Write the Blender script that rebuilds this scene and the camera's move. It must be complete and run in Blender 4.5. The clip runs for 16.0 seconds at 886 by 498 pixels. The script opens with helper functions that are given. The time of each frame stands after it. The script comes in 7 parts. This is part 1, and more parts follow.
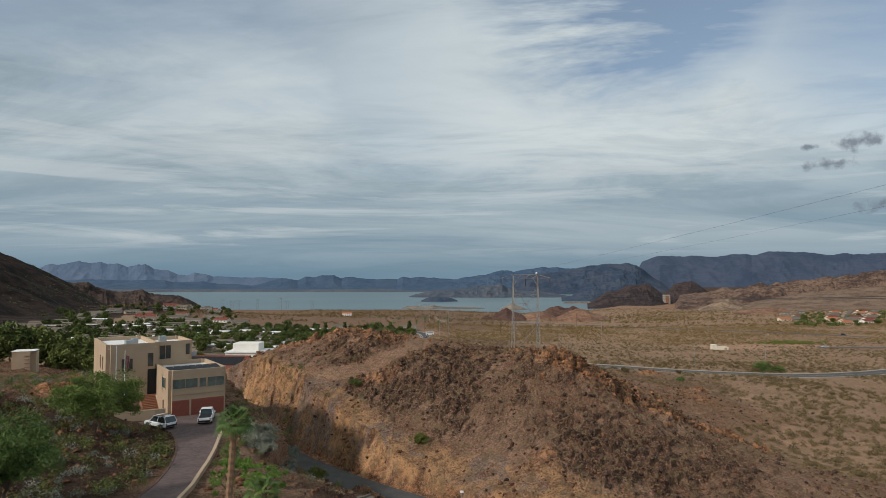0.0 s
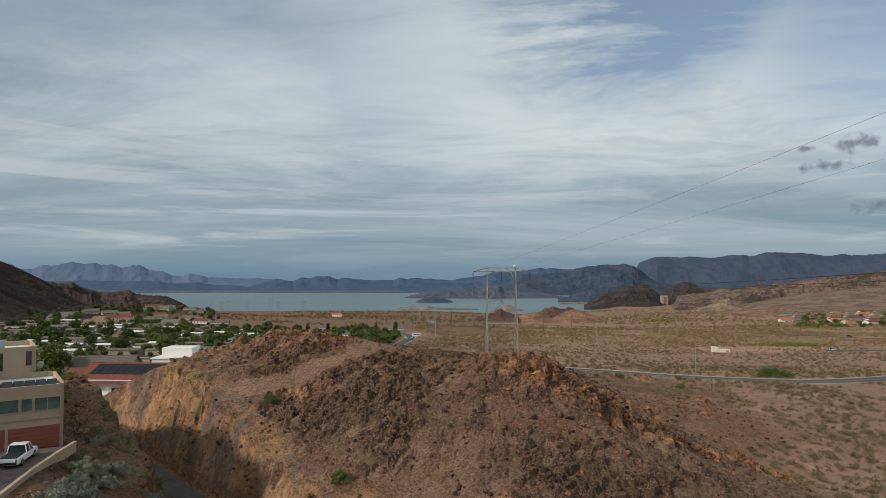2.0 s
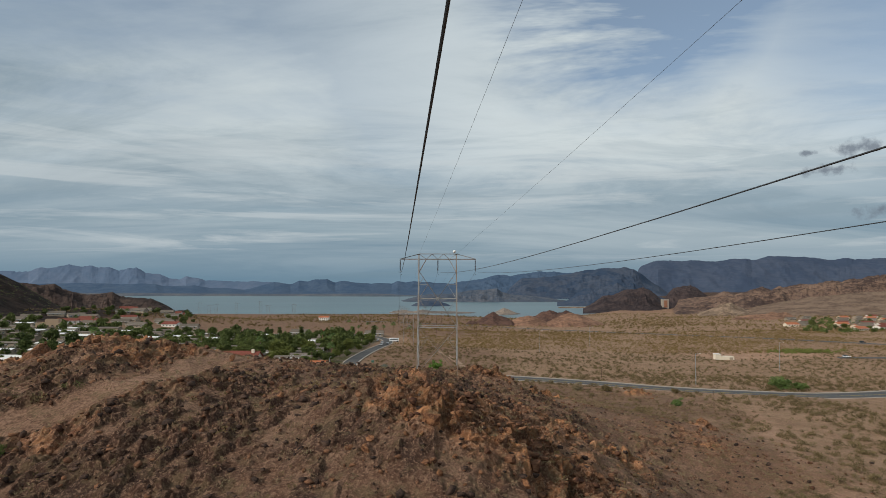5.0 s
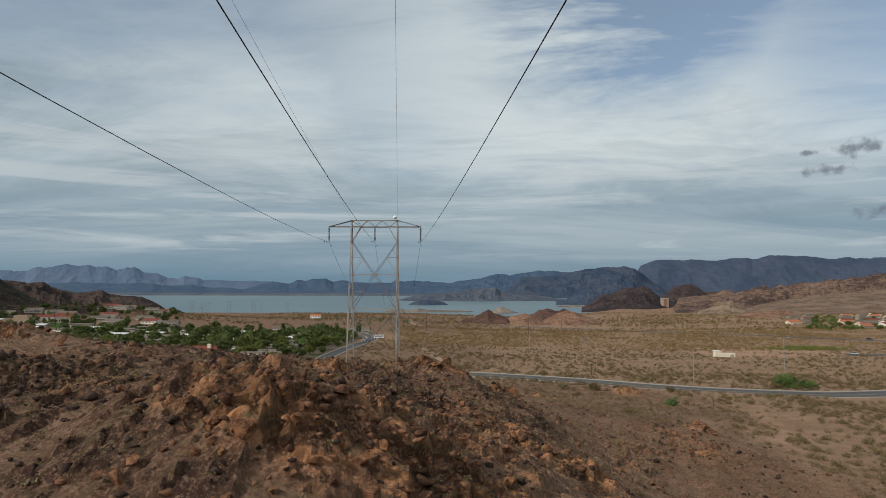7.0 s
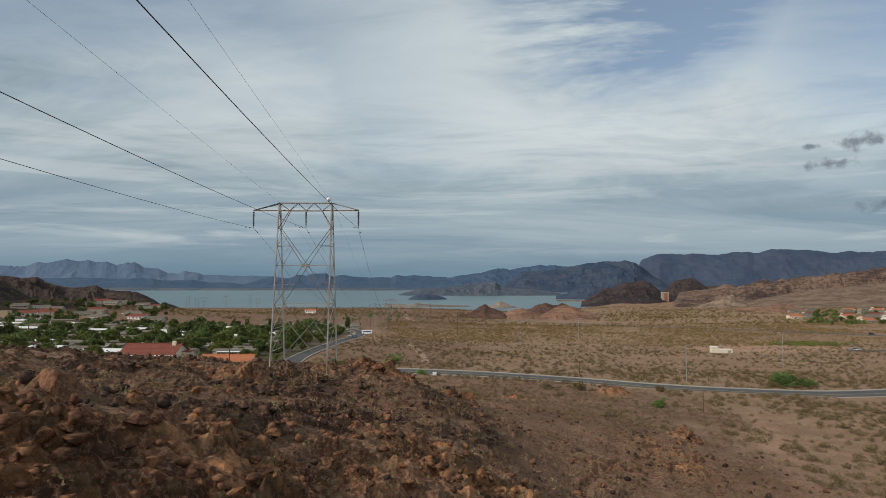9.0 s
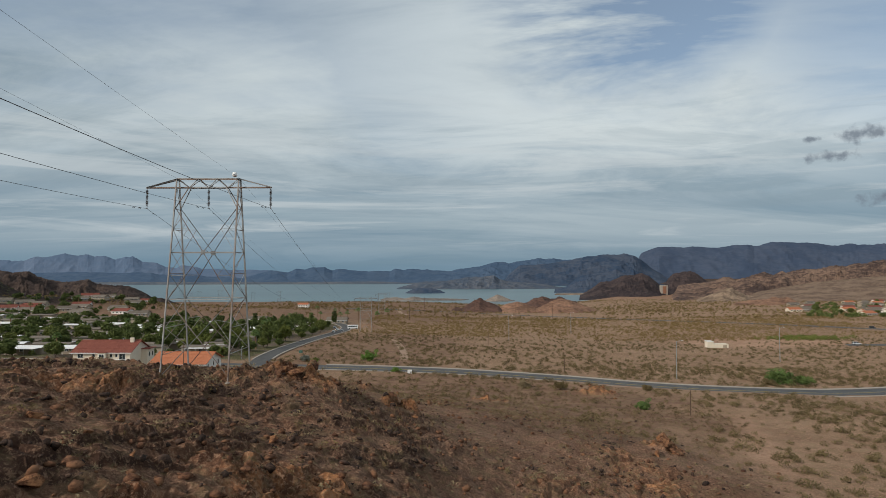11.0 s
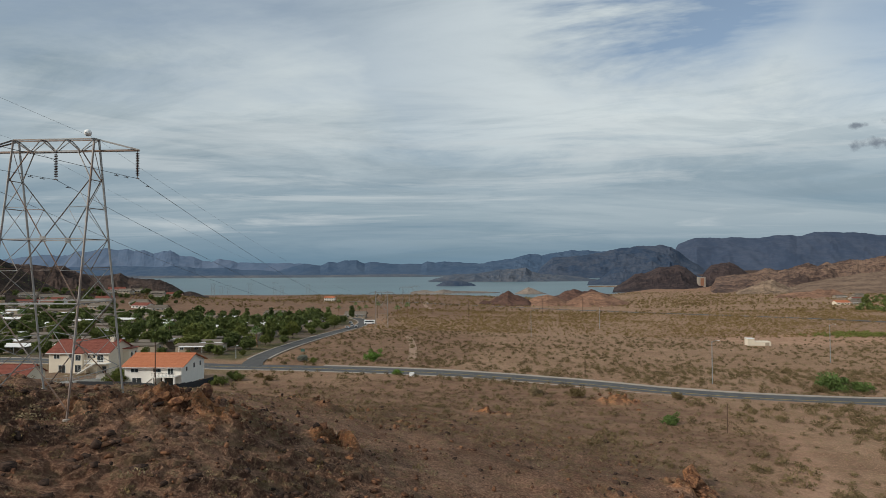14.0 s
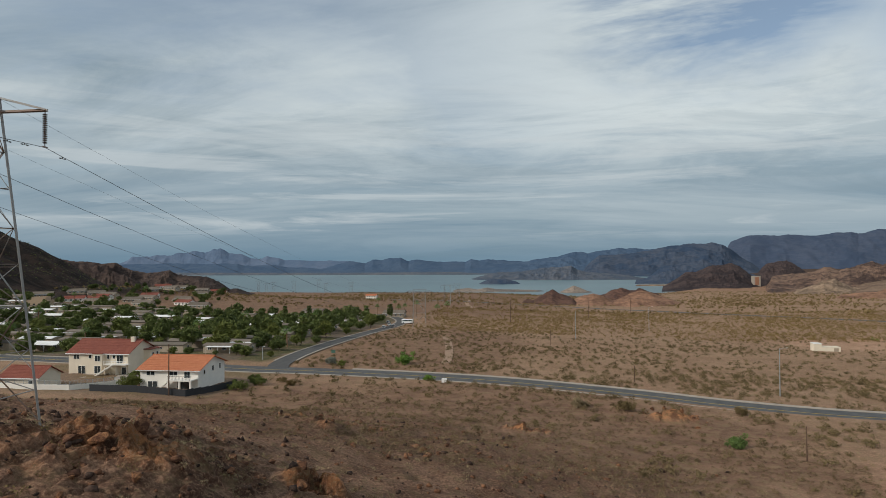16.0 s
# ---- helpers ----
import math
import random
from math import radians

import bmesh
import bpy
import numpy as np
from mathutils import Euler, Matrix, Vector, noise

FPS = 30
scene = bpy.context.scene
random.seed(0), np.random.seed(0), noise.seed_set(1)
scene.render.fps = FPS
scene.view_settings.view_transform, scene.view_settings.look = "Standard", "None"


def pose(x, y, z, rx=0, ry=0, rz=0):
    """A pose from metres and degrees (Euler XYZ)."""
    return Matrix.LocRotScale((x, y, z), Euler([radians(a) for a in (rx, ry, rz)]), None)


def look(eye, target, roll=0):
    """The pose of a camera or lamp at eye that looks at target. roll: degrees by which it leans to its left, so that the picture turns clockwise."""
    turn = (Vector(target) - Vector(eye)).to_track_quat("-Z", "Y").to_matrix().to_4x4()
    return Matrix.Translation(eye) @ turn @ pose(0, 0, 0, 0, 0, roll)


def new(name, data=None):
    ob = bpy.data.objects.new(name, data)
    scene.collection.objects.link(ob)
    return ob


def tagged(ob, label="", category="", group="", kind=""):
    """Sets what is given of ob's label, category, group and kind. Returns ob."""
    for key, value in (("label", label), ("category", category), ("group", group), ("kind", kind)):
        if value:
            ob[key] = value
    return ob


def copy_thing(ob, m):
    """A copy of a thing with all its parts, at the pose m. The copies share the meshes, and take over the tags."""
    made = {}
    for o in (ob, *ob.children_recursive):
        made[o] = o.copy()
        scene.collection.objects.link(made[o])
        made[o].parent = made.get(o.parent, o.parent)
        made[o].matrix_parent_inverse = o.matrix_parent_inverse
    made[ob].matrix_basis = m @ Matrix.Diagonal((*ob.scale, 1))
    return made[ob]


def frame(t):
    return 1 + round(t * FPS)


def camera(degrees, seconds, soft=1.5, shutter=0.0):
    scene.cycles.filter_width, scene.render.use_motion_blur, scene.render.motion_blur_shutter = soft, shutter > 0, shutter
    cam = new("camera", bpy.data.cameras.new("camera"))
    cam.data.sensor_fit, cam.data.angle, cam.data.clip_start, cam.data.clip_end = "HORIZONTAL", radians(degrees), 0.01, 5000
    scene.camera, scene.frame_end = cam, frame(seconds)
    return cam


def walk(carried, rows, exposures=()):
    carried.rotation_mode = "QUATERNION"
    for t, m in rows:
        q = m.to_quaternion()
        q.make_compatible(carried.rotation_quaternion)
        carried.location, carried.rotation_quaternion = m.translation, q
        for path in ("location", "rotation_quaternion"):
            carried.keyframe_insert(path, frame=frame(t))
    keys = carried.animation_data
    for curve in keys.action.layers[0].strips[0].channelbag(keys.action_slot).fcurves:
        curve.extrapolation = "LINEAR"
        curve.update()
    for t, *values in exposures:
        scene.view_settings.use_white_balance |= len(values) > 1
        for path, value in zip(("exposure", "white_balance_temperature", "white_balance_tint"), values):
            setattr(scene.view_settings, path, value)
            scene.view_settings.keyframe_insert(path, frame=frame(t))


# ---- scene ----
# Camera and its flight
cam = camera(70.1, 16.0, soft=0.8)
PATH = [
    (0, (-25.016, -192.602, 25.601), (-25.017, -190.604, 25.686), -0.0),
    (0.5, (-23.044, -185.745, 25.148), (-23.043, -183.746, 25.233), 0.0),
    (1, (-20.701, -178.991, 24.607), (-20.699, -176.993, 24.692), 0.0),
    (1.5, (-18.429, -172.209, 24.083), (-18.423, -170.211, 24.168), 0.1),
    (2, (-15.811, -165.478, 23.516), (-15.805, -163.48, 23.605), 0.0),
    (2.5, (-13.182, -158.881, 22.976), (-13.175, -156.884, 23.068), 0.2),
    (3, (-10.363, -151.957, 22.621), (-10.366, -149.959, 22.714), 0.2),
    (5.5, (3.832, -119.0, 19.011), (3.834, -117.003, 19.114), 0.1),
    (6, (6.665, -112.578, 17.059), (6.666, -110.581, 17.163), 0.1),
    (6.5, (8.955, -107.156, 16.268), (8.956, -105.158, 16.372), 0.1),
    (7, (11.097, -102.606, 16.148), (11.097, -100.608, 16.249), 0.1),
    (7.5, (13.253, -98.974, 16.127), (13.25, -96.977, 16.229), 0.1),
    (8, (15.309, -95.633, 16.004), (15.306, -93.636, 16.106), 0.1),
    (8.5, (17.501, -92.586, 15.919), (17.496, -90.588, 16.01), 0.1),
    (9, (19.686, -89.447, 15.687), (19.681, -87.449, 15.771), 0.0),
    (11.5, (30.424, -72.113, 15.023), (30.418, -70.114, 15.082), -0.2),
    (12, (32.323, -68.554, 15.047), (32.317, -66.554, 15.101), -0.3),
    (12.5, (33.95, -64.941, 15.012), (33.939, -62.942, 15.061), -0.3),
    (13, (35.332, -61.306, 14.937), (35.292, -59.307, 14.983), -0.3),
    (13.5, (36.479, -57.627, 14.905), (36.403, -55.629, 14.948), -0.4),
    (14, (37.33, -53.873, 14.899), (37.219, -51.877, 14.94), -0.4),
    (14.5, (37.958, -50.077, 14.858), (37.813, -48.083, 14.897), -0.4),
    (15, (38.542, -46.31, 14.835), (38.361, -44.319, 14.872), -0.3),
    (15.5, (39.008, -42.549, 14.729), (38.792, -40.561, 14.766), -0.3),
    (16, (39.22, -38.561, 14.725), (38.969, -36.577, 14.76), -0.3),
]
walk(cam, [(t, look(eye, target, roll)) for t, eye, target, roll in PATH])

# ---- sky and sun ----
SUN_AZ, SUN_EL = radians(238), radians(31)      # compass bearing with +y as north
world = bpy.data.worlds.new("sky")
scene.world = world
world.use_nodes = True
wt = world.node_tree
wt.nodes.clear()


def wn(kind, **values):
    n = wt.nodes.new(kind)
    for k, v in values.items():
        n.inputs[k].default_value = v
    return n


def wmath(op, a, b=None, clamp=False):
    n = wt.nodes.new("ShaderNodeMath")
    n.operation, n.use_clamp = op, clamp
    for i, v in enumerate((a, b)):
        if v is None:
            continue
        if isinstance(v, (int, float)):
            n.inputs[i].default_value = v
        else:
            wt.links.new(v, n.inputs[i])
    return n.outputs[0]


def wmix(f, a, b):
    n = wt.nodes.new("ShaderNodeMix")
    n.data_type = "RGBA"
    for i, v in ((0, f), (6, a), (7, b)):
        if isinstance(v, (int, float, tuple)):
            n.inputs[i].default_value = v
        else:
            wt.links.new(v, n.inputs[i])
    return n.outputs[2]


def wramp(f, stops):
    n = wt.nodes.new("ShaderNodeValToRGB")
    el = n.color_ramp.elements
    while len(el) < len(stops):
        el.new(0.5)
    for e, (p, v) in zip(el, stops):
        e.position, e.color = p, (v, v, v, 1)
    wt.links.new(f, n.inputs[0])
    return n.outputs[0]


def wnoise(vec, scale, detail=6.0, rough=0.55, dist=0.0):
    n = wn("ShaderNodeTexNoise", Scale=scale, Detail=detail, Roughness=rough, Distortion=dist)
    wt.links.new(vec, n.inputs["Vector"])
    return n.outputs["Fac"]


def wmap(vec, loc=(0, 0, 0), rot=0.0, scale=(1, 1, 1)):
    n = wt.nodes.new("ShaderNodeMapping")
    n.inputs["Location"].default_value, n.inputs["Scale"].default_value = loc, scale
    n.inputs["Rotation"].default_value = (0, 0, radians(rot))
    wt.links.new(vec, n.inputs["Vector"])
    return n.outputs[0]


sky = wt.nodes.new("ShaderNodeTexSky")
sky.sky_type, sky.sun_disc = "NISHITA", False
sky.sun_elevation, sky.sun_rotation = SUN_EL, SUN_AZ
sky.air_density, sky.dust_density, sky.altitude = 1.0, 1.5, 700
tc = wt.nodes.new("ShaderNodeTexCoord")
sep = wt.nodes.new("ShaderNodeSeparateXYZ")
wt.links.new(tc.outputs["Generated"], sep.inputs[0])
up = wmath("MAXIMUM", sep.outputs[2], 0.0)
deck = wmath("ADD", up, 0.17)
comb = wt.nodes.new("ShaderNodeCombineXYZ")
wt.links.new(wmath("DIVIDE", sep.outputs[0], deck), comb.inputs[0])
wt.links.new(wmath("DIVIDE", sep.outputs[1], deck), comb.inputs[1])
flat = comb.outputs[0]
def wtoward(way, lo, hi):
    """1 round a direction, falling to 0."""
    n = wt.nodes.new("ShaderNodeVectorMath")
    n.operation = "DOT_PRODUCT"
    n.inputs[1].default_value = Vector(way).normalized()
    wt.links.new(tc.outputs["Generated"], n.inputs[0])
    return wramp(n.outputs["Value"], ((lo, 0.0), (hi, 1.0)))


# high veil with a few openings, drawn out along the wind
veil = wnoise(wmap(flat, (2.3, 1.1, 0), 35, (0.42, 0.62, 1)), 0.62, 8, 0.56, 0.5)
streak = wnoise(wmap(flat, (1.3, 5.2, 2), 24, (0.45, 1.1, 1)), 0.9, 7, 0.62, 0.5)
cover = wramp(wmath("ADD", wmath("MULTIPLY", veil, 0.68), wmath("MULTIPLY", streak, 0.32)), ((0.36, 0.0), (0.50, 1.0)))
# thicker grey banks, flattened towards the horizon
bank = wnoise(wmap(flat, (7.7, 2.2, 5), 12, (0.32, 0.62, 1)), 0.8, 8, 0.60, 0.45)
grey = wramp(bank, ((0.46, 0.0), (0.68, 0.9)))
cloud = wmix(wmath("MULTIPLY", grey, wmath("SUBTRACT", 1.0, wmath("MULTIPLY", wtoward((0.35, 1, 0.33), 0.90, 0.985), 0.7))), (0.43, 0.495, 0.525, 1), (0.185, 0.262, 0.322, 1))
fine = wnoise(wmap(flat, (0.2, 9.1, 1), 28, (0.5, 1.0, 1)), 1.5, 8, 0.64, 0.6)
cloud = wmix(wramp(fine, ((0.38, 0.0), (0.62, 0.9))), cloud, (0.635, 0.70, 0.72, 1))
# denser, greyer veil towards the mountain over the town
cloud = wmix(wmath("MULTIPLY", wtoward((-0.75, 1, 0.25), 0.80, 1.0), 0.35), cloud, (0.30, 0.375, 0.42, 1))
# thinner, brighter veil over the lake, and a torn opening above it
cloud = wmix(wmath("MULTIPLY", wtoward((0.34, 1, 0.26), 0.74, 0.995), wramp(fine, ((0.30, 0.0), (0.60, 0.95)))), cloud, (0.625, 0.690, 0.705, 1))
torn = wmath("MULTIPLY", wtoward((0.27, 1, 0.475), 0.974, 0.998), wramp(streak, ((0.40, 0.0), (0.58, 1.0))))
cover = wmath("MAXIMUM", cover, wmath("MULTIPLY", wtoward((0.30, 1, 0.22), 0.76, 0.995), wramp(fine, ((0.22, 0.55), (0.50, 1.0)))))
cover = wmath("SUBTRACT", cover, wmath("ADD", wmath("MULTIPLY", torn, 2.2), wmath("MULTIPLY", wmath("MULTIPLY", wtoward((0.68, 1, 0.47), 0.982, 0.998), streak), 1.2)), True)
blue = wn("ShaderNodeVectorMath")
blue.operation = "SCALE"
blue.inputs["Scale"].default_value = 0.11
wt.links.new(sky.outputs[0], blue.inputs[0])
seen = wmix(cover, wmix(0.3, blue.outputs[0], (0.36, 0.44, 0.48, 1)), cloud)
# clear blue-grey strip low over the far shore
low = wramp(up, ((0.0, 1.0), (0.17, 0.0)))
seen = wmix(wmath("MULTIPLY", low, 0.9), seen, (0.118, 0.215, 0.300, 1))
# drawn-out streaks over the far shore
bands = wramp(wnoise(wmap(flat, (4.4, 0.3, 8), 3, (0.10, 0.55, 1)), 1.0, 7, 0.62, 0.3), ((0.44, 0.0), (0.56, 1.0)))
strip = wmath("MULTIPLY", wramp(up, ((0.02, 0.0), (0.06, 1.0), (0.20, 0.0))), 0.55)
seen = wmix(strip, seen, wmix(bands, (0.118, 0.215, 0.300, 1), (0.40, 0.475, 0.515, 1)))
# long grey wisps, and paler ones below them
wisp = wnoise(wmap(tc.outputs["Generated"], (3.1, 0.4, 1.7), 0, (1.6, 1.6, 13.0)), 1.9, 8, 0.62, 0.8)
seen = wmix(wmath("MULTIPLY", wramp(wisp, ((0.51, 0.0), (0.62, 1.0))), wramp(up, ((0.05, 0.0), (0.10, 0.5), (0.20, 0.26), (0.30, 0.0)))), seen, (0.235, 0.318, 0.375, 1))
pale = wnoise(wmap(tc.outputs["Generated"], (8.3, 2.4, 0.7), 0, (1.2, 1.2, 17.0)), 2.2, 7, 0.6, 0.6)
seen = wmix(wmath("MULTIPLY", wramp(pale, ((0.52, 0.0), (0.63, 1.0))), wramp(up, ((0.03, 0.0), (0.055, 0.55), (0.14, 0.5), (0.30, 0.0)))), seen, (0.56, 0.61, 0.63, 1))
# small dark scraps of low cloud
for way, size in (((0.66, 1, 0.215), 1.0), ((0.615, 1, 0.178), 0.8), ((0.70, 1, 0.115), 0.9), ((0.585, 1, 0.205), 0.4)):
    n = wt.nodes.new("ShaderNodeVectorMath")
    n.operation = "SUBTRACT"
    n.inputs[1].default_value = Vector(way).normalized()
    wt.links.new(tc.outputs["Generated"], n.inputs[0])
    q = wmap(n.outputs[0], (0, 0, 0), 0, (1 / size, 1 / size, 3.0 / size))
    n2 = wt.nodes.new("ShaderNodeVectorMath")
    n2.operation = "LENGTH"
    wt.links.new(q, n2.inputs[0])
    edge = wmath("ADD", n2.outputs["Value"], wmath("MULTIPLY", wmath("SUBTRACT", wnoise(tc.outputs["Generated"], 45, 5, 0.6), 0.5), 0.11))
    seen = wmix(wramp(edge, ((0.012, 0.8), (0.034, 0.0))), seen, (0.155, 0.185, 0.23, 1))
back = wn("ShaderNodeBackground", Strength=1.0)
wt.links.new(seen, back.inputs[0])
wo = wt.nodes.new("ShaderNodeOutputWorld")
wt.links.new(back.outputs[0], wo.inputs[0])

sun_data = bpy.data.lights.new("sun", "SUN")
sun_data.energy, sun_data.angle, sun_data.color = 2.7, radians(4), (1.0, 0.93, 0.84)
sun = new("sun", sun_data)
sun_way = Vector((math.sin(SUN_AZ) * math.cos(SUN_EL), math.cos(SUN_AZ) * math.cos(SUN_EL), math.sin(SUN_EL)))
sun.matrix_world = look(sun_way * 300, (0, 0, 0))
scene.view_settings.exposure = 0.0

# ---- materials ----
class Mat:
    """A small builder of node materials in world-sized coordinates."""

    def __init__(self, name, rough=0.9, metal=0.0, spec=0.3):
        self.m = bpy.data.materials.new(name)
        self.m.use_nodes = True
        self.t = self.m.node_tree
        self.b = self.t.nodes["Principled BSDF"]
        self.b.inputs["Roughness"].default_value = rough
        self.b.inputs["Metallic"].default_value = metal
        self.b.inputs["Specular IOR Level"].default_value = spec
        self.tc = self.t.nodes.new("ShaderNodeTexCoord")

    def vec(self, scale=(1, 1, 1), space="Object"):
        n = self.t.nodes.new("ShaderNodeMapping")
        n.inputs["Scale"].default_value = scale
        self.t.links.new(self.tc.outputs[space], n.inputs["Vector"])
        return n.outputs[0]

    def noise(self, scale, detail=4.0, rough=0.55, stretch=(1, 1, 1), dist=0.0):
        n = self.t.nodes.new("ShaderNodeTexNoise")
        n.inputs["Scale"].default_value, n.inputs["Detail"].default_value = scale, detail
        n.inputs["Roughness"].default_value, n.inputs["Distortion"].default_value = rough, dist
        self.t.links.new(self.vec(stretch), n.inputs["Vector"])
        return n.outputs["Fac"]

    def voronoi(self, scale, what="Distance", stretch=(1, 1, 1)):
        n = self.t.nodes.new("ShaderNodeTexVoronoi")
        n.inputs["Scale"].default_value = scale
        self.t.links.new(self.vec(stretch), n.inputs["Vector"])
        return n.outputs[what]

    def attr(self, name):
        n = self.t.nodes.new("ShaderNodeAttribute")
        n.attribute_name = name
        return n.outputs["Fac"]

    def info(self):
        return self.t.nodes.new("ShaderNodeObjectInfo").outputs["Random"]

    def island(self):
        return self.t.nodes.new("ShaderNodeNewGeometry").outputs["Random Per Island"]

    def math(self, op, a, b=0.0, clamp=True):
        n = self.t.nodes.new("ShaderNodeMath")
        n.operation, n.use_clamp = op, clamp
        for i, v in enumerate((a, b)):
            if isinstance(v, (int, float)):
                n.inputs[i].default_value = v
            else:
                self.t.links.new(v, n.inputs[i])
        return n.outputs[0]

    def ramp(self, f, stops):
        n = self.t.nodes.new("ShaderNodeValToRGB")
        el = n.color_ramp.elements
        while len(el) < len(stops):
            el.new(0.5)
        for e, (p, c) in zip(el, stops):
            e.position = p
            e.color = (c, c, c, 1) if isinstance(c, (int, float)) else (*c, 1)
        self.t.links.new(f, n.inputs[0])
        return n.outputs[0]

    def mix(self, f, a, b, mode="MIX"):
        n = self.t.nodes.new("ShaderNodeMix")
        n.data_type, n.blend_type = "RGBA", mode
        for i, v in ((0, f), (6, a), (7, b)):
            if isinstance(v, (int, float)):
                n.inputs[i].default_value = v
            elif isinstance(v, tuple):
                n.inputs[i].default_value = (*v, 1)
            else:
                self.t.links.new(v, n.inputs[i])
        return n.outputs[2]

    def color(self, c):
        if isinstance(c, tuple):
            self.b.inputs["Base Color"].default_value = (*c, 1)
        else:
            self.t.links.new(c, self.b.inputs["Base Color"])
        return self

    def bump(self, f, distance=0.05, strength=0.6):
        n = self.t.nodes.new("ShaderNodeBump")
        n.inputs["Distance"].default_value, n.inputs["Strength"].default_value = distance, strength
        self.t.links.new(f, n.inputs["Height"])
        self.t.links.new(n.outputs[0], self.b.inputs["Normal"])
        return self

    def rough(self, f):
        self.t.links.new(f, self.b.inputs["Roughness"])
        return self


def plain(name, c, rough=0.8, metal=0.0, vary=0.12, scale=3.0, bump=0.0, spec=0.3, per_object=0.0):
    """A surface of one colour with two scales of dirt and grain."""
    m = Mat(name, rough, metal, spec)
    d = tuple(v * (1 - vary * 2) for v in c)
    e = tuple(min(v * (1 + vary), 1) for v in c)
    f = m.math("ADD", m.math("MULTIPLY", m.noise(scale, 5), 0.6), m.math("MULTIPLY", m.noise(scale * 14, 3), 0.4))
    out = m.mix(m.ramp(f, ((0.3, 0.0), (0.7, 1.0))), d, e)
    if per_object:
        out = m.mix(m.math("MULTIPLY", m.info(), per_object), out, tuple(v * 0.45 for v in c))
    m.color(out)
    if bump:
        m.bump(f, bump)
    return m.m


def ground_material():
    m = Mat("desert_ground", 0.95, 0, 0.12)
    big, mid, small, grit = m.noise(0.022, 5, 0.6), m.noise(0.17, 8, 0.70, dist=0.2), m.noise(0.8, 9, 0.78, dist=0.2), m.noise(3.2, 7, 0.8)
    hill, rock, cell = m.attr("hill"), m.attr("rock"), m.attr("cell")
    # tan and rusty gravel of the flats
    flat_c = m.mix(m.ramp(big, ((0.42, 0.0), (0.58, 1.0))), (0.248, 0.168, 0.112), (0.200, 0.128, 0.083))
    flat_c = m.mix(m.ramp(mid, ((0.48, 0.0), (0.62, 0.6))), flat_c, (0.305, 0.214, 0.148))
    flat_c = m.mix(m.ramp(mid, ((0.38, 0.45), (0.48, 0.0))), flat_c, (0.190, 0.120, 0.080))
    # dusty soil of the hill, redder in broad patches
    hill_c = m.mix(m.ramp(mid, ((0.43, 0.0), (0.57, 1.0))), (0.215, 0.124, 0.084), (0.345, 0.222, 0.158))
    hill_c = m.mix(m.ramp(big, ((0.46, 0.0), (0.60, 0.6))), hill_c, (0.285, 0.145, 0.090))
    c = m.mix(hill, flat_c, hill_c)
    bare = m.mix(m.ramp(mid, ((0.42, 0.0), (0.58, 1.0))), (0.33, 0.205, 0.142), (0.43, 0.275, 0.195))
    c = m.mix(m.attr("trail"), c, bare)
    # trampled brown earth with dead grass round the road
    apron_c = m.mix(m.ramp(mid, ((0.42, 0.0), (0.58, 1.0))), (0.130, 0.078, 0.053), (0.212, 0.130, 0.088))
    c = m.mix(m.attr("apron"), c, apron_c)
    # lawns, lots and lanes between the homes of the town
    lot = m.mix(m.ramp(m.noise(0.06, 5, 0.6), ((0.46, 0.0), (0.54, 1.0))), (0.105, 0.090, 0.075), (0.058, 0.068, 0.028))
    c = m.mix(m.attr("town"), c, lot)
    # dark weathered ledges, each block of its own tone
    ledge_c = m.mix(m.ramp(m.math("ADD", m.math("MULTIPLY", cell, 0.6), m.math("MULTIPLY", m.noise(0.9, 6, 0.7), 0.5)), ((0.35, 0.0), (0.85, 1.0))), (0.044, 0.030, 0.027), (0.160, 0.092, 0.066))
    c = m.mix(m.ramp(m.math("ADD", m.attr("ledge"), m.math("MULTIPLY", m.math("SUBTRACT", small, 0.5, False), 0.9, False)), ((0.28, 0.0), (0.50, 0.92))), c, ledge_c)
    # bedrock: orange to dark brown, each block of its own tone
    tone = m.math("ADD", m.math("MULTIPLY", cell, 0.5), m.math("MULTIPLY", m.noise(0.25, 7, 0.7), 0.6))
    rock_c = m.mix(m.ramp(tone, ((0.36, 0.0), (0.76, 1.0))), (0.190, 0.084, 0.048), (0.560, 0.272, 0.124))
    rock_c = m.mix(m.ramp(small, ((0.41, 0.6), (0.49, 0.0))), rock_c, (0.083, 0.047, 0.033))
    rock_c = m.mix(m.ramp(m.noise(1.6, 7, 0.75), ((0.52, 0.0), (0.64, 0.55))), rock_c, (0.56, 0.300, 0.150))
    cracks = m.ramp(m.math("ADD", m.voronoi(0.75, "Distance", (1, 1, 1.5)), m.math("MULTIPLY", m.math("SUBTRACT", small, 0.5, False), 0.5, False)), ((0.50, 0.0), (0.66, 0.8)))
    rock_c = m.mix(cracks, rock_c, (0.080, 0.042, 0.028))
    c = m.mix(m.ramp(rock, ((0.15, 0.0), (0.6, 1.0))), c, rock_c)
    # the blasted face above the lane: orange, tan and slate bands
    face_c = m.mix(m.ramp(m.noise(0.10, 7, 0.7, (1, 1, 0.5), 0.8), ((0.50, 0.0), (0.58, 1.0))), (0.60, 0.355, 0.175), (0.25, 0.21, 0.20))
    face_c = m.mix(m.ramp(m.noise(0.5, 8, 0.75), ((0.43, 0.85), (0.52, 0.0))), face_c, (0.20, 0.105, 0.066))
    c = m.mix(m.math("MULTIPLY", m.attr("cliff"), 0.85), c, face_c)
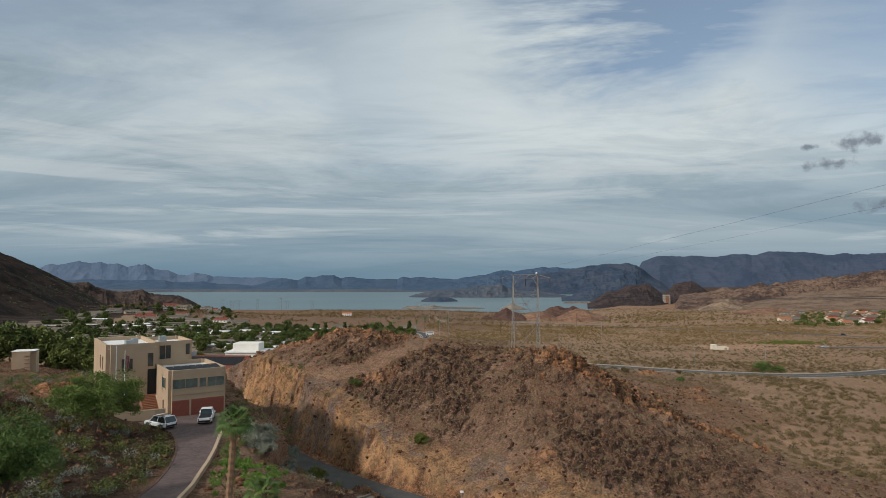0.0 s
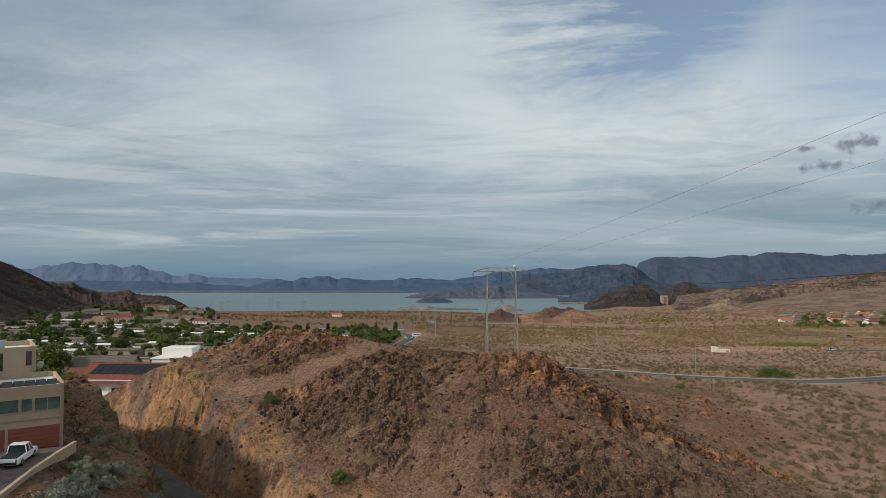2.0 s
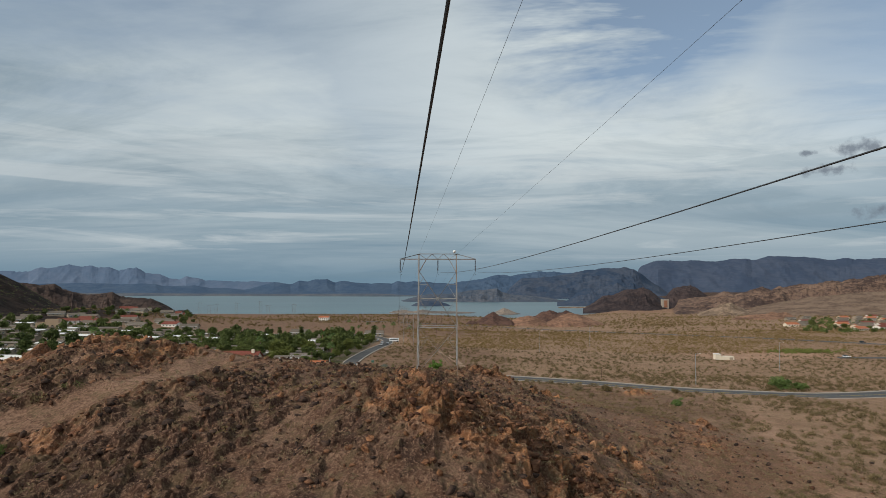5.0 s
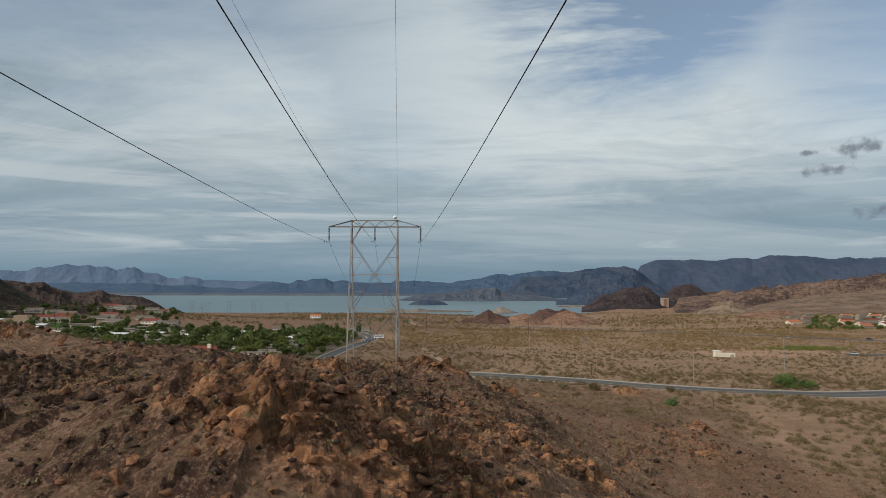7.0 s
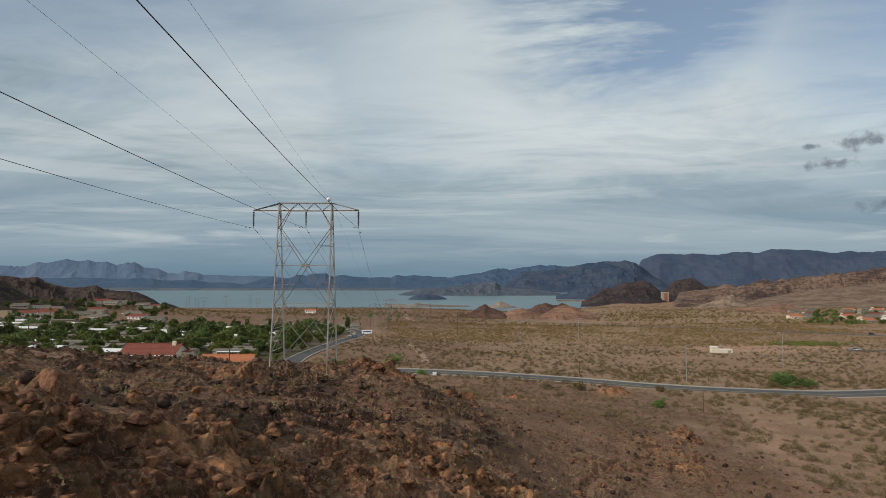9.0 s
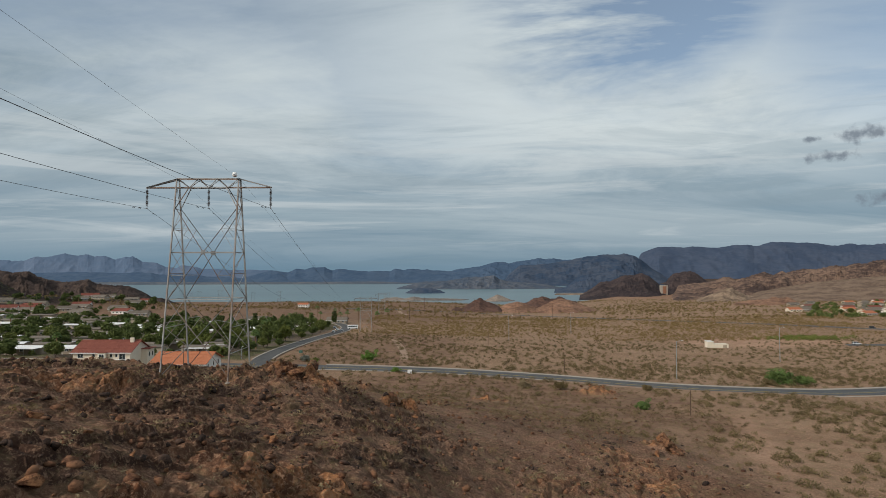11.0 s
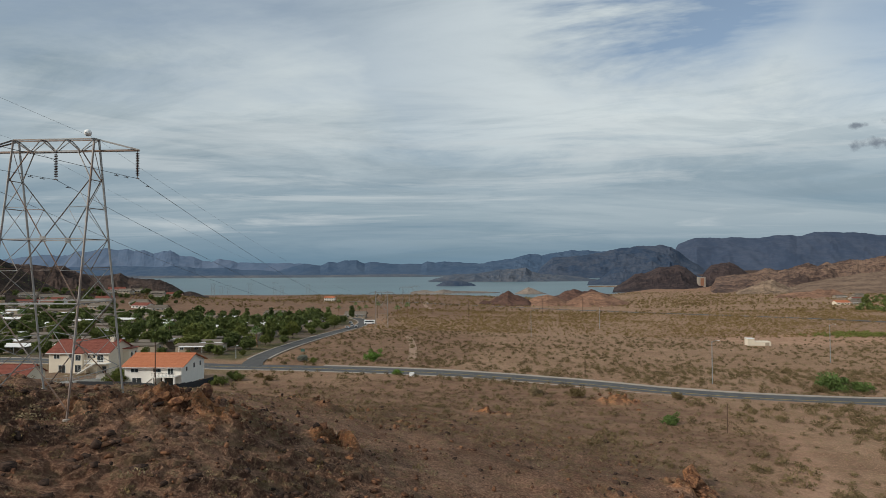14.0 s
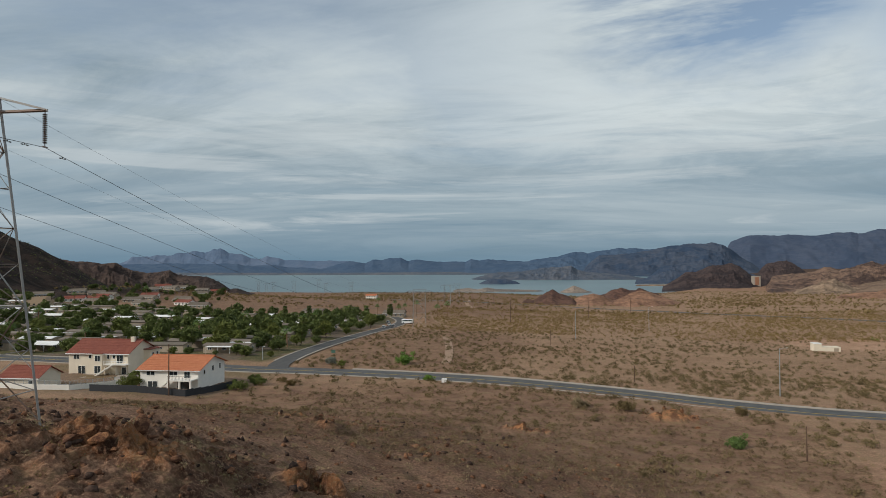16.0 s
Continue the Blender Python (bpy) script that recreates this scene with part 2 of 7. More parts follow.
    # stones, grit and hollows
    chips = m.ramp(m.voronoi(1.9), ((0.20, 1.0), (0.34, 0.0)))
    stony = m.math("SUBTRACT", m.math("ADD", m.math("MULTIPLY", m.math("MAXIMUM", hill, rock), 0.65), 0.35), m.math("MULTIPLY", rock, 0.62))
    c = m.mix(m.math("MULTIPLY", m.math("MULTIPLY", chips, m.ramp(mid, ((0.42, 0.7), (0.56, 0.1)))), stony), c, (0.091, 0.050, 0.036))
    c = m.mix(m.math("MULTIPLY", m.ramp(grit, ((0.51, 0.0), (0.58, 0.7))), m.math("SUBTRACT", 1.0, m.math("MULTIPLY", m.math("MAXIMUM", m.attr("apron"), m.attr("town")), 0.75))), c, (0.46, 0.300, 0.200))
    c = m.mix(m.math("MULTIPLY", m.ramp(grit, ((0.42, 0.6), (0.49, 0.0))), stony), c, (0.091, 0.050, 0.036))
    c = m.mix(m.math("MULTIPLY", m.ramp(small, ((0.40, 0.5), (0.47, 0.0))), stony), c, (0.117, 0.066, 0.044))
    # dried grass too fine to stand as plants
    c = m.mix(m.ramp(m.noise(0.45, 8, 0.8), ((0.51, 0.0), (0.58, 0.5))), c, (0.215, 0.165, 0.095))
    # iron in the soil
    c = m.mix(1.0, c, (1.05, 0.985, 0.94), "MULTIPLY")
    # dark volcanic flank over the town; also shade painted into the garden slope's soil
    c = m.mix(m.math("MULTIPLY", m.attr("dark"), 1.0), c, m.mix(m.ramp(m.noise(0.05, 8, 0.75), ((0.43, 0.0), (0.57, 1.0))), (0.014, 0.010, 0.008), (0.046, 0.029, 0.022)))
    m.color(c)
    h = m.math("ADD", m.math("MULTIPLY", small, 0.7), m.math("MULTIPLY", grit, 0.3))
    m.bump(h, 2.2, 1.0)
    m.t.links.new(m.math("MAXIMUM", rock, m.math("SUBTRACT", m.math("MULTIPLY", stony, 1.15), 0.15)), m.t.nodes["Bump"].inputs["Strength"])
    return m.m


def range_material(name, dark, light, scale=0.012, dist=8.0, ring=False, relief=1.0):
    m = Mat(name, 0.95, 0, 0.1)
    f = m.math("ADD", m.math("MULTIPLY", m.noise(scale, 8, 0.68), 0.55), m.math("MULTIPLY", m.noise(scale * 6, 7, 0.7, (1, 1, 2.5)), 0.45))
    c = m.mix(m.ramp(f, ((0.44, 0.0), (0.56, 1.0))), dark, light)
    if ring:        # bleached band left by the falling lake
        sep = m.t.nodes.new("ShaderNodeSeparateXYZ")
        m.t.links.new(m.tc.outputs["Object"], sep.inputs[0])
        h = m.math("ADD", m.math("MULTIPLY", sep.outputs[2], 0.1, False), 6.6, False)
        c = m.mix(m.ramp(h, ((0.30, 0.75), (0.62, 0.0))), c, (0.22, 0.20, 0.19))
    m.color(c)
    m.bump(f, dist, relief)
    return m.m


def water_material():
    m = Mat("lake_water", 0.3, 0, 0.22)
    m.color(m.mix(m.ramp(m.noise(0.004, 4, 0.5, (0.3, 1, 1)), ((0.4, 0.0), (0.62, 1.0))), (0.040, 0.092, 0.115), (0.060, 0.125, 0.145)))
    m.bump(m.noise(0.5, 4, 0.6, (0.5, 1, 1)), 0.25, 0.5)
    return m.m


GROUND = ground_material()
WATER = water_material()

# ---- building helpers ----
def link_mesh(name, verts, faces, mat, smooth=False):
    me = bpy.data.meshes.new(name)
    me.from_pydata(verts, [], faces)
    me.materials.append(mat)
    if smooth:
        me.polygons.foreach_set("use_smooth", [True] * len(me.polygons))
    me.update()
    return new(name, me)


def grid_mesh(name, X, Y, Z, mat, smooth=True):
    """A sheet over arrays of one shape, joined row by row."""
    n, m = X.shape
    co = np.stack([X, Y, Z], -1).reshape(-1, 3).astype(np.float32)
    i = np.arange(n * m).reshape(n, m)
    quads = np.stack([i[:-1, :-1], i[:-1, 1:], i[1:, 1:], i[1:, :-1]], -1).reshape(-1, 4).astype(np.int32)
    me = bpy.data.meshes.new(name)
    me.vertices.add(len(co))
    me.vertices.foreach_set("co", co.ravel())
    me.loops.add(quads.size)
    me.loops.foreach_set("vertex_index", quads.ravel())
    me.polygons.add(len(quads))
    me.polygons.foreach_set("loop_start", np.arange(0, quads.size, 4, dtype=np.int32))
    me.polygons.foreach_set("loop_total", np.full(len(quads), 4, dtype=np.int32))
    me.polygons.foreach_set("use_smooth", np.full(len(quads), smooth))
    me.materials.append(mat)
    me.update(calc_edges=True)
    me.validate()
    return new(name, me)


TABLE = np.random.RandomState(11).rand(256, 256)


def vnoise(x, y):
    """Smooth value noise from -1 to 1 over a unit lattice."""
    x, y = np.asarray(x, float), np.asarray(y, float)
    xi, yi = np.floor(x).astype(int), np.floor(y).astype(int)
    fx, fy = x - xi, y - yi
    fx, fy = fx * fx * fx * (fx * (fx * 6 - 15) + 10), fy * fy * fy * (fy * (fy * 6 - 15) + 10)
    a, b = TABLE[xi & 255, yi & 255], TABLE[(xi + 1) & 255, yi & 255]
    c, d = TABLE[xi & 255, (yi + 1) & 255], TABLE[(xi + 1) & 255, (yi + 1) & 255]
    return 2 * ((a * (1 - fx) + b * fx) * (1 - fy) + (c * (1 - fx) + d * fx) * fy) - 1


def fbm(x, y, size, octaves=5, gain=0.5):
    out, amp, s = 0.0, 1.0, 1.0 / size
    for k in range(octaves):
        ca, sa = math.cos(0.6 * k), math.sin(0.6 * k)
        out = out + amp * vnoise((x * ca - y * sa) * s + 17.3 * k, (x * sa + y * ca) * s + 5.1 * k)
        amp, s = amp * gain, s * 2.03
    return out


def ridged(x, y, size, octaves=5, gain=0.5):
    out, amp, s = 0.0, 1.0, 1.0 / size
    for k in range(octaves):
        ca, sa = math.cos(0.7 * k + 0.3), math.sin(0.7 * k + 0.3)
        out = out + amp * (1 - 2 * np.abs(vnoise((x * ca - y * sa) * s + 31.7 * k, (x * sa + y * ca) * s + 9.4 * k)))
        amp, s = amp * gain, s * 2.1
    return out


def blocks(x, y, size, seed=0):
    """Broken-rock noise: a random height for each irregular cell, and the distance to its joints."""
    wx, wy = x / size + 0.35 * vnoise(x / size * 1.3 + seed, y / size * 1.3), y / size + 0.35 * vnoise(x / size * 1.3, y / size * 1.3 + 50 + seed)
    xi, yi = np.floor(wx).astype(int), np.floor(wy).astype(int)
    f1, f2, val, tip = np.full(x.shape, 9.0), np.full(x.shape, 9.0), np.zeros(x.shape), np.zeros(x.shape)
    for dx in (-1, 0, 1):
        for dy in (-1, 0, 1):
            a, b = xi + dx, yi + dy
            jx, jy = TABLE[(a + seed) & 255, b & 255], TABLE[b & 255, (a + 71 + seed) & 255]
            d = np.hypot(a + jx - wx, b + jy - wy)
            near = d < f1
            f2 = np.where(near, f1, np.minimum(f2, d))
            val = np.where(near, TABLE[(a * 7 + seed) & 255, (b * 13 + a) & 255], val)
            tip = np.where(near, 0.75 * (wx - a - jx) - 0.55 * (wy - b - jy), tip)
            f1 = np.where(near, d, f1)
    return val, f2 - f1, tip


def step(a, b, x):
    t = np.clip((x - a) / (b - a), 0, 1)
    return t * t * (3 - 2 * t)


# ---- the lie of the land ----
LAKE_Z = -66.0
# knolls and hollows near the line: centre, breadth, height
KNOLLS_SOUTH = [(-36, -54, 55, 26.1), (-144, -162, 55, 28.8), (-24, -186, 35, 14.6), (-30, -96, 14, -12.3), (-48, -72, 14, -8.1), (12, -114, 22, -4.5),
                (-72, -48, 14, -4.6), (-78, -84, 14, -2.3), (-144, -78, 22, 5.8), (-42, -138, 9, 3.0), (-96, -174, 35, 4.5), (60, -150, 35, 1.9),
                (-48, -114, 9, 2.2), (-108, -102, 22, 2.3), (30, -102, 9, -1.5), (-132, -36, 9, 3.2)]
KNOLLS_NORTH = [(0, 30, 35, 8.4), (-180, -18, 55, 11.2), (0, -60, 9, 5.8), (-18, -66, 9, -1.8), (-24, 102, 35, -1.1), (60, -42, 22, -5.0),
                (120, -54, 55, 2.0), (6, 6, 9, 2.7), (54, 24, 14, 1.8), (-48, 30, 22, 2.1), (-48, -30, 9, 3.9), (12, -36, 14, 2.2),
                (-108, -8, 15, -8.0), (-150, 36, 32, -6.0), (-17, 13, 9, -1.5), (-70, -42, 8, 2.4), (-64, -34, 8, 0.9), (-72, -66, 8, 4.0), (18, -6, 9, 1.2), (48, -18, 14, -2.0), (120, 90, 22, 1.2), (-24, 18, 9, 1.4), (-450, 690, 85, 7.0), (-26, 386, 6, 4.2), (-148, -4, 20, 6.5), (-91, -25, 9, -5.5)]


def spline(points, gap):
    """Catmull-Rom through the points, resampled about every gap metres."""
    p = np.array(points, float)
    p = np.vstack([2 * p[0] - p[1], p, 2 * p[-1] - p[-2]])
    out = []
    for a, b, c, d in zip(p[:-3], p[1:-2], p[2:-1], p[3:]):
        n = max(2, int(np.linalg.norm((c - b)[:2]) / gap))
        for t in np.arange(n) / n:
            out.append(0.5 * (2 * b + (c - a) * t + (2 * a - 5 * b + 4 * c - d) * t * t + (3 * b - a - 3 * c + d) * t ** 3))
    out.append(p[-2])
    return np.array(out)


def away(x, y, line):
    """Distance from a line of points, and the index of the nearest one."""
    x, y = np.asarray(x, float), np.asarray(y, float)
    best, idx = np.full(x.shape, 1e9), np.zeros(x.shape, int)
    for k, p in enumerate(line):
        d = np.hypot(x - p[0], y - p[1])
        near = d < best
        best, idx = np.where(near, d, best), np.where(near, k, idx)
    return best, idx


MAIN_ROAD = spline([(-300, 182), (-200, 172), (-140, 166), (-90, 159), (-55, 154), (-20, 157), (25, 154.5), (66, 142.5), (92, 130.5), (122, 122.5), (165, 127), (205, 140), (300, 178), (430, 236), (600, 300)], 4)
SIDE_STREET = spline([(-40, 158), (-43.5, 172), (-46, 205), (-46, 250), (-44.5, 290), (-42, 330), (-41, 360), (-46, 400), (-60, 440), (-80, 480)], 4)
CUT_ROAD = spline([(10, -118, -10.5), (-10, -106, -10.2), (-26, -95.5, -9.6), (-41.5, -84, -9.0), (-56.5, -69, -8.5), (-70, -54.5, -8.2), (-82, -44, -8.6), (-95, -38, -9.6), (-110, -34, -11)], 2.5)


def plain_z(x, y):
    z = -18 - 0.03 * np.clip(x, -60, 150) + 0.02 * np.clip(x - 200, 0, 600) - 0.034 * np.clip(y - 70, 0, 1500)
    # the long flank of the mountain over the town
    foot = -395 - 0.235 * (y - 300) + 22 * vnoise(y / 90.0, 3.3)
    flank = np.clip(foot - x, 0, None)
    rise = 0.10 * np.clip(flank, 0, 40) + 0.50 * np.clip(flank - 25, 0, 300) * step(-250, 150, y) * (1 - step(780, 940, y))
    z = z + rise + 0.05 * np.clip(-160 - x, 0, 260) * step(150, 420, y) * (1 - step(700, 1000, y))
    # the basin of the lake, and the dry land east of it
    east = step(0, 160, x - 0.19 * y - 40 * vnoise(y / 200.0, 7.0))
    z = np.maximum(z, -62.5 + 0.006 * np.clip(x, 0, 3000)) * east + (z - 60 * step(1480, 2100, y + 60 * vnoise(x / 160.0, 2.0))) * (1 - east)
    return z


def smooth_z(x, y):
    x, y = np.asarray(x, float), np.asarray(y, float)
    z = plain_z(x, y)
    for cx, cy, s, h in KNOLLS_SOUTH + KNOLLS_NORTH:
        z = z + h * np.exp(-((x - cx) ** 2 + (y - cy) ** 2) / (2.0 * s * s))
    return z


PAD = (-60.0, -112.0)
SPINE = spline([(-4, -58), (1, -60.5), (5, -62), (10, -62), (14, -62), (19, -63), (27, -60), (36, -51), (48, -41)], 1.5)
TRAIL = spline([(-14, -14), (-22, -24), (-28, -32), (-31, -39), (-32, -45), (-34, -51), (-40, -56), (-50, -58)], 1.5)


def bands(x, y):
    """Where the dark ledges of the hill crop out, in bands slanting over it."""
    q, p = 0.87 * x - 0.5 * y, 0.5 * x + 0.87 * y
    return 0.38 + 0.62 * step(-0.15, 0.55, fbm(q + 130, p * 0.42 - 40, 6.5, 4, 0.6))


def land(x, y):
    """Ground height, share of hill rubble and share of bare rock."""
    x, y = np.asarray(x, float), np.asarray(y, float)
    z = smooth_z(x, y)
    rise = z - plain_z(x, y)
    hill = np.clip(step(0.4, 5, rise) + 0.7 * step(60, 160, plain_z(x, y) + 34), 0, 1)
    near = (np.abs(x) < 320) & (y < 330)
    d_road = np.full(x.shape, 99.0)
    d_side = np.full(x.shape, 99.0)
    d_cut = np.full(x.shape, 99.0)
    z_cut = np.zeros(x.shape)
    mid = (y > 90) & (y < 560) & (np.abs(x) < 620)
    d_road[mid] = away(x[mid], y[mid], MAIN_ROAD)[0]
    d_side[mid] = away(x[mid], y[mid], SIDE_STREET)[0]
    cut = (x < 60) & (x > -150) & (y > -170) & (y < 60)
    if cut.any():
        d, i = away(x[cut], y[cut], CUT_ROAD)
        d_cut[cut], z_cut[cut] = d, CUT_ROAD[i, 2]
    tame = step(5, 16, np.minimum(np.minimum(d_road, d_side), d_cut))
    pad = step(26, 12, np.hypot((x - PAD[0]) * 1.0, (y - PAD[1]) * 0.75))
    # crags along the crest, and in scattered knobs
    crest = np.exp(-(((x + 42) / 13) ** 2 + ((y + 35) / 9) ** 2)) + 1.0 * np.exp(-(((x - 3) / 7) ** 2 + ((y + 62) / 6.5) ** 2)) \
        + 0.9 * np.exp(-(((x - 12) / 8) ** 2 + ((y + 52) / 14) ** 2)) + 0.6 * np.exp(-(((x + 12) / 9) ** 2 + ((y + 52) / 5) ** 2)) \
        + 0.8 * np.exp(-(((x - 11) / 5) ** 2 + ((y - 3) / 4) ** 2)) + 0.9 * np.exp(-(((x - 72) / 6) ** 2 + ((y - 108) / 4) ** 2)) \
        + 0.5 * np.exp(-(((x - 24) / 10) ** 2 + ((y + 30) / 10) ** 2)) + 0.5 * np.exp(-(((x - 55) / 9) ** 2 + ((y - 10) / 9) ** 2))
    spine = np.zeros(x.shape)
    by = (x > -10) & (x < 60) & (y > -100) & (y < 0)
    spine[by] = step(6.5, 1.5, away(x[by], y[by], SPINE)[0] + 2.5 * vnoise(x[by] / 5.0, y[by] / 5.0))
    crest = crest + 0.85 * spine
    lump = fbm(x, y, 7.0, 4) if x.size else 0
    knob = step(0.35, 1.0, fbm(x + 40, y, 16.0, 3)) * step(3, 12, rise)
    rock = np.clip(crest * (0.75 + 0.6 * lump) + 0.55 * knob, 0, 1) * tame * (1 - pad)
    rough_h = ridged(x, y, 4.2, 4, 0.55)
    z = z + hill * tame * (1 - pad) * (0.60 * fbm(x, y, 11.0, 4) + 0.13 * fbm(x, y, 1.9, 3))
    z = z + rock * (0.75 * np.clip(rough_h, -0.4, 2))
    for kx, ky, ax, ay, kh in ((72, 108, 5.5, 3.0, 2.4), (11, 3, 4.0, 2.6, 1.3), (22, 12, 3.0, 2.2, 0.9), (64.5, 30, 3.5, 3.5, 1.2), (40, 84, 5, 3, 0.9)):
        knob_g = np.exp(-(((x - kx) / ax) ** 2 + ((y - ky) / ay) ** 2))
        z = z + kh * knob_g
        rock = np.maximum(rock, np.clip(1.5 * knob_g - 0.25, 0, 1))
    # jointed blocks in the crags, loose rubble patches elsewhere on the hill
    stony = np.clip(rock * 1.3, 0, 1)
    trail = np.zeros(x.shape)
    saddle = (x > -60) & (x < 0) & (y > -70) & (y < 0)
    trail[saddle] = step(4.2, 1.8, away(x[saddle], y[saddle], TRAIL)[0])
    patch = bands(x, y) * hill * tame * (1 - pad) * (1 - trail) * near * step(26, -6, y) * (1 - 0.7 * step(14, 36, x))
    ledge = np.zeros(x.shape)
    stony, rock = stony * (1 - 0.9 * trail), rock * (1 - 0.9 * trail)
    some = (stony > 0.03) | (patch > 0.03)
    if some.any():
        xs, ys = x[some], y[some]
        v1, e1, s1 = blocks(xs, ys * 0.75, 3.1, 3)
        v2, e2, s2 = blocks(xs, ys, 1.3, 9)
        z[some] += stony[some] * ((1.5 * v1 - 0.4 + 1.3 * s1) * step(0.0, 0.10, e1) + (0.5 * v2 - 0.2 + 0.6 * s2) * step(0.0, 0.16, e2) - 0.35 + 0.16 * fbm(xs, ys, 1.1, 3))
        q, p = 0.87 * xs - 0.5 * ys, 0.5 * xs + 0.87 * ys
        v3, e3, s3 = blocks(q, p * 0.62, 1.25, 15)
        up = (1 - stony[some]) * patch[some] * step(0.25, 0.5, v3) * step(0.0, 0.22, e3)
        z[some] += up * (0.15 + 0.75 * v3 + 0.5 * s3)
        ledge[some] = np.clip((1 - stony[some]) * patch[some] * (0.35 + 0.65 * step(0.2, 0.45, v3)), 0, 1)
    cell = np.full(x.shape, 0.5)
    if some.any():
        cell[some] = np.where(stony[some] > 0.3, 0.65 * v1 + 0.35 * v2, v3)
    z = z + (1 - hill) * tame * np.where(near, 0.18 * fbm(x, y, 9.0, 3), 0.25 * fbm(x, y, 40.0, 3))
    far_rough = step(-30, 30, z) * step(-300, -420, x)
    z = z + far_rough * (6.0 * ridged(x, y, 90.0, 6, 0.55) + 1)
    hill = np.maximum(hill, far_rough)
    # the cut through the hill: a steep, broken face above the lane
    wall = ridged(x, y, 6.0, 4, 0.55)
    west = (y + 71) * 0.66 + (x + 57) * 0.75
    lane = z_cut + np.clip(d_cut - np.where(west > 0, 3.7, 2.9), 0, None) * np.where(west > 0, 2.5 + 0.35 * wall, 0.5 + (1.9 + 0.4 * wall) * step(-47, -56, x))
    face = lane < z
    if face.any():
        vb, eb, sb = blocks(x[face] + 0.4 * y[face], y[face] - 0.4 * x[face], 2.2, 21)
        vc, ec, sc = blocks(x[face], y[face], 0.9, 33)
        lane[face] -= step(4.5, 7.5, d_cut[face]) * (1.8 * vb * step(0, 0.15, eb) + 0.9 * sb + 0.6 * vc)
    rock = np.where(face & (west > 0), np.clip(0.55 + 0.4 * lump, 0, 1), rock)
    z = np.where(d_cut < 40, np.minimum(z, lane), z)
    z = np.where(d_cut < 3.1, z_cut - 0.06, z)
    z = np.where(d_cut < 5.0, np.maximum(z, z_cut - 0.3), z)
    # flat bed under the roads
    bed = 1 - step(5.5, 12, np.minimum(d_road, d_side))
    z = z * (1 - bed) + (smooth_z(x, y) - 0.12) * bed
    # the levelled court of the house
    court = step(10.5, 6.2, np.abs(x + 58.8 + 0.42 * (y + 112))) * step(38, 30, np.abs(y + 118)) * 1.0
    court = np.clip(court, 0, 1)
    z = z * (1 - court) + 4.2 * court
    hill = np.maximum(hill * (1 - 0.8 * bed), step(1350, 1700, y))
    return z, hill, rock, cell, ledge, trail


def ground_z(x, y):
    return float(land(np.array([float(x)]), np.array([float(y)]))[0][0])


def spaced(lo, hi, fine_lo, fine_hi, gap, grow):
    """Coordinates with an even gap in the middle that widens outwards."""
    a, s, v = [], gap, fine_lo
    while v > lo:
        s *= grow
        v -= s
        a.append(v)
    b, s, v = [], gap, fine_hi
    while v < hi:
        s *= grow
        v += s
        b.append(v)
    return np.array(a[::-1] + list(np.arange(fine_lo, fine_hi + gap / 2, gap)) + b)


gx = spaced(-4600, 4600, -62, 48, 0.34, 1.036)
gy = spaced(-420, 4900, -104, 28, 0.34, 1.031)
GX, GY = np.meshgrid(gx, gy)
GZ, GH, GR, GC, GL, GP = land(GX, GY)
ground = grid_mesh("ground", GX, GY, GZ, GROUND)
# last term darkens the garden slope's soil to carry the shade lying there
GD = np.maximum(np.maximum(step(-330, -400, GX) * step(-44, -28, GZ), 0.8 * step(1650, 2000, GY) * step(300, 500, GX)), 0.78 * step(-53, -58, GX) * step(-86, -94, GY) * step(-135, -100, GX))
GT = 0.55 * step(-118, -110, GX) * step(-34, -40, GX) * step(100, 106, GY) * step(162, 156, GY)
GT = np.maximum(GT, step(-47, -52, GX) * step(166, 174, GY) * step(480, 440, GY) * step(-420, -370, GX))
wave = 0.14 * fbm(GX, GY, 14.0, 4)
GA = np.maximum(step(1.2, 0.75, np.hypot((GX - 22) / 78, (GY - 84) / 58) + wave), 0.85 * step(1.15, 0.7, np.hypot((GX + 5) / 52, (GY - 250) / 105) + wave)) * (1 - 0.5 * GH)
GA = np.maximum(GA, step(90, -30, GX - 0.06 * GY + 260 * wave) * step(420, 520, GY))
WASH = spline([(68, -22), (74, 2), (79, 17), (86, 38), (92, 56), (98, 76)], 3)
WALK = spline([(-25, 118.5), (-13, 119.5), (-2, 122), (9, 123.6), (21, 123.8), (33, 123.4), (48, 121)], 3)
GP = np.maximum(GP, 0.6 * step(4.0, 1.5, away(GX, GY, WASH)[0] + 1.5 * fbm(GX, GY, 5.0, 3)))
GP = np.maximum(GP, 0.55 * step(1.3, 0.4, away(GX, GY, WALK)[0]))
GP = np.maximum(GP, 0.7 * step(1.15, 0.75, np.hypot((GX - 232) / 58, (GY - 318) / 36) + wave))
cliff_d, cliff_i = away(GX, GY, CUT_ROAD[::2])
cliff_w = (GY + 71) * 0.66 + (GX + 57) * 0.75
GF = step(13.0, 9.5, cliff_d + 2.0 * fbm(GX, GY, 6.0, 3)) * step(0.5, 3.0, cliff_w) * step(4.0, 5.0, cliff_d) * (GY < 20)
for key, values in (("hill", GH), ("apron", GA), ("rock", GR), ("dark", GD), ("cell", GC), ("cliff", GF), ("ledge", GL), ("trail", GP), ("town", GT)):
    at = ground.data.attributes.new(key, "FLOAT", "POINT")
    at.data.foreach_set("value", values.astype(np.float32).ravel())
rocky = (np.maximum(GR, GL)[:-1, :-1] > 0.12).ravel()
ground.data.polygons.foreach_set("use_smooth", ~rocky)
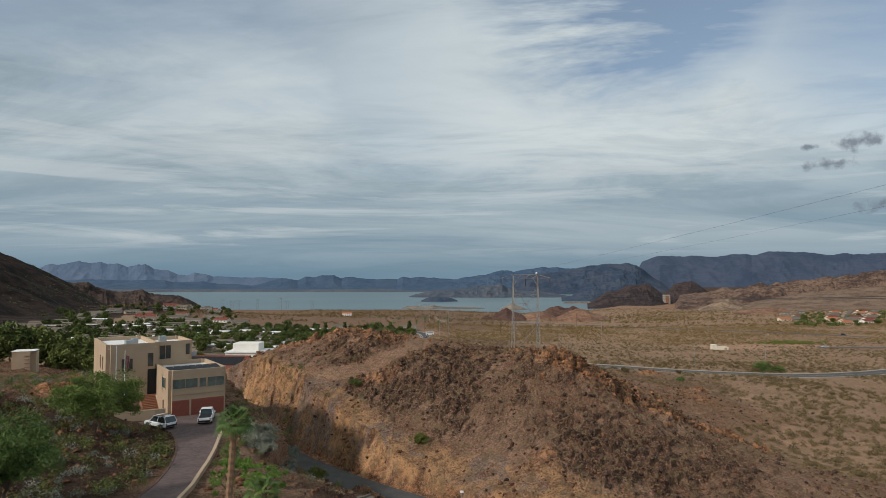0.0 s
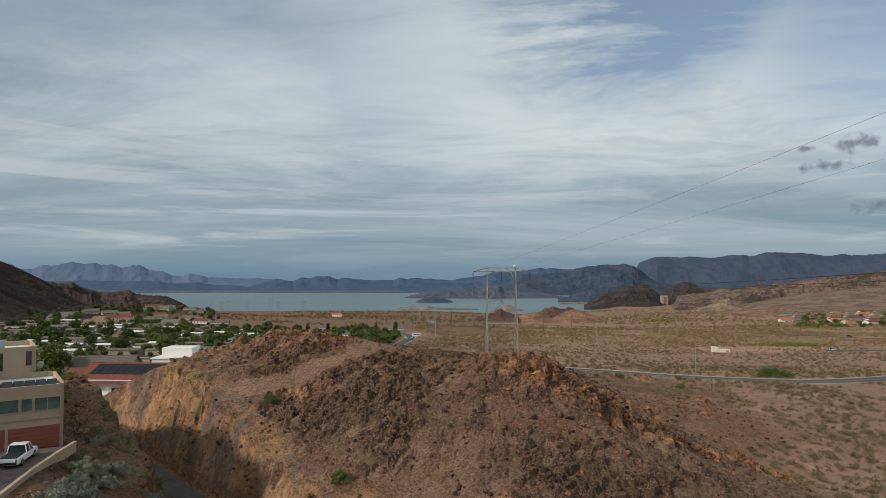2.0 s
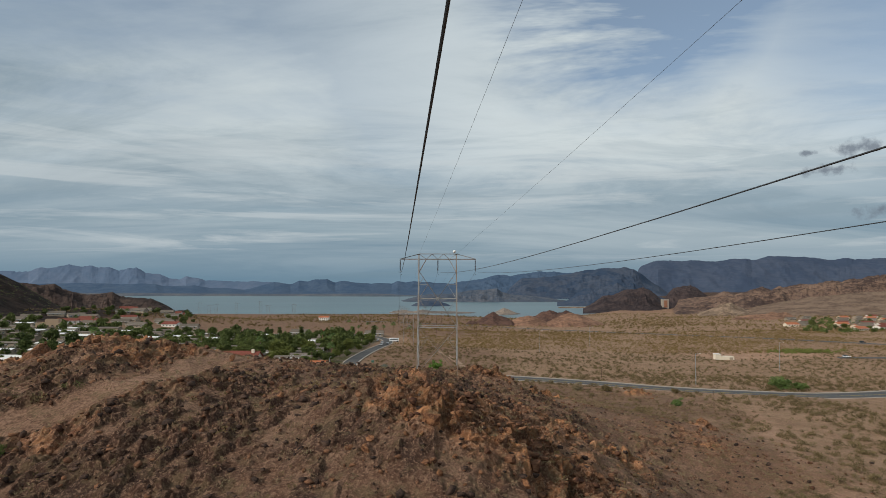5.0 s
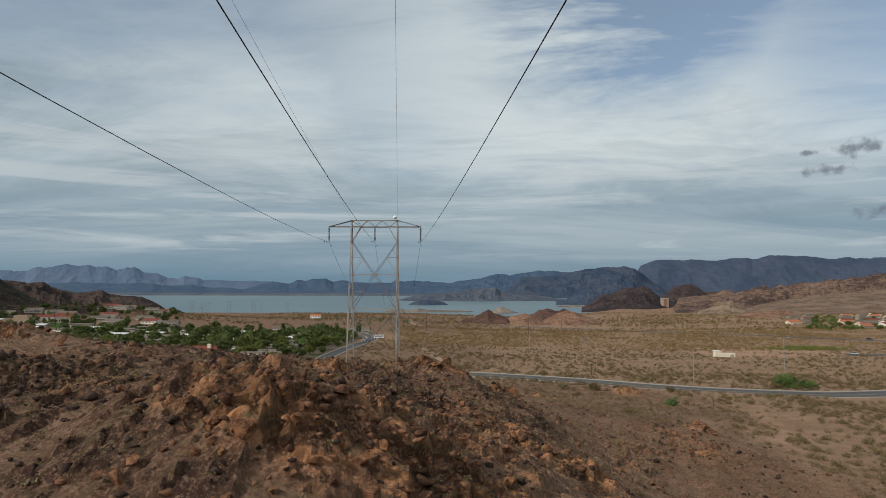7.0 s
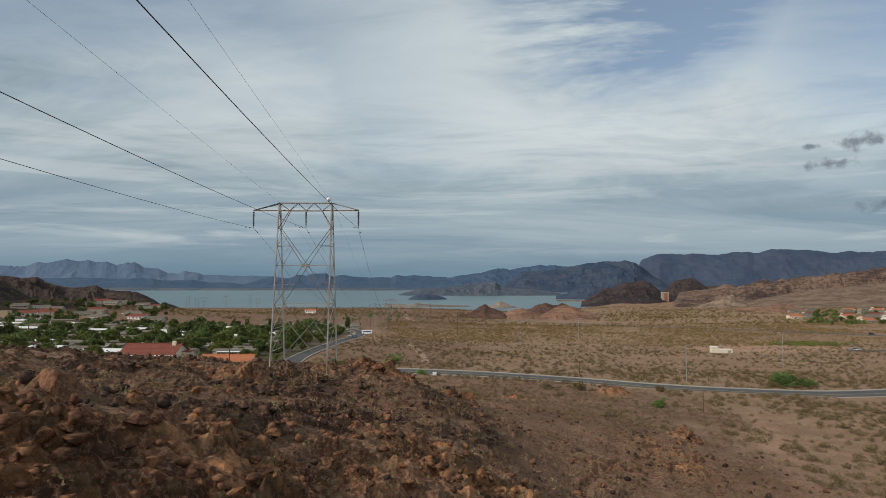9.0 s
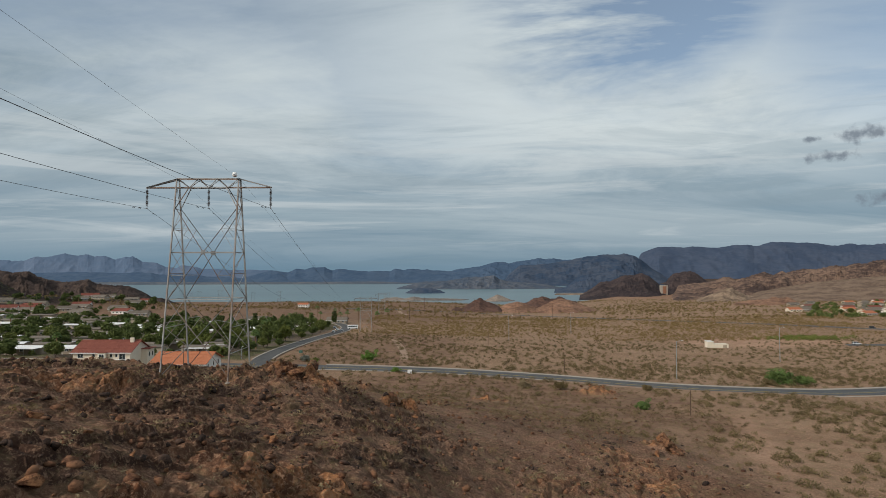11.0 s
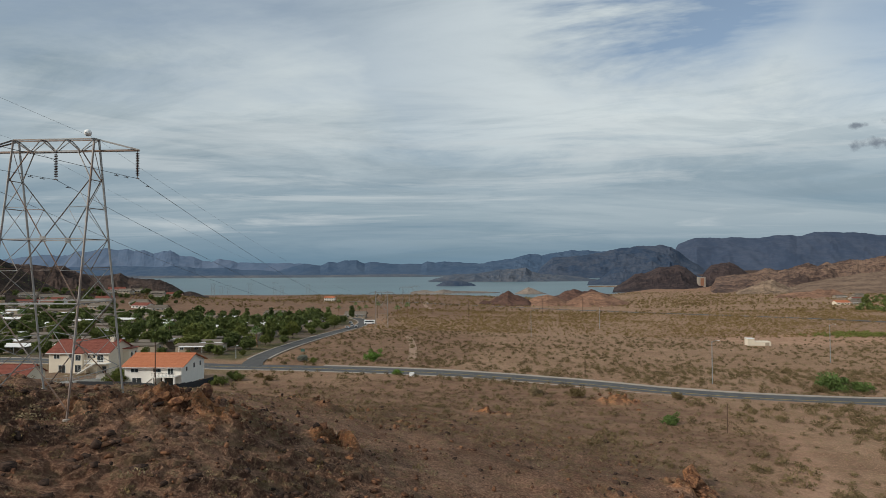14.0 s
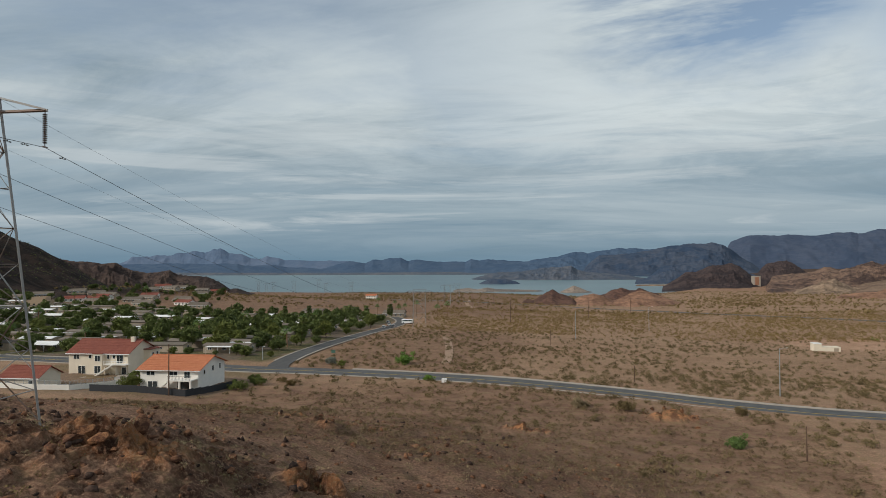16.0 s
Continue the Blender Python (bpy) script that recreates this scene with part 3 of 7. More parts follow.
tagged(ground, "brown stony desert ground with rocky hills and pale washes", "ground", kind="structure")

wx, wy = np.meshgrid(np.linspace(-4700, 3200, 40), np.linspace(1350, 4850, 30))
lake = grid_mesh("water", wx, wy, np.full(wx.shape, LAKE_Z), WATER)
tagged(lake, "calm grey-blue lake between desert shores", "lake", kind="structure")

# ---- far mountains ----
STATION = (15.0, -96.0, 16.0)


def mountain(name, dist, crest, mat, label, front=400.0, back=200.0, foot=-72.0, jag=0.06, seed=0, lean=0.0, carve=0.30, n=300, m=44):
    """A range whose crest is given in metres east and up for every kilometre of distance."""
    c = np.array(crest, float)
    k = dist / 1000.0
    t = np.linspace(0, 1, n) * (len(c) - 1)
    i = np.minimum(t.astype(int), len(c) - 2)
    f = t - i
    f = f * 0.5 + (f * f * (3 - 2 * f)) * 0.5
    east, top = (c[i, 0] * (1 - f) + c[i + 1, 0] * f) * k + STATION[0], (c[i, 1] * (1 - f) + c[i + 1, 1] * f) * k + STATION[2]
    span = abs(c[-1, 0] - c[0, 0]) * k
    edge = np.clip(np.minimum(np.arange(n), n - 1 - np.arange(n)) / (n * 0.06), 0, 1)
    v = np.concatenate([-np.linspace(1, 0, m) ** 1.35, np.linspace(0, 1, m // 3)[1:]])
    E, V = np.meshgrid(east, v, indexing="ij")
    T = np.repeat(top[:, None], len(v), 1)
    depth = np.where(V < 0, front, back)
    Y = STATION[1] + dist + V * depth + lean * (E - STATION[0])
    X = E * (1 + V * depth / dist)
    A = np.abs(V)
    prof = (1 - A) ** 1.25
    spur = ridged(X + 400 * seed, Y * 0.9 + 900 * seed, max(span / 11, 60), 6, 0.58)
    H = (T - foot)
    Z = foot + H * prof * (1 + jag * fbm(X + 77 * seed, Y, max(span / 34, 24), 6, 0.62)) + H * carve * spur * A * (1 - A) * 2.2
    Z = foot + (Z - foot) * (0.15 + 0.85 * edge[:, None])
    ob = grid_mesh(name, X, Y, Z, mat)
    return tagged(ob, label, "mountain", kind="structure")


# distance haze is put into the blue of the next six rock colours
FAR = range_material("far_range_haze_rock", (0.047, 0.080, 0.134), (0.068, 0.102, 0.156), 0.006, 8, False, 0.25)
FAR_PALE = range_material("far_pale_haze_rock", (0.090, 0.130, 0.198), (0.112, 0.148, 0.214), 0.004, 8, False, 0.2)
HIGH = range_material("high_range_haze_rock", (0.048, 0.067, 0.108), (0.066, 0.083, 0.122), 0.004, 8, False, 0.25)
MESA = range_material("dark_mesa_haze_rock", (0.033, 0.053, 0.090), (0.066, 0.080, 0.110), 0.008, 8, False, 0.35)
HEAD = range_material("haze_blue_headland_rock", (0.058, 0.076, 0.106), (0.108, 0.114, 0.132), 0.012, 6, False, 0.3)
SHORE = range_material("bleached_shore_haze_rock", (0.075, 0.092, 0.118), (0.125, 0.130, 0.142), 0.008, 5, False, 0.3)
ISLE = range_material("pale_island_rock", (0.120, 0.102, 0.090), (0.270, 0.215, 0.175), 0.02, 5, False, 0.6)
LAVA = range_material("dark_lava_rock", (0.036, 0.028, 0.030), (0.078, 0.056, 0.053), 0.012, 10)
RUST = range_material("red_brown_rock", (0.075, 0.044, 0.036), (0.155, 0.086, 0.064), 0.03, 5)
ORANGE = range_material("orange_clay_rock", (0.155, 0.088, 0.060), (0.32, 0.178, 0.115), 0.03, 4)
BROWN = range_material("brown_ridge_rock", (0.070, 0.047, 0.041), (0.225, 0.145, 0.105), 0.014, 10)
DARK_BROWN = range_material("dark_brown_ridge_rock", (0.042, 0.031, 0.029), (0.100, 0.070, 0.058), 0.016, 12)
TAN = range_material("tan_clay_rock", (0.15, 0.105, 0.075), (0.33, 0.235, 0.165), 0.03, 6)
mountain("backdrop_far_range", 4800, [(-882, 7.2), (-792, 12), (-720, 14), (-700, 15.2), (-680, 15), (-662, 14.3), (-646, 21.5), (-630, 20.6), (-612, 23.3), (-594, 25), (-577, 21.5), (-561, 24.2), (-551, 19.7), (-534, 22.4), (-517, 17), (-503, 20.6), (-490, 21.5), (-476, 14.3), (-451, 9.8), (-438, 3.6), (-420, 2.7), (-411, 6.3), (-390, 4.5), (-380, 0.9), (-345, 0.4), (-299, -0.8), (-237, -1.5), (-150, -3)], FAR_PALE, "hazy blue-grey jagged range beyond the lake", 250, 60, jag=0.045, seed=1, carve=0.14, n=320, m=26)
mountain("backdrop_low_range", 4300, [(-900, -8), (-800, -6), (-703, -4.5), (-630, -4.5), (-577, -3.6), (-523, -5.4), (-492, -4.5), (-460, -3.6), (-447, -7.2), (-425, -8), (-398, -6.3), (-372, -10.7), (-345, -11.6), (-318, -13.4), (-299, -9), (-272, -0.9), (-260, -1.8), (-245, -4.5), (-232, 1.8), (-218, 0.9), (-204, 3.6), (-187, 4.5), (-174, -1.8), (-165, 0.9), (-120, -2.7), (-107, -1.8), (-84, -3.6), (-75, 0), (-62, -1.8), (-48, 0), (-35, -0.9), (-24, 0), (5, -2.7), (59, -5), (120, -9)], FAR, "low range along the far shore, tinted haze blue", 380, 60, jag=0.06, seed=2, carve=0.16, n=340, m=26)
mountain("backdrop_stepped_range", 4150, [(-110, -20), (-75, -12.1), (-22, -6), (14, -2.7), (28, 0.9), (59, 3.6), (73, 9), (86, 11.6), (104, 9.9), (122, 12.5), (149, 16.1), (162, 15.2), (176, 16.1), (194, 14.3), (240, 12), (283, 6)], FAR, "stepped range beyond the lake, tinted haze blue", 450, 60, jag=0.03, seed=3, carve=0.16, n=240, m=30)
mountain("backdrop_high_range", 4750, [(274, 2.7), (307, 22), (328, 30.5), (341, 34), (364, 33.2), (391, 34.5), (430, 33.2), (453, 35.8), (480, 37.6), (490, 35.5), (516, 42.1), (540, 42.6), (552, 40.3), (588, 39.4), (606, 36.7), (630, 36.7), (642, 38.5), (655, 37.2), (677, 38.5), (703, 40.3), (776, 37.6), (866, 43.0), (1000, 34.1)], HIGH, "long high mountain range, tinted haze blue", 700, 60, seed=4, jag=0.022, carve=0.12, n=260, m=32)
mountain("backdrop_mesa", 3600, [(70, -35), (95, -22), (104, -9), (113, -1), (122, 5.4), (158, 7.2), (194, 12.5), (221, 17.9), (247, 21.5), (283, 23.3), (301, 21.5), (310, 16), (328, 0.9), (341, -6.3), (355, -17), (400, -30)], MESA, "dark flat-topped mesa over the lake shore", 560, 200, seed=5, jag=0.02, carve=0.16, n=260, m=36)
mountain("backdrop_near_headland", 2750, [(-75, -29.5), (-57, -26), (-30, -19.7), (5, -18.8), (28, -15), (41, -12.5), (55, -13), (68, -11.6), (82, -9.9), (91, -16.1), (104, -19.7), (125, -21), (160, -24), (200, -29)], HEAD, "dark headland on the lake's far side, tinted haze blue-grey", 190, 160, foot=-68, seed=16, jag=0.03, carve=0.3, n=200, m=30)
mountain("backdrop_purple_ridge", 2450, [(160, -37), (180, -33), (194, -28.6), (211, -15.2), (229, -9), (247, -6.3), (274, -3.6), (292, -10.7), (330, -20), (380, -32)], MESA, "dark ridge at the lake's end, tinted haze blue-grey", 280, 200, foot=-66, seed=6, carve=0.25, n=200, m=32)
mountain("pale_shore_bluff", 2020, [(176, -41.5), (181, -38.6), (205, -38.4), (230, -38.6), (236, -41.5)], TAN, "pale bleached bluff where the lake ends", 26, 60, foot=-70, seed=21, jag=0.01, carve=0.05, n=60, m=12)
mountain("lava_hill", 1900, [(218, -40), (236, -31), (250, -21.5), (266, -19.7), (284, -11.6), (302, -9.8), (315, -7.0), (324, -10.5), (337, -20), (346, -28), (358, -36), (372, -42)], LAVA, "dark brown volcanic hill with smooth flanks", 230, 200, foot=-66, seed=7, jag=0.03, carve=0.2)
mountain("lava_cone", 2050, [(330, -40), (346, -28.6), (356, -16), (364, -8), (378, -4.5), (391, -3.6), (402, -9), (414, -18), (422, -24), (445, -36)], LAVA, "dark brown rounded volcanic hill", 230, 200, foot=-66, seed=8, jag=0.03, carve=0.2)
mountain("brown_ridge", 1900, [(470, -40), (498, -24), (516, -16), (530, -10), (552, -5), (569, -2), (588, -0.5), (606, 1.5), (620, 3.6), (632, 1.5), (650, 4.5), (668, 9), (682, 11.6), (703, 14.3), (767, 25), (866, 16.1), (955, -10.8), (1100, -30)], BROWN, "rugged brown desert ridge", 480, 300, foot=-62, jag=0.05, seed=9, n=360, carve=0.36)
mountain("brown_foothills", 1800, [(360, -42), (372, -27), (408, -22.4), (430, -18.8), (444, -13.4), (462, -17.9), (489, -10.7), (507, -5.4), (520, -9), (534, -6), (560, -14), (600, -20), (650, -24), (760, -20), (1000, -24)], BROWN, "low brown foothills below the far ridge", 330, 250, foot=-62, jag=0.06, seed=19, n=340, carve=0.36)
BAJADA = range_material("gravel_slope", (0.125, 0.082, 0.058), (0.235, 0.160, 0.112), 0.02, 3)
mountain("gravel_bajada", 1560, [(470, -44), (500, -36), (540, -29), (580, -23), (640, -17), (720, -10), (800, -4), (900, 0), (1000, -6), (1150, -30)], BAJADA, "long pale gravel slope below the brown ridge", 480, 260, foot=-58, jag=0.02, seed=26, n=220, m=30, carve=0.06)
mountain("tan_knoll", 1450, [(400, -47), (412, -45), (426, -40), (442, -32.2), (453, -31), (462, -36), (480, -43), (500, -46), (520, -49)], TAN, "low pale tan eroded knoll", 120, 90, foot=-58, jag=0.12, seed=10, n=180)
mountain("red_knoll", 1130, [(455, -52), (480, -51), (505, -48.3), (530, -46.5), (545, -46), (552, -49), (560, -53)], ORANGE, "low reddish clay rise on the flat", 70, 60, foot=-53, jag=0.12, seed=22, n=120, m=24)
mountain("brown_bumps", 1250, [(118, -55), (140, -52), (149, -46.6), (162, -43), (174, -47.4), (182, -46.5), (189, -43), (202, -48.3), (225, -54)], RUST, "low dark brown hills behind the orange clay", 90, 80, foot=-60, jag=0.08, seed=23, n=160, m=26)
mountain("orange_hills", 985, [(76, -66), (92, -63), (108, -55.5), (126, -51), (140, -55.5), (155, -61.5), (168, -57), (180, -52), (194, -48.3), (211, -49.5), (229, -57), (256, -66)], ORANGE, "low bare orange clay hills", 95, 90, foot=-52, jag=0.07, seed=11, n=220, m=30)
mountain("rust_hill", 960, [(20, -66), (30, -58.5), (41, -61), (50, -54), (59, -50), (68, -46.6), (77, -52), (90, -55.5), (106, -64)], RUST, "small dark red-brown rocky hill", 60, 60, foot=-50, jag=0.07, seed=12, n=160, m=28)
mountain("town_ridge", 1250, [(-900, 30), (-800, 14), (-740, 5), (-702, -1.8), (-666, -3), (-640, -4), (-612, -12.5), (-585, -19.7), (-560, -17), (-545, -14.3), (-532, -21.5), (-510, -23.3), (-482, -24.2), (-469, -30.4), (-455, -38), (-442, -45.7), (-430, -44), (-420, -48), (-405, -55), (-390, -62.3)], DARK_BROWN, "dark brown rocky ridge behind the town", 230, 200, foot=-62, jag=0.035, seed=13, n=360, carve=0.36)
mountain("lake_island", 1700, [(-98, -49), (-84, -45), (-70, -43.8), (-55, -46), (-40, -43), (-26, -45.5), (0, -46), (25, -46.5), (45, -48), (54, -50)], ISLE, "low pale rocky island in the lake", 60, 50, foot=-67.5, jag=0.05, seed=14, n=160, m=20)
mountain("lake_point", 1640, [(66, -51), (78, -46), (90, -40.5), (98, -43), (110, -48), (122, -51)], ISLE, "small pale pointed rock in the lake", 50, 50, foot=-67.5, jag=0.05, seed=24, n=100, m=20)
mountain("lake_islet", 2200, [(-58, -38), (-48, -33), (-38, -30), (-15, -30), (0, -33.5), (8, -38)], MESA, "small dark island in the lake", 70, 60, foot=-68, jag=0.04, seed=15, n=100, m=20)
mountain("far_shore_flat", 3550, [(-900, -20.5), (-700, -20), (-560, -19), (-480, -19.5), (-400, -20.3), (-330, -20.6), (-250, -20.8), (-160, -19.6), (-110, -19.2), (-60, -22.5), (0, -23)], SHORE, "low bleached shore along the lake's far side, tinted haze grey", 90, 900, foot=-67, jag=0.05, seed=25, n=220, m=18, carve=0.02)

# ---- helpers for things ----
def part(name, bm, mat, parent, label=""):
    me = bpy.data.meshes.new(name)
    bm.to_mesh(me)
    bm.free()
    me.materials.append(mat)
    ob = new(name, me)
    ob.parent = parent
    return tagged(ob, label)


def thing(name, m, label, category, group=""):
    ob = new(name)
    ob.empty_display_size = 0.3
    ob.matrix_basis = m
    return tagged(ob, label, category, group)


def box(bm, c, s, turn=0.0, bevel=0.0):
    r = bmesh.ops.create_cube(bm, size=1.0)
    bmesh.ops.scale(bm, vec=s, verts=r["verts"])
    if bevel:
        es = list({e for v in r["verts"] for e in v.link_edges})
        r2 = bmesh.ops.bevel(bm, geom=es, offset=bevel, segments=1, affect="EDGES")
        vs = list({v for f in r2["faces"] for v in f.verts} | {v for v in r["verts"] if v.is_valid})
    else:
        vs = r["verts"]
    if turn:
        bmesh.ops.rotate(bm, verts=vs, cent=(0, 0, 0), matrix=Matrix.Rotation(turn, 3, "Z"))
    bmesh.ops.translate(bm, verts=vs, vec=c)
    return bm


def boxes(*items, bevel=0.0):
    bm = bmesh.new()
    for c, s in items:
        box(bm, c, s, bevel=bevel)
    return bm


def tube(bm, pts, radii, n=6, cap=True):
    """A tapered tube through points."""
    rings = []
    pts = [Vector(p) for p in pts]
    for k, p in enumerate(pts):
        d = (pts[min(k + 1, len(pts) - 1)] - pts[max(k - 1, 0)]).normalized()
        a = d.orthogonal().normalized() if abs(d.z) < 0.95 else Vector((1, 0, 0)).cross(d).normalized()
        b = d.cross(a)
        rings.append([bm.verts.new(p + radii[k] * (math.cos(2 * math.pi * i / n) * a + math.sin(2 * math.pi * i / n) * b)) for i in range(n)])
    for q, r in zip(rings, rings[1:]):
        for i in range(n):
            bm.faces.new((q[i], q[(i + 1) % n], r[(i + 1) % n], r[i]))
    if cap:
        bm.faces.new(rings[0][::-1])
        bm.faces.new(rings[-1])
    return bm


def angle_iron(p0, p1, w, t=0.018):
    """A steel angle between two points."""
    bm = bmesh.new()
    p0, p1 = Vector(p0), Vector(p1)
    d = (p1 - p0).normalized()
    a = d.cross(Vector((0, 1, 0)))
    a = a.normalized() if a.length > 0.05 else Vector((1, 0, 0))
    b = d.cross(a).normalized()
    prof = [(0, 0), (w, 0), (w, t), (t, t), (t, w), (0, w)]
    q = [bm.verts.new(p0 + a * (u - w / 3) + b * (v - w / 3)) for u, v in prof]
    r = [bm.verts.new(p1 + a * (u - w / 3) + b * (v - w / 3)) for u, v in prof]
    for i in range(6):
        bm.faces.new((q[i], q[(i + 1) % 6], r[(i + 1) % 6], r[i]))
    bm.faces.new(q[::-1])
    bm.faces.new(r)
    bmesh.ops.recalc_face_normals(bm, faces=bm.faces)
    return bm


def tri_mesh(name, co, tri, mat, tone=None, smooth=False):
    me = bpy.data.meshes.new(name)
    co, tri = np.asarray(co, np.float32), np.asarray(tri, np.int32)
    me.vertices.add(len(co))
    me.vertices.foreach_set("co", co.ravel())
    me.loops.add(tri.size)
    me.loops.foreach_set("vertex_index", tri.ravel())
    me.polygons.add(len(tri))
    me.polygons.foreach_set("loop_start", np.arange(0, tri.size, 3, dtype=np.int32))
    me.polygons.foreach_set("loop_total", np.full(len(tri), 3, dtype=np.int32))
    if smooth:
        me.polygons.foreach_set("use_smooth", np.full(len(tri), True))
    me.materials.append(mat)
    if tone is not None:
        me.attributes.new("tone", "FLOAT", "POINT").data.foreach_set("value", np.asarray(tone, np.float32))
    me.update(calc_edges=True)
    return me


# ---- more materials ----
def leaf_material(name, dark, light, rough=0.75):
    m = Mat(name, rough, 0, 0.2)
    f = m.math("ADD", m.math("MULTIPLY", m.attr("tone"), 0.7), m.math("MULTIPLY", m.noise(1.5, 3), 0.4))
    leaf = m.mix(m.ramp(f, ((0.15, 0.0), (0.95, 1.0))), dark, light)
    m.color(m.mix(m.ramp(m.info(), ((0.35, 0.0), (1.0, 0.55))), leaf, tuple(a * b for a, b in zip(light, (1.15, 1.0, 0.75)))))
    return m.m


def steel_material():
    m = Mat("weathered_galvanised_steel", 0.6, 0.35, 0.4)
    rust = m.math("ADD", m.math("MULTIPLY", m.noise(0.28, 5, 0.6), 0.7), m.math("MULTIPLY", m.info(), 0.35))
    c = m.mix(m.ramp(rust, ((0.50, 0.0), (0.72, 0.85))), (0.36, 0.36, 0.35), (0.20, 0.105, 0.060))
    c = m.mix(m.ramp(m.noise(2.5, 4), ((0.45, 0.0), (0.75, 0.5))), c, (0.22, 0.20, 0.18))
    m.color(c)
    return m.m


def asphalt_material(name, a, b):
    m = Mat(name, 0.9, 0, 0.25)
    f = m.noise(0.35, 6, 0.6, (1, 1, 1), 0.5)
    c = m.mix(m.ramp(f, ((0.35, 0.0), (0.65, 1.0))), a, b)
    c = m.mix(m.ramp(m.noise(9, 3), ((0.5, 0.0), (0.8, 0.35))), c, tuple(v * 1.7 for v in b))
    m.color(c).bump(m.noise(18, 3), 0.01, 0.4)
    return m.m


def tile_material(name, a, b):
    m = Mat(name, 0.85, 0, 0.25)
    f = m.math("ADD", m.math("MULTIPLY", m.noise(0.8, 5), 0.5), m.math("MULTIPLY", m.voronoi(3.2, "Color"), 0.5))
    m.color(m.mix(m.ramp(f, ((0.25, 0.0), (0.75, 1.0))), a, b))
    w = m.t.nodes.new("ShaderNodeTexWave")
    w.inputs["Scale"].default_value = 1.1
    m.t.links.new(m.vec(), w.inputs["Vector"])
    m.bump(w.outputs["Fac"], 0.06, 0.6)
    return m.m


def paver_material():
    m = Mat("red_brick_pavers", 0.9, 0, 0.2)
    br = m.t.nodes.new("ShaderNodeTexBrick")
    br.inputs["Scale"].default_value = 1.0
    br.inputs["Brick Width"].default_value, br.inputs["Row Height"].default_value, br.inputs["Mortar Size"].default_value = 0.42, 0.21, 0.02
    for k, v in (("Color1", (0.155, 0.105, 0.097)), ("Color2", (0.092, 0.072, 0.070)), ("Mortar", (0.070, 0.058, 0.055))):
        br.inputs[k].default_value = (*v, 1)
    m.t.links.new(m.vec(), br.inputs["Vector"])
    m.color(m.mix(m.ramp(m.noise(0.5, 5), ((0.4, 0.0), (0.7, 0.45))), br.outputs["Color"], (0.19, 0.13, 0.118)))
    m.bump(br.outputs["Fac"], 0.01, 0.5)
    return m.m


def glass_material(name, c):
    m = Mat(name, 0.06, 0, 0.9)
    m.color(m.mix(m.ramp(m.noise(0.8, 2), ((0.4, 0.0), (0.6, 1.0))), c, tuple(v * 1.6 for v in c)))
    return m.m


STEEL = steel_material()
WIRE = plain("dark_aluminium_wire", (0.06, 0.062, 0.066), 0.6, 0.3)
INSUL = plain("brown_porcelain", (0.055, 0.030, 0.024), 0.25, 0, 0.1, 5, spec=0.6)
ASPHALT = asphalt_material("road_asphalt", (0.062, 0.063, 0.066), (0.10, 0.10, 0.102))
OLD_ASPHALT = asphalt_material("old_lane_asphalt", (0.060, 0.058, 0.058), (0.092, 0.088, 0.085))
CONCRETE = plain("pale_concrete", (0.36, 0.31, 0.26), 0.9, 0, 0.12, 0.6, 0.01)
PAVERS = paver_material()
STUCCO = plain("tan_adobe_stucco", (0.44, 0.325, 0.225), 0.92, 0, 0.06, 0.5, 0.01)
CREAM = plain("cream_stucco", (0.70, 0.62, 0.50), 0.9, 0, 0.05, 0.5, 0.01)
WHITE_ST = plain("white_stucco", (0.78, 0.75, 0.69), 0.9, 0, 0.05, 0.5, 0.01)
WHITE = plain("white_painted_metal", (0.80, 0.80, 0.79), 0.45, 0, 0.05, 0.8)
CAR_WHITE = plain("white_car_paint", (0.80, 0.81, 0.82), 0.25, 0, 0.03, 1.0, spec=0.6)
BLACK = plain("black_plastic", (0.018, 0.018, 0.02), 0.6)
RUBBER = plain("tyre_rubber", (0.02, 0.02, 0.02), 0.9)
RIM = plain("alloy_rim", (0.30, 0.30, 0.31), 0.35, 0.8)
GLASS = glass_material("dark_window_glass", (0.022, 0.030, 0.034))
TEAL_GLASS = glass_material("teal_window_glass", (0.060, 0.092, 0.090))
GARAGE = plain("brick_red_garage_door", (0.27, 0.080, 0.055), 0.7, 0, 0.08, 1.5)
RED_TILE = tile_material("dark_red_roof_tile", (0.165, 0.048, 0.034), (0.25, 0.082, 0.056))
ORANGE_TILE = tile_material("orange_roof_tile", (0.38, 0.125, 0.058), (0.50, 0.19, 0.095))
BROWN_ROOF = plain("brown_shingle_roof", (0.200, 0.165, 0.132), 0.9, 0, 0.12, 0.8, 0.02, per_object=0.5)
WHITE_ROOF = plain("white_coated_roof", (0.74, 0.73, 0.71), 0.7, 0, 0.07, 0.4)
TRAILER = plain("beige_siding", (0.42, 0.345, 0.26), 0.8, 0, 0.08, 0.8, per_object=0.7)
WOOD_POLE = plain("weathered_brown_pole", (0.115, 0.070, 0.048), 0.9, 0, 0.15, 4)
GREY_POLE = plain("grey_steel_pole", (0.33, 0.35, 0.36), 0.6, 0.3, 0.08, 2)
BARK = plain("grey_brown_bark", (0.13, 0.095, 0.070), 0.95, 0, 0.2, 6, 0.02)
PALM_BARK = plain("palm_bark", (0.27, 0.165, 0.098), 0.95, 0, 0.25, 8, 0.03)
FENCE = plain("dark_mesh_fence", (0.035, 0.037, 0.042), 0.8)
SOLAR = plain("black_solar_panel", (0.014, 0.015, 0.018), 0.55, 0, 0.05, 2, spec=0.2)
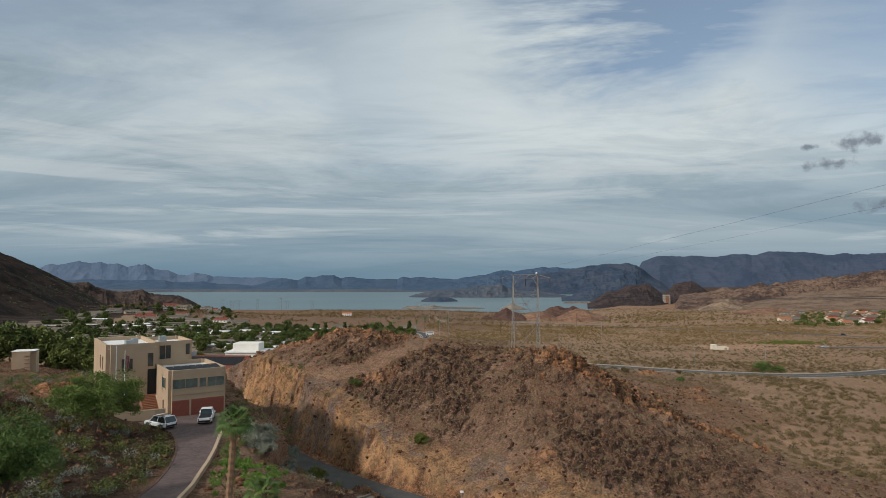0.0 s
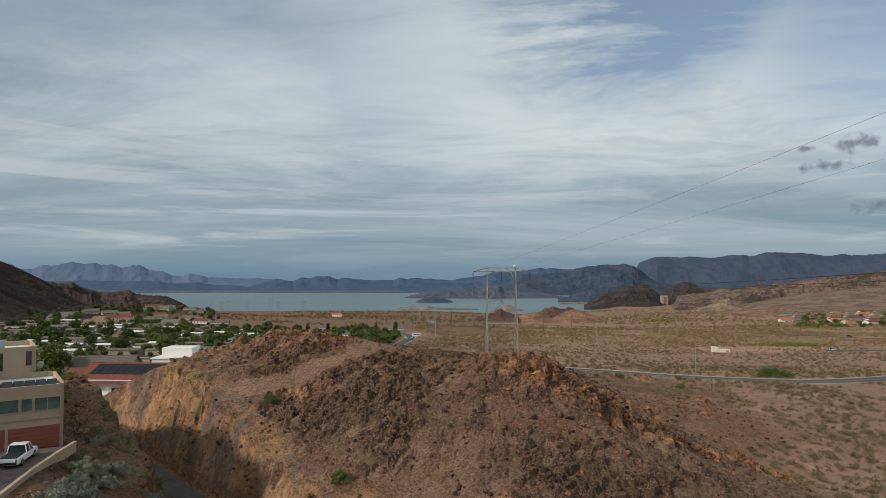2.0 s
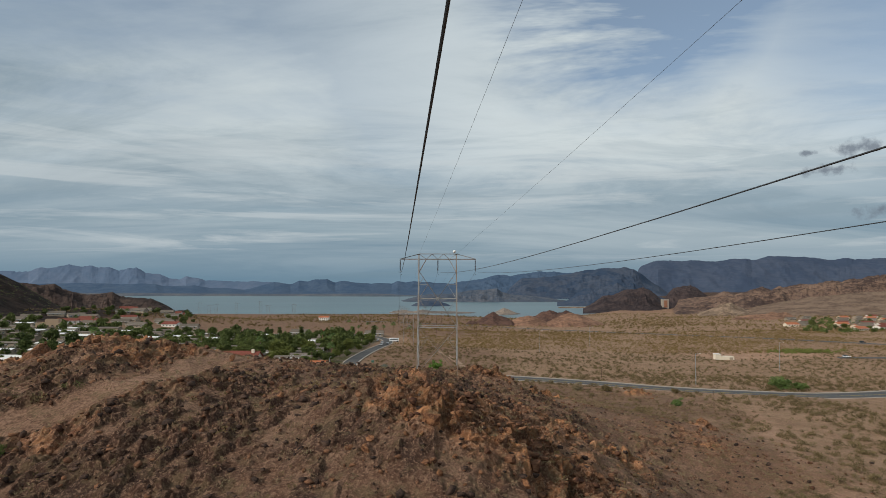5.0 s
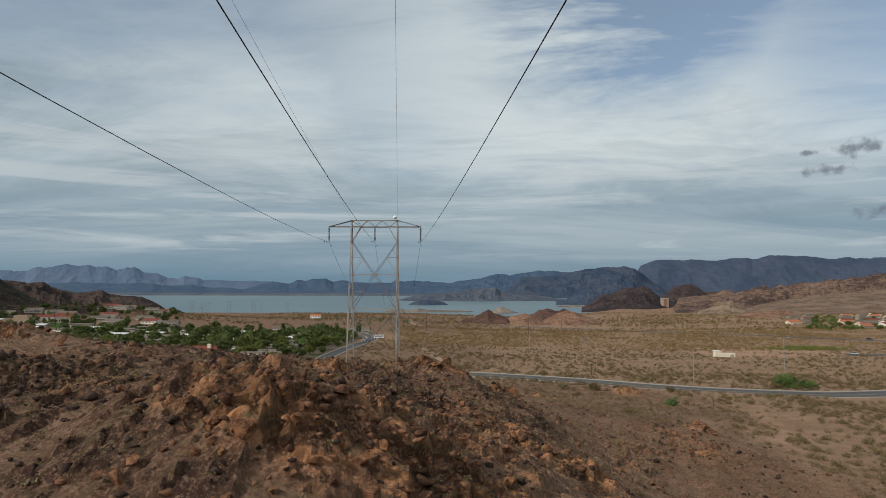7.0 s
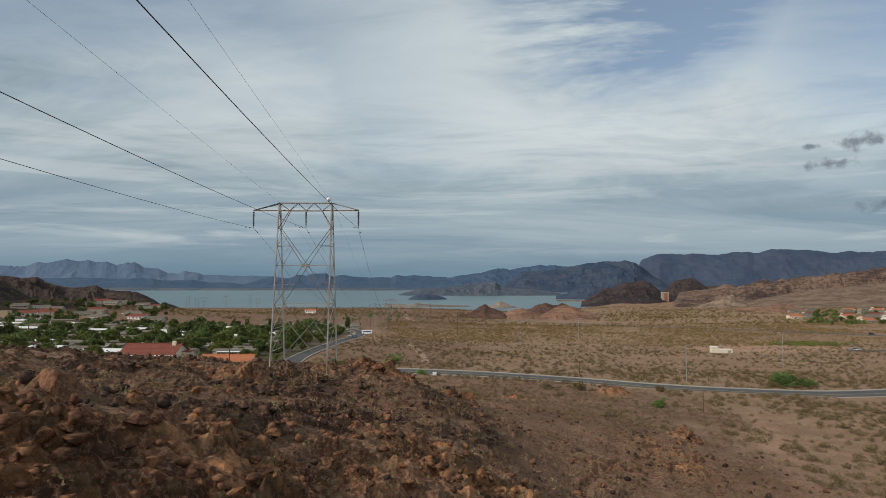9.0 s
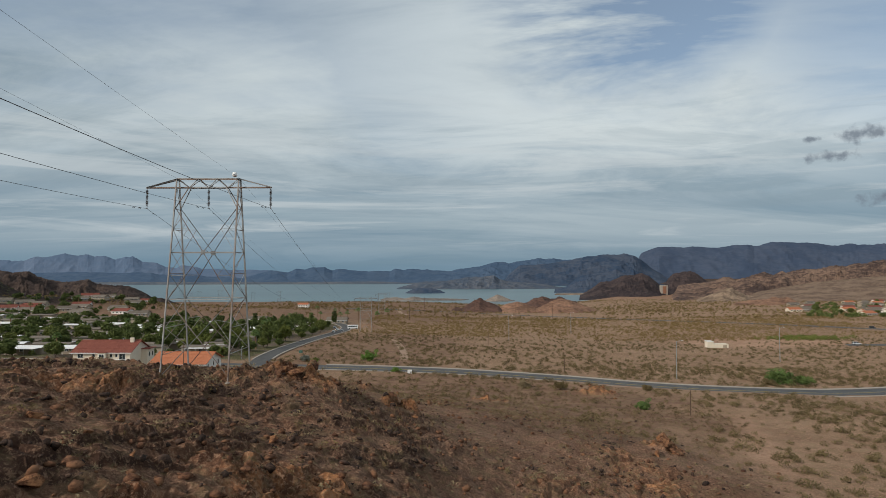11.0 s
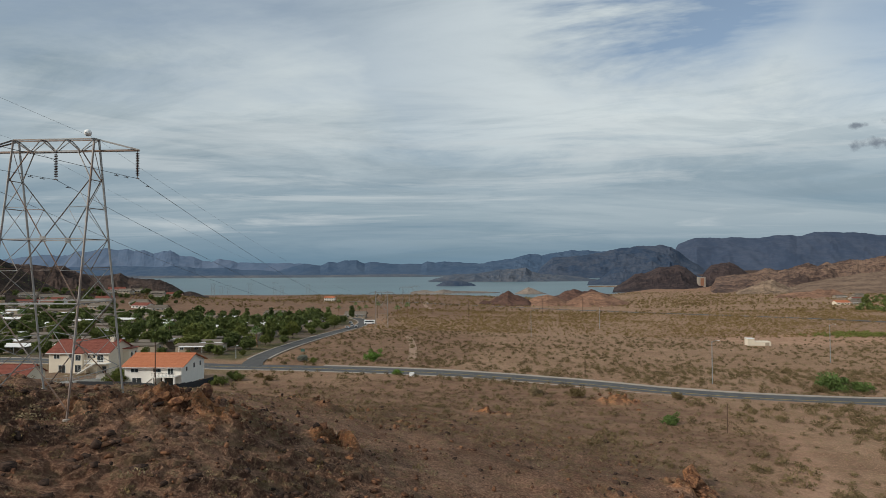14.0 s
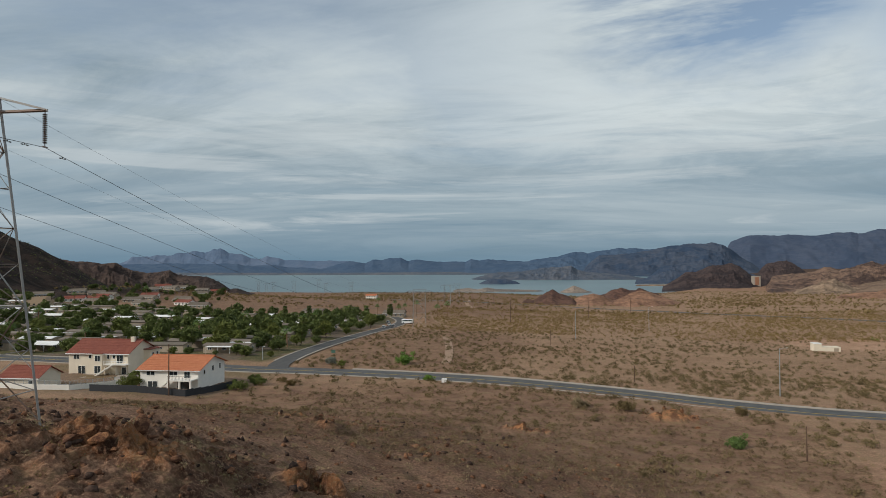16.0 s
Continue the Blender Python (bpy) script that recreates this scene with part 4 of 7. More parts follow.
EDGING = plain("dark_brick_edging", (0.13, 0.075, 0.058), 0.9, 0, 0.15, 2)
TERRACOTTA = plain("terracotta_wall", (0.32, 0.15, 0.09), 0.9, 0, 0.1, 0.8)
LEAF_PALO = leaf_material("palo_verde_leaf", (0.045, 0.08, 0.024), (0.145, 0.205, 0.056))
LEAF_GREEN = leaf_material("town_tree_leaf", (0.034, 0.050, 0.016), (0.155, 0.185, 0.052))
LEAF_BRIGHT = leaf_material("bright_green_leaf", (0.05, 0.11, 0.02), (0.17, 0.28, 0.05))
LEAF_PALM = leaf_material("palm_frond_green", (0.045, 0.08, 0.025), (0.13, 0.20, 0.055))
SCRUB_DRY = leaf_material("dry_scrub", (0.13, 0.098, 0.056), (0.33, 0.255, 0.15), 0.9)
SCRUB_OLIVE = leaf_material("creosote_scrub", (0.080, 0.059, 0.028), (0.208, 0.156, 0.076), 0.9)
SCRUB_BROWN = leaf_material("brown_scrub", (0.075, 0.052, 0.030), (0.23, 0.160, 0.090), 0.9)
SAGE = leaf_material("grey_sage_leaf", (0.120, 0.128, 0.100), (0.30, 0.31, 0.255), 0.9)
ROCK = range_material("hill_boulder_rock", (0.070, 0.034, 0.023), (0.23, 0.115, 0.064), 0.5, 0.15)
ROCK_ORANGE = range_material("orange_boulder_rock", (0.110, 0.050, 0.031), (0.42, 0.205, 0.100), 1.7, 0.3)
DARK_ROCK = range_material("dark_hill_stone", (0.030, 0.021, 0.018), (0.10, 0.062, 0.046), 0.8, 0.12)


# ---- roads ----
def ribbon(name, line, half, lift, mat, label, z=None, side=0.0, thick=0.0, category="road", parent=None):
    """A strip along a line of points, side metres off its middle."""
    p = np.array(line)[:, :2]
    d = np.gradient(p, axis=0)
    d /= np.linalg.norm(d, axis=1)[:, None]
    nrm = np.stack([-d[:, 1], d[:, 0]], 1)
    if z is None:
        z = smooth_z(p[:, 0], p[:, 1])
    verts, faces = [], []
    for k in range(len(p)):
        a, b = p[k] + nrm[k] * (side - half), p[k] + nrm[k] * (side + half)
        verts += [(*a, z[k] + lift), (*b, z[k] + lift), (*b, z[k] + lift - thick - 0.1), (*a, z[k] + lift - thick - 0.1)]
    for k in range(len(p) - 1):
        o, q = 4 * k, 4 * k + 4
        faces += [(o, o + 1, q + 1, q), (o + 1, o + 2, q + 2, q + 1), (o + 3, o, q, q + 3)]
    faces += [(0, 3, 2, 1), (4 * len(p) - 4, 4 * len(p) - 3, 4 * len(p) - 2, 4 * len(p) - 1)]
    ob = link_mesh(name, verts, faces, mat)
    if parent:
        ob.parent = parent
        return ob
    return tagged(ob, label, category, kind="structure")


def near_part(line, lo, hi):
    return np.array([p for p in line if lo <= p[0] <= hi])


PAINT = plain("yellow_road_paint", (0.42, 0.30, 0.07), 0.8, 0, 0.2, 1.5)
WHITE_PAINT = plain("white_road_paint", (0.55, 0.54, 0.51), 0.8, 0, 0.2, 1.5)
ribbon("road_main", MAIN_ROAD, 5.2, 0.03, ASPHALT, "grey asphalt road curving across the desert flat")
ribbon("kerb_south", near_part(MAIN_ROAD, -400, 700), 0.55, 0.16, CONCRETE, "pale concrete kerb and gutter along the road", side=-5.75, thick=0.15, category="kerb")
ribbon("kerb_north_east", near_part(MAIN_ROAD, -18, 700), 0.9, 0.17, CONCRETE, "pale concrete kerb and walk along the road", side=6.1, thick=0.15, category="kerb")
ribbon("kerb_north_west", near_part(MAIN_ROAD, -400, -56), 0.55, 0.16, CONCRETE, "pale concrete kerb along the road", side=5.75, thick=0.15, category="kerb")
ribbon("road_side_street", SIDE_STREET, 3.5, 0.035, OLD_ASPHALT, "grey asphalt side street running into the town")
for s, nm in ((-3.85, "kerb_side_east"), (3.85, "kerb_side_west")):
    ribbon(nm, SIDE_STREET[4:], 0.4, 0.15, CONCRETE, "pale concrete kerb along the side street", side=s, thick=0.15, category="kerb")
for s in (-0.12, 0.12):
    ribbon("road_line", near_part(MAIN_ROAD, -300, 600), 0.06, 0.045, PAINT, "faded yellow centre line on the asphalt road", side=s, category="road marking")
ribbon("road_lane_in_cut", CUT_ROAD, 2.7, 0.05, OLD_ASPHALT, "worn grey asphalt lane below the cut rock face", z=CUT_ROAD[:, 2])
# highway and service road over the flat, and dirt tracks
HIGHWAY = spline([(-160, 900), (20, 790), (170, 704), (221, 633), (297, 517), (324, 468), (356, 395), (400, 310), (460, 200)], 10)
SERVICE = spline([(257, 286), (277, 281), (330, 268), (420, 250)], 8)
ribbon("road_highway", HIGHWAY, 5.0, 0.25, ASPHALT, "thin grey highway far across the desert flat")
ribbon("road_service", SERVICE, 3.5, 0.25, ASPHALT, "grey service road on the desert flat")
SAND = plain("pale_track_sand", (0.31, 0.205, 0.140), 0.95, 0, 0.12, 0.4, 0.02)
for k, pts in enumerate(([(11.5, 186), (10, 209), (6.5, 240), (3, 264), (-1, 288)], [(-14, 640), (-25, 700), (-34, 790), (-40, 900)])):
    ln = spline(pts, 4)
    ribbon("road_dirt_track", ln, (1.7, 2.4)[k], 0.24, SAND, "pale bare dirt track through the scrub", z=land(ln[:, 0], ln[:, 1])[0])

# ---- transmission tower ----
def tower(m, ground_local):
    t = thing("transmission_tower", m, "tall rust-streaked galvanised lattice tower on the stony rise", "tower", "lattice towers along the power line")
    X, TOP = 3.72, 22.6

    def leg_y(z):
        return 0.35 + max(0.0, TOP - 0.1 - z) / 22.3 * 3.75

    def bar(name, p0, p1, w, label=""):
        part(name, angle_iron(p0, p1, w), STEEL, t, label)

    for sx in (-1, 1):
        for sy in (-1, 1):
            g = ground_local(sx * 3.86, sy * 4.1)
            bar("leg", (sx * 3.86, sy * leg_y(g), g - 0.3), (sx * X, sy * 0.35, TOP + 0.9), 0.21)
            b = bmesh.new()
            tube(b, [(sx * 3.86, sy * leg_y(g), g - 0.5), (sx * 3.86, sy * leg_y(g), g + 0.15)], [0.32, 0.28], 8)
            part("footing", b, CONCRETE, t, "pale concrete footing")
        levels = [3.0, 6.0, 9.2, 12.2, 14.7, 17.4, 19.9]
        for i, z in enumerate(levels):
            y = leg_y(z)
            bar("tie", (sx * X, -y, z), (sx * X, y, z), 0.07)
            z2 = levels[i + 1] if i + 1 < len(levels) else TOP
            s = 1 if i % 2 else -1
            bar("brace", (sx * X, -s * y, z), (sx * X, s * leg_y(z2), z2), 0.06)
            if z < 10:
                bar("brace", (sx * X, s * y, z), (sx * X, -s * leg_y(z2), z2), 0.055)
    for sy in (-1, 1):
        def P(x, z):
            return (x, sy * leg_y(z), z)
        bar("girt", P(-X, 14.7), P(X, 14.7), 0.10)
        bar("girt", P(-X, 9.2), P(X, 9.2), 0.10)
        for sx in (-1, 1):
            bar("brace", P(sx * X, 20.1), P(0, 14.7), 0.07)
            bar("brace", P(0, 14.7), P(sx * X, 9.2), 0.07)
            bar("brace", P(sx * X, 17.5), P(sx * 1.93, 17.5), 0.05)
            bar("brace", P(sx * X, 17.5), P(sx * 2.85, 18.85), 0.045)
            bar("brace", P(sx * X, 14.7), P(sx * 1.93, 17.5), 0.045)
            bar("brace", P(sx * X, 12.0), P(sx * 1.9, 12.0), 0.045)
            bar("brace", P(sx * X, 14.7), P(sx * 1.9, 12.0), 0.045)
            bar("brace", P(sx * X, 9.2), P(-sx * 3.84, 0.6), 0.075)
            bar("brace", P(sx * X, 4.6), P(sx * 1.9, 6.9), 0.045)
            bar("brace", P(sx * X, 6.6), P(sx * 1.9, 6.9), 0.045)
            bar("knee", P(sx * X, 19.9), (sx * 2.25, sy * 0.35, TOP - 0.1), 0.11)
        box_bm = boxes(((0, sy * leg_y(14.7), 14.7), (0.55, 0.04, 0.5)))
        part("gusset_plate", box_bm, STEEL, t)
        # crossarm chords
        y = sy * 0.35
        bar("bottom_chord", (-7.55, y * 0.3, TOP - 0.1), (7.55, y * 0.3, TOP - 0.1), 0.17)
        bar("top_chord", (-X, y, TOP + 0.95), (X, y, TOP + 0.95), 0.12)
        for sx in (-1, 1):
            bar("arm_stay", (sx * X, y, TOP + 0.95), (sx * 7.5, y * 0.3, TOP - 0.05), 0.12)
        nodes = [(-X, TOP + 0.95), (-2.3, TOP - 0.1), (-1.15, TOP + 0.95), (0, TOP - 0.1), (1.15, TOP + 0.95), (2.3, TOP - 0.1), (X, TOP + 0.95)]
        for a, b in zip(nodes, nodes[1:]):
            bar("web", (a[0], y if a[1] > TOP else y * 0.3, a[1]), (b[0], y if b[1] > TOP else y * 0.3, b[1]), 0.09)
    for x in (-X, -1.15, 1.15, X):
        bar("tie", (x, -0.35, TOP + 0.95), (x, 0.35, TOP + 0.95), 0.08)
    beam = boxes(((0, 0, TOP - 0.12), (4.4, 0.22, 0.16)))
    part("centre_beam", beam, STEEL, t, "heavy dark beam in the crossarm")
    for x in (-7.45, 0, 7.45):
        bm = bmesh.new()
        tube(bm, [(x, 0, TOP - 0.15), (x, 0, TOP - 2.55)], [0.03, 0.03], 5)
        for k in range(14):
            z = TOP - 0.36 - 0.146 * k
            tube(bm, [(x, 0, z + 0.05), (x, 0, z), (x, 0, z - 0.045)], [0.05, 0.165, 0.13], 10)
        s = part("insulator_string", bm, INSUL, t, "dark brown porcelain insulator string")
        bm = boxes(((x, 0, TOP - 2.56), (0.07, 0.45, 0.09)))
        part("clamp", bm, STEEL, s)
    return t


LINE_SLOPE = 0.07
z0 = 2.4
main_tower = tower(pose(0, 0, z0), lambda x, y: ground_z(x, y) - z0)
tower_sites = [(0.0, 0.0, z0)]
for y in (345.0, 690.0, 1040.0):
    x = -LINE_SLOPE * y
    z = ground_z(x, y)
    far_tower = copy_thing(main_tower, pose(x, y, z - 0.2, 0, 0, math.degrees(LINE_SLOPE)))
    tower_sites.append((x, y, z - 0.2))
bm = bmesh.new()
bmesh.ops.create_uvsphere(bm, u_segments=18, v_segments=12, radius=0.31)
ball = thing("marker_ball", pose(3.3, -0.6, 26.42), "white marker ball clamped on the shield wire", "marker ball")
shell = part("shell", bm, WHITE, ball)
shell.data.polygons.foreach_set("use_smooth", [True] * len(shell.data.polygons))
part("clamp", boxes(((0, 0, 0.0), (0.10, 0.75, 0.05))), STEEL, ball)


def strand(name, pts, r, label, group):
    bm = bmesh.new()
    tube(bm, pts, [r] * len(pts), 5)
    me = bpy.data.meshes.new(name)
    bm.to_mesh(me)
    bm.free()
    me.materials.append(WIRE)
    return tagged(new(name, me), label, "power line", group)


for off, top, r, nm, lb in ((-7.45, 0, 0.019, "conductor_wire", "dark aluminium conductor sagging from an insulator string"), (0, 0, 0.019, "conductor_wire", "dark aluminium conductor sagging from an insulator string"),
                            (7.45, 0, 0.019, "conductor_wire", "dark aluminium conductor sagging from an insulator string"), (-3.7, 1, 0.008, "shield_wire", "thin shield wire strung over the tower top"), (3.7, 1, 0.008, "shield_wire", "thin shield wire strung over the tower top")):
    south = []
    for k in range(41):
        s = 330 * k / 40
        z = 26.0 + 0.034 * s + 0.00005 * s * s if top else 22.42 - 0.0257 * s + 0.00025 * s * s
        south.append((off + LINE_SLOPE * s, -s, z))
    pts = south[::-1]
    for (xa, ya, za), (xb, yb, zb) in zip(tower_sites, tower_sites[1:]):
        h = 23.6 if top else 20.02
        for k in range(1, 25):
            f = k / 24
            pts.append((xa + (xb - xa) * f + off, ya + (yb - ya) * f, (za + h) * (1 - f) + (zb + h) * f - (7.0 if top else 9.5) * 4 * f * (1 - f)))
    strand(nm, pts, r, lb, "wires of the power line")
# dampers on the conductors beside the tower
for off in (-7.45, 0, 7.45):
    for s, z in ((-1.6, 22.42), (-2.9, 22.40), (1.5, 22.0)):
        d = thing("vibration_damper", pose(off - s * LINE_SLOPE * -1, s, z - 0.07), "small dark damper hanging under a conductor", "damper", "dampers on the conductors")
        bm = bmesh.new()
        tube(bm, [(0, -0.26, -0.03), (0, 0.26, -0.03)], [0.012, 0.012], 5)
        box(bm, (0, 0, 0.02), (0.05, 0.07, 0.12))
        part("messenger", bm, WIRE, d)
        for e in (-1, 1):
            bm = bmesh.new()
            tube(bm, [(0, e * 0.16, -0.03), (0, e * 0.30, -0.03)], [0.045, 0.035], 7)
            part("weight", bm, WIRE, d)

# ---- buildings ----
def window(parent, c, nrm, w, h, frame_mat, glass, name="window", bars=0, depth=0.10):
    """A window set in a wall at c, facing nrm (a local axis angle in radians), with frame and panes."""
    def at(u, v, d, su, sv, sd):
        bm = bmesh.new()
        box(bm, (0, 0, 0), (su, sd, sv))
        bmesh.ops.translate(bm, verts=bm.verts, vec=(u, -d, v))
        bmesh.ops.rotate(bm, verts=bm.verts, cent=(0, 0, 0), matrix=Matrix.Rotation(nrm, 3, "Z"))
        bmesh.ops.translate(bm, verts=bm.verts, vec=c)
        return bm
    fw = 0.07
    bm = bmesh.new()
    for u, v, su, sv in ((0, h / 2, w + fw, fw), (0, -h / 2, w + fw, fw), (-w / 2, 0, fw, h), (w / 2, 0, fw, h)) + tuple((-w / 2 + w * (k + 1) / (bars + 1), 0, 0.05, h) for k in range(bars)):
        box(bm, (u, -0.02, v), (su, depth, sv))
    bmesh.ops.rotate(bm, verts=bm.verts, cent=(0, 0, 0), matrix=Matrix.Rotation(nrm, 3, "Z"))
    bmesh.ops.translate(bm, verts=bm.verts, vec=c)
    fr = part(name, bm, frame_mat, parent)
    part("pane", at(0, 0, 0.012, w, h, 0.03), glass, fr)
    return fr


def rounded_block(x0, x1, y0, y1, z0, z1, r=0.35):
    bm = bmesh.new()
    box(bm, ((x0 + x1) / 2, (y0 + y1) / 2, (z0 + z1) / 2), (x1 - x0, y1 - y0, z1 - z0))
    es = [e for e in bm.edges if abs(e.verts[0].co.z - e.verts[1].co.z) > 0.1]
    bmesh.ops.bevel(bm, geom=es, offset=r, segments=4, affect="EDGES")
    lid = max(bm.faces, key=lambda f: f.calc_center_median().z)
    bmesh.ops.inset_region(bm, faces=[lid], thickness=0.32, use_even_offset=True)
    bmesh.ops.translate(bm, verts=lid.verts[:], vec=(0, 0, -0.01))
    r2 = bmesh.ops.extrude_face_region(bm, geom=[lid])
    bmesh.ops.translate(bm, verts=[v for v in r2["geom"] if isinstance(v, bmesh.types.BMVert)], vec=(0, 0, -0.7))
    if lid.is_valid:
        bmesh.ops.delete(bm, geom=[lid], context="FACES_ONLY")
    return bm


def parapet_roof(parent, x0, x1, y0, y1, z, mat, w=0.3):
    """A sunk flat roof inside a parapet reads as a slab just under its rim."""
    return part("flat_roof", boxes((((x0 + x1) / 2, (y0 + y1) / 2, z - 0.66), (x1 - x0 - 2 * w - 0.1, y1 - y0 - 2 * w - 0.1, 0.05))), mat, parent, "pale flat roof")


# tan house on the levelled court
home = thing("adobe_house", pose(-66.5, -96.4, 4.15, 0, 0, 35.6), "tan stucco flat-roofed house with red garage doors on a levelled court", "house")
part("garage_wing", rounded_block(0, 8.6, 0, 12.5, -0.6, 7.05, 0.5), STUCCO, home)
part("main_block", rounded_block(-7.3, 0.4, 9.0, 24.0, -0.6, 10.6, 0.6), STUCCO, home)
part("rear_block", rounded_block(0.3, 6.4, 12.2, 22.0, -0.6, 10.4, 0.5), STUCCO, home)
parapet_roof(home, -7.3, 0.4, 9.0, 24.0, 10.6, WHITE_ROOF)
parapet_roof(home, 0.3, 6.4, 12.2, 22.0, 10.4, WHITE_ROOF)
parapet_roof(home, 0, 8.6, 0, 12.2, 7.05, WHITE_ROOF)
for x, w in ((1.75, 2.5), (5.75, 4.9)):
    g = part("garage_door", boxes(((x, -0.01, 1.22), (w, 0.08, 2.5))), GARAGE, home, "brick-red sectional garage door")
    for k in range(5):
        part("panel", boxes(((x, -0.07, 0.24 + 0.49 * k), (w - 0.06, 0.05, 0.44)), bevel=0.012), GARAGE, g)
part("step_ledge", boxes(((4.3, -0.06, 3.35), (8.0, 0.12, 0.10))), STUCCO, home)
for x, w in ((2.35, 3.7), (4.95, 1.05), (6.95, 2.5)):
    window(home, (x, -0.02, 4.95), 0.0, w, 1.45, STUCCO, TEAL_GLASS, "window", 1 if w > 2 else 0)
window(home, (-0.02, 3.2, 4.9), -math.pi / 2, 2.2, 1.6, STUCCO, TEAL_GLASS, "window")
for x in (-4.3, ):
    for z in (3.3, 7.3):
        window(home, (x, 8.98, z), 0.0, 1.6, 2.0, STUCCO, GLASS, "window", 1)
window(home, (-0.9, 8.98, 7.9), 0.0, 0.9, 2.2, STUCCO, GLASS, "window")
for y in (12.5, 15.0):
    window(home, (-7.32, y, 7.5), -math.pi / 2, 0.5, 2.0, STUCCO, GLASS, "window")
window(home, (2.0, 12.18, 8.6), 0.0, 1.8, 2.3, STUCCO, GLASS, "window", 1)
window(home, (5.6, 12.18, 8.9), 0.0, 0.7, 1.9, STUCCO, GLASS, "window")
# flat black sheet stands in for the shade inside the entrance recess
part("entrance", boxes(((-0.55, 8.97, 4.2), (1.5, 0.10, 4.4))), BLACK, home, "flat black panel for the shaded entrance recess")
for k in range(12):
    part("step", boxes(((-1.2, 8.8 - 0.32 * (k + 1), 0.9 - 0.2 * k), (2.6, 0.34, 3.0))), TERRACOTTA, home, "red-brown tiled entry step")
part("stair_wall", boxes(((0.25 - 0.35, 5.8, 0.9), (0.25, 5.4, 2.8)), bevel=0.03), STUCCO, home)
for k in range(7):
    bm = boxes(((0.9 + 1.12 * k, 2.6, 6.95), (1.02, 3.3, 0.05)))
    bmesh.ops.rotate(bm, verts=bm.verts, cent=(0, 2.6, 6.95), matrix=Matrix.Rotation(radians(6), 3, "X"))
    part("solar_panel", bm, SOLAR, home, "black rooftop solar panel")
part("roof_rack", boxes(((4.3, 1.2, 6.6), (7.6, 0.08, 0.40)), ((4.3, 3.9, 6.7), (7.6, 0.08, 0.6))), STEEL, home)
for x, y, s in ((-3.5, 12.5, 1.3), (-2.2, 15.5, 1.0), (2.5, 17, 1.2)):
    part("roof_cooler", boxes(((x, y, 10.0 + 0.45), (s, s, 0.95)), bevel=0.04), GREY_POLE, home, "grey rooftop cooling unit")
bm = bmesh.new()
bmesh.ops.create_uvsphere(bm, u_segments=14, v_segments=8, radius=0.45)
bmesh.ops.scale(bm, vec=(1, 0.3, 1), verts=bm.verts)
bmesh.ops.translate(bm, verts=bm.verts, vec=(6.9, 13.0, 7.9))
part("satellite_dish", bm, GREY_POLE, home, "grey satellite dish")
part("downpipe", boxes(((-5.9, 8.93, 5.3), (0.1, 0.1, 10.2))), WHITE, home, "white downpipe")

# round-cornered outbuilding on the slope behind
zq = ground_z(-128, -36)
out = thing("stucco_tower", pose(-128, -36, zq - 0.2, 0, 0, 20), "small rounded tan stucco tower among shrubs", "building")
part("wall", rounded_block(-2.6, 2.6, -2.4, 2.4, -0.5, 5.6, 1.1), STUCCO, out)
for z in (0.9, 1.8, 2.7, 3.6, 4.5):
    part("ladder_rung", boxes(((0.9, -2.48, z), (1.2, 0.10, 0.12))), TERRACOTTA, out)
window(out, (-2.62, 0, 4.0), -math.pi / 2, 0.6, 0.6, STUCCO, GLASS)
part("cap", boxes(((0, 0, 5.62), (5.0, 4.6, 0.12)), bevel=0.04), WHITE_ROOF, out)
# white flat-roofed buildings behind the hill's west end
def white_block(x, y, rz, size, label):
    w, d, h = size
    z = ground_z(x, y)
    b = thing("white_building", pose(x, y, z, 0, 0, rz), label, "building", "white flat-roofed buildings")
    part("wall", boxes(((0, 0, h / 2 - 1), (w, d, h + 2)), bevel=0.05), WHITE_ST, b)
    part("roof", boxes(((0, 0, h + 0.05), (w + 0.6, d + 0.6, 0.35)), bevel=0.05), WHITE_ROOF, b)
    part("upper_room", boxes(((-w * 0.22, d * 0.1, h + 1.3), (w * 0.42, d * 0.6, 2.4)), bevel=0.05), WHITE_ST, b)
    for k in range(4):
        window(b, (-w / 2 + w * (k + 0.5) / 4, -d / 2 - 0.02, h * 0.55), 0.0, w / 8, 1.3, WHITE, GLASS, "window", 1)
    return b


white_block(-82, 6, 0, (19, 10, 6.0), "large white flat-roofed building behind the rocky hill")
white_block(-112, 62, 0, (15, 10, 5.5), "white flat-roofed building among town trees")


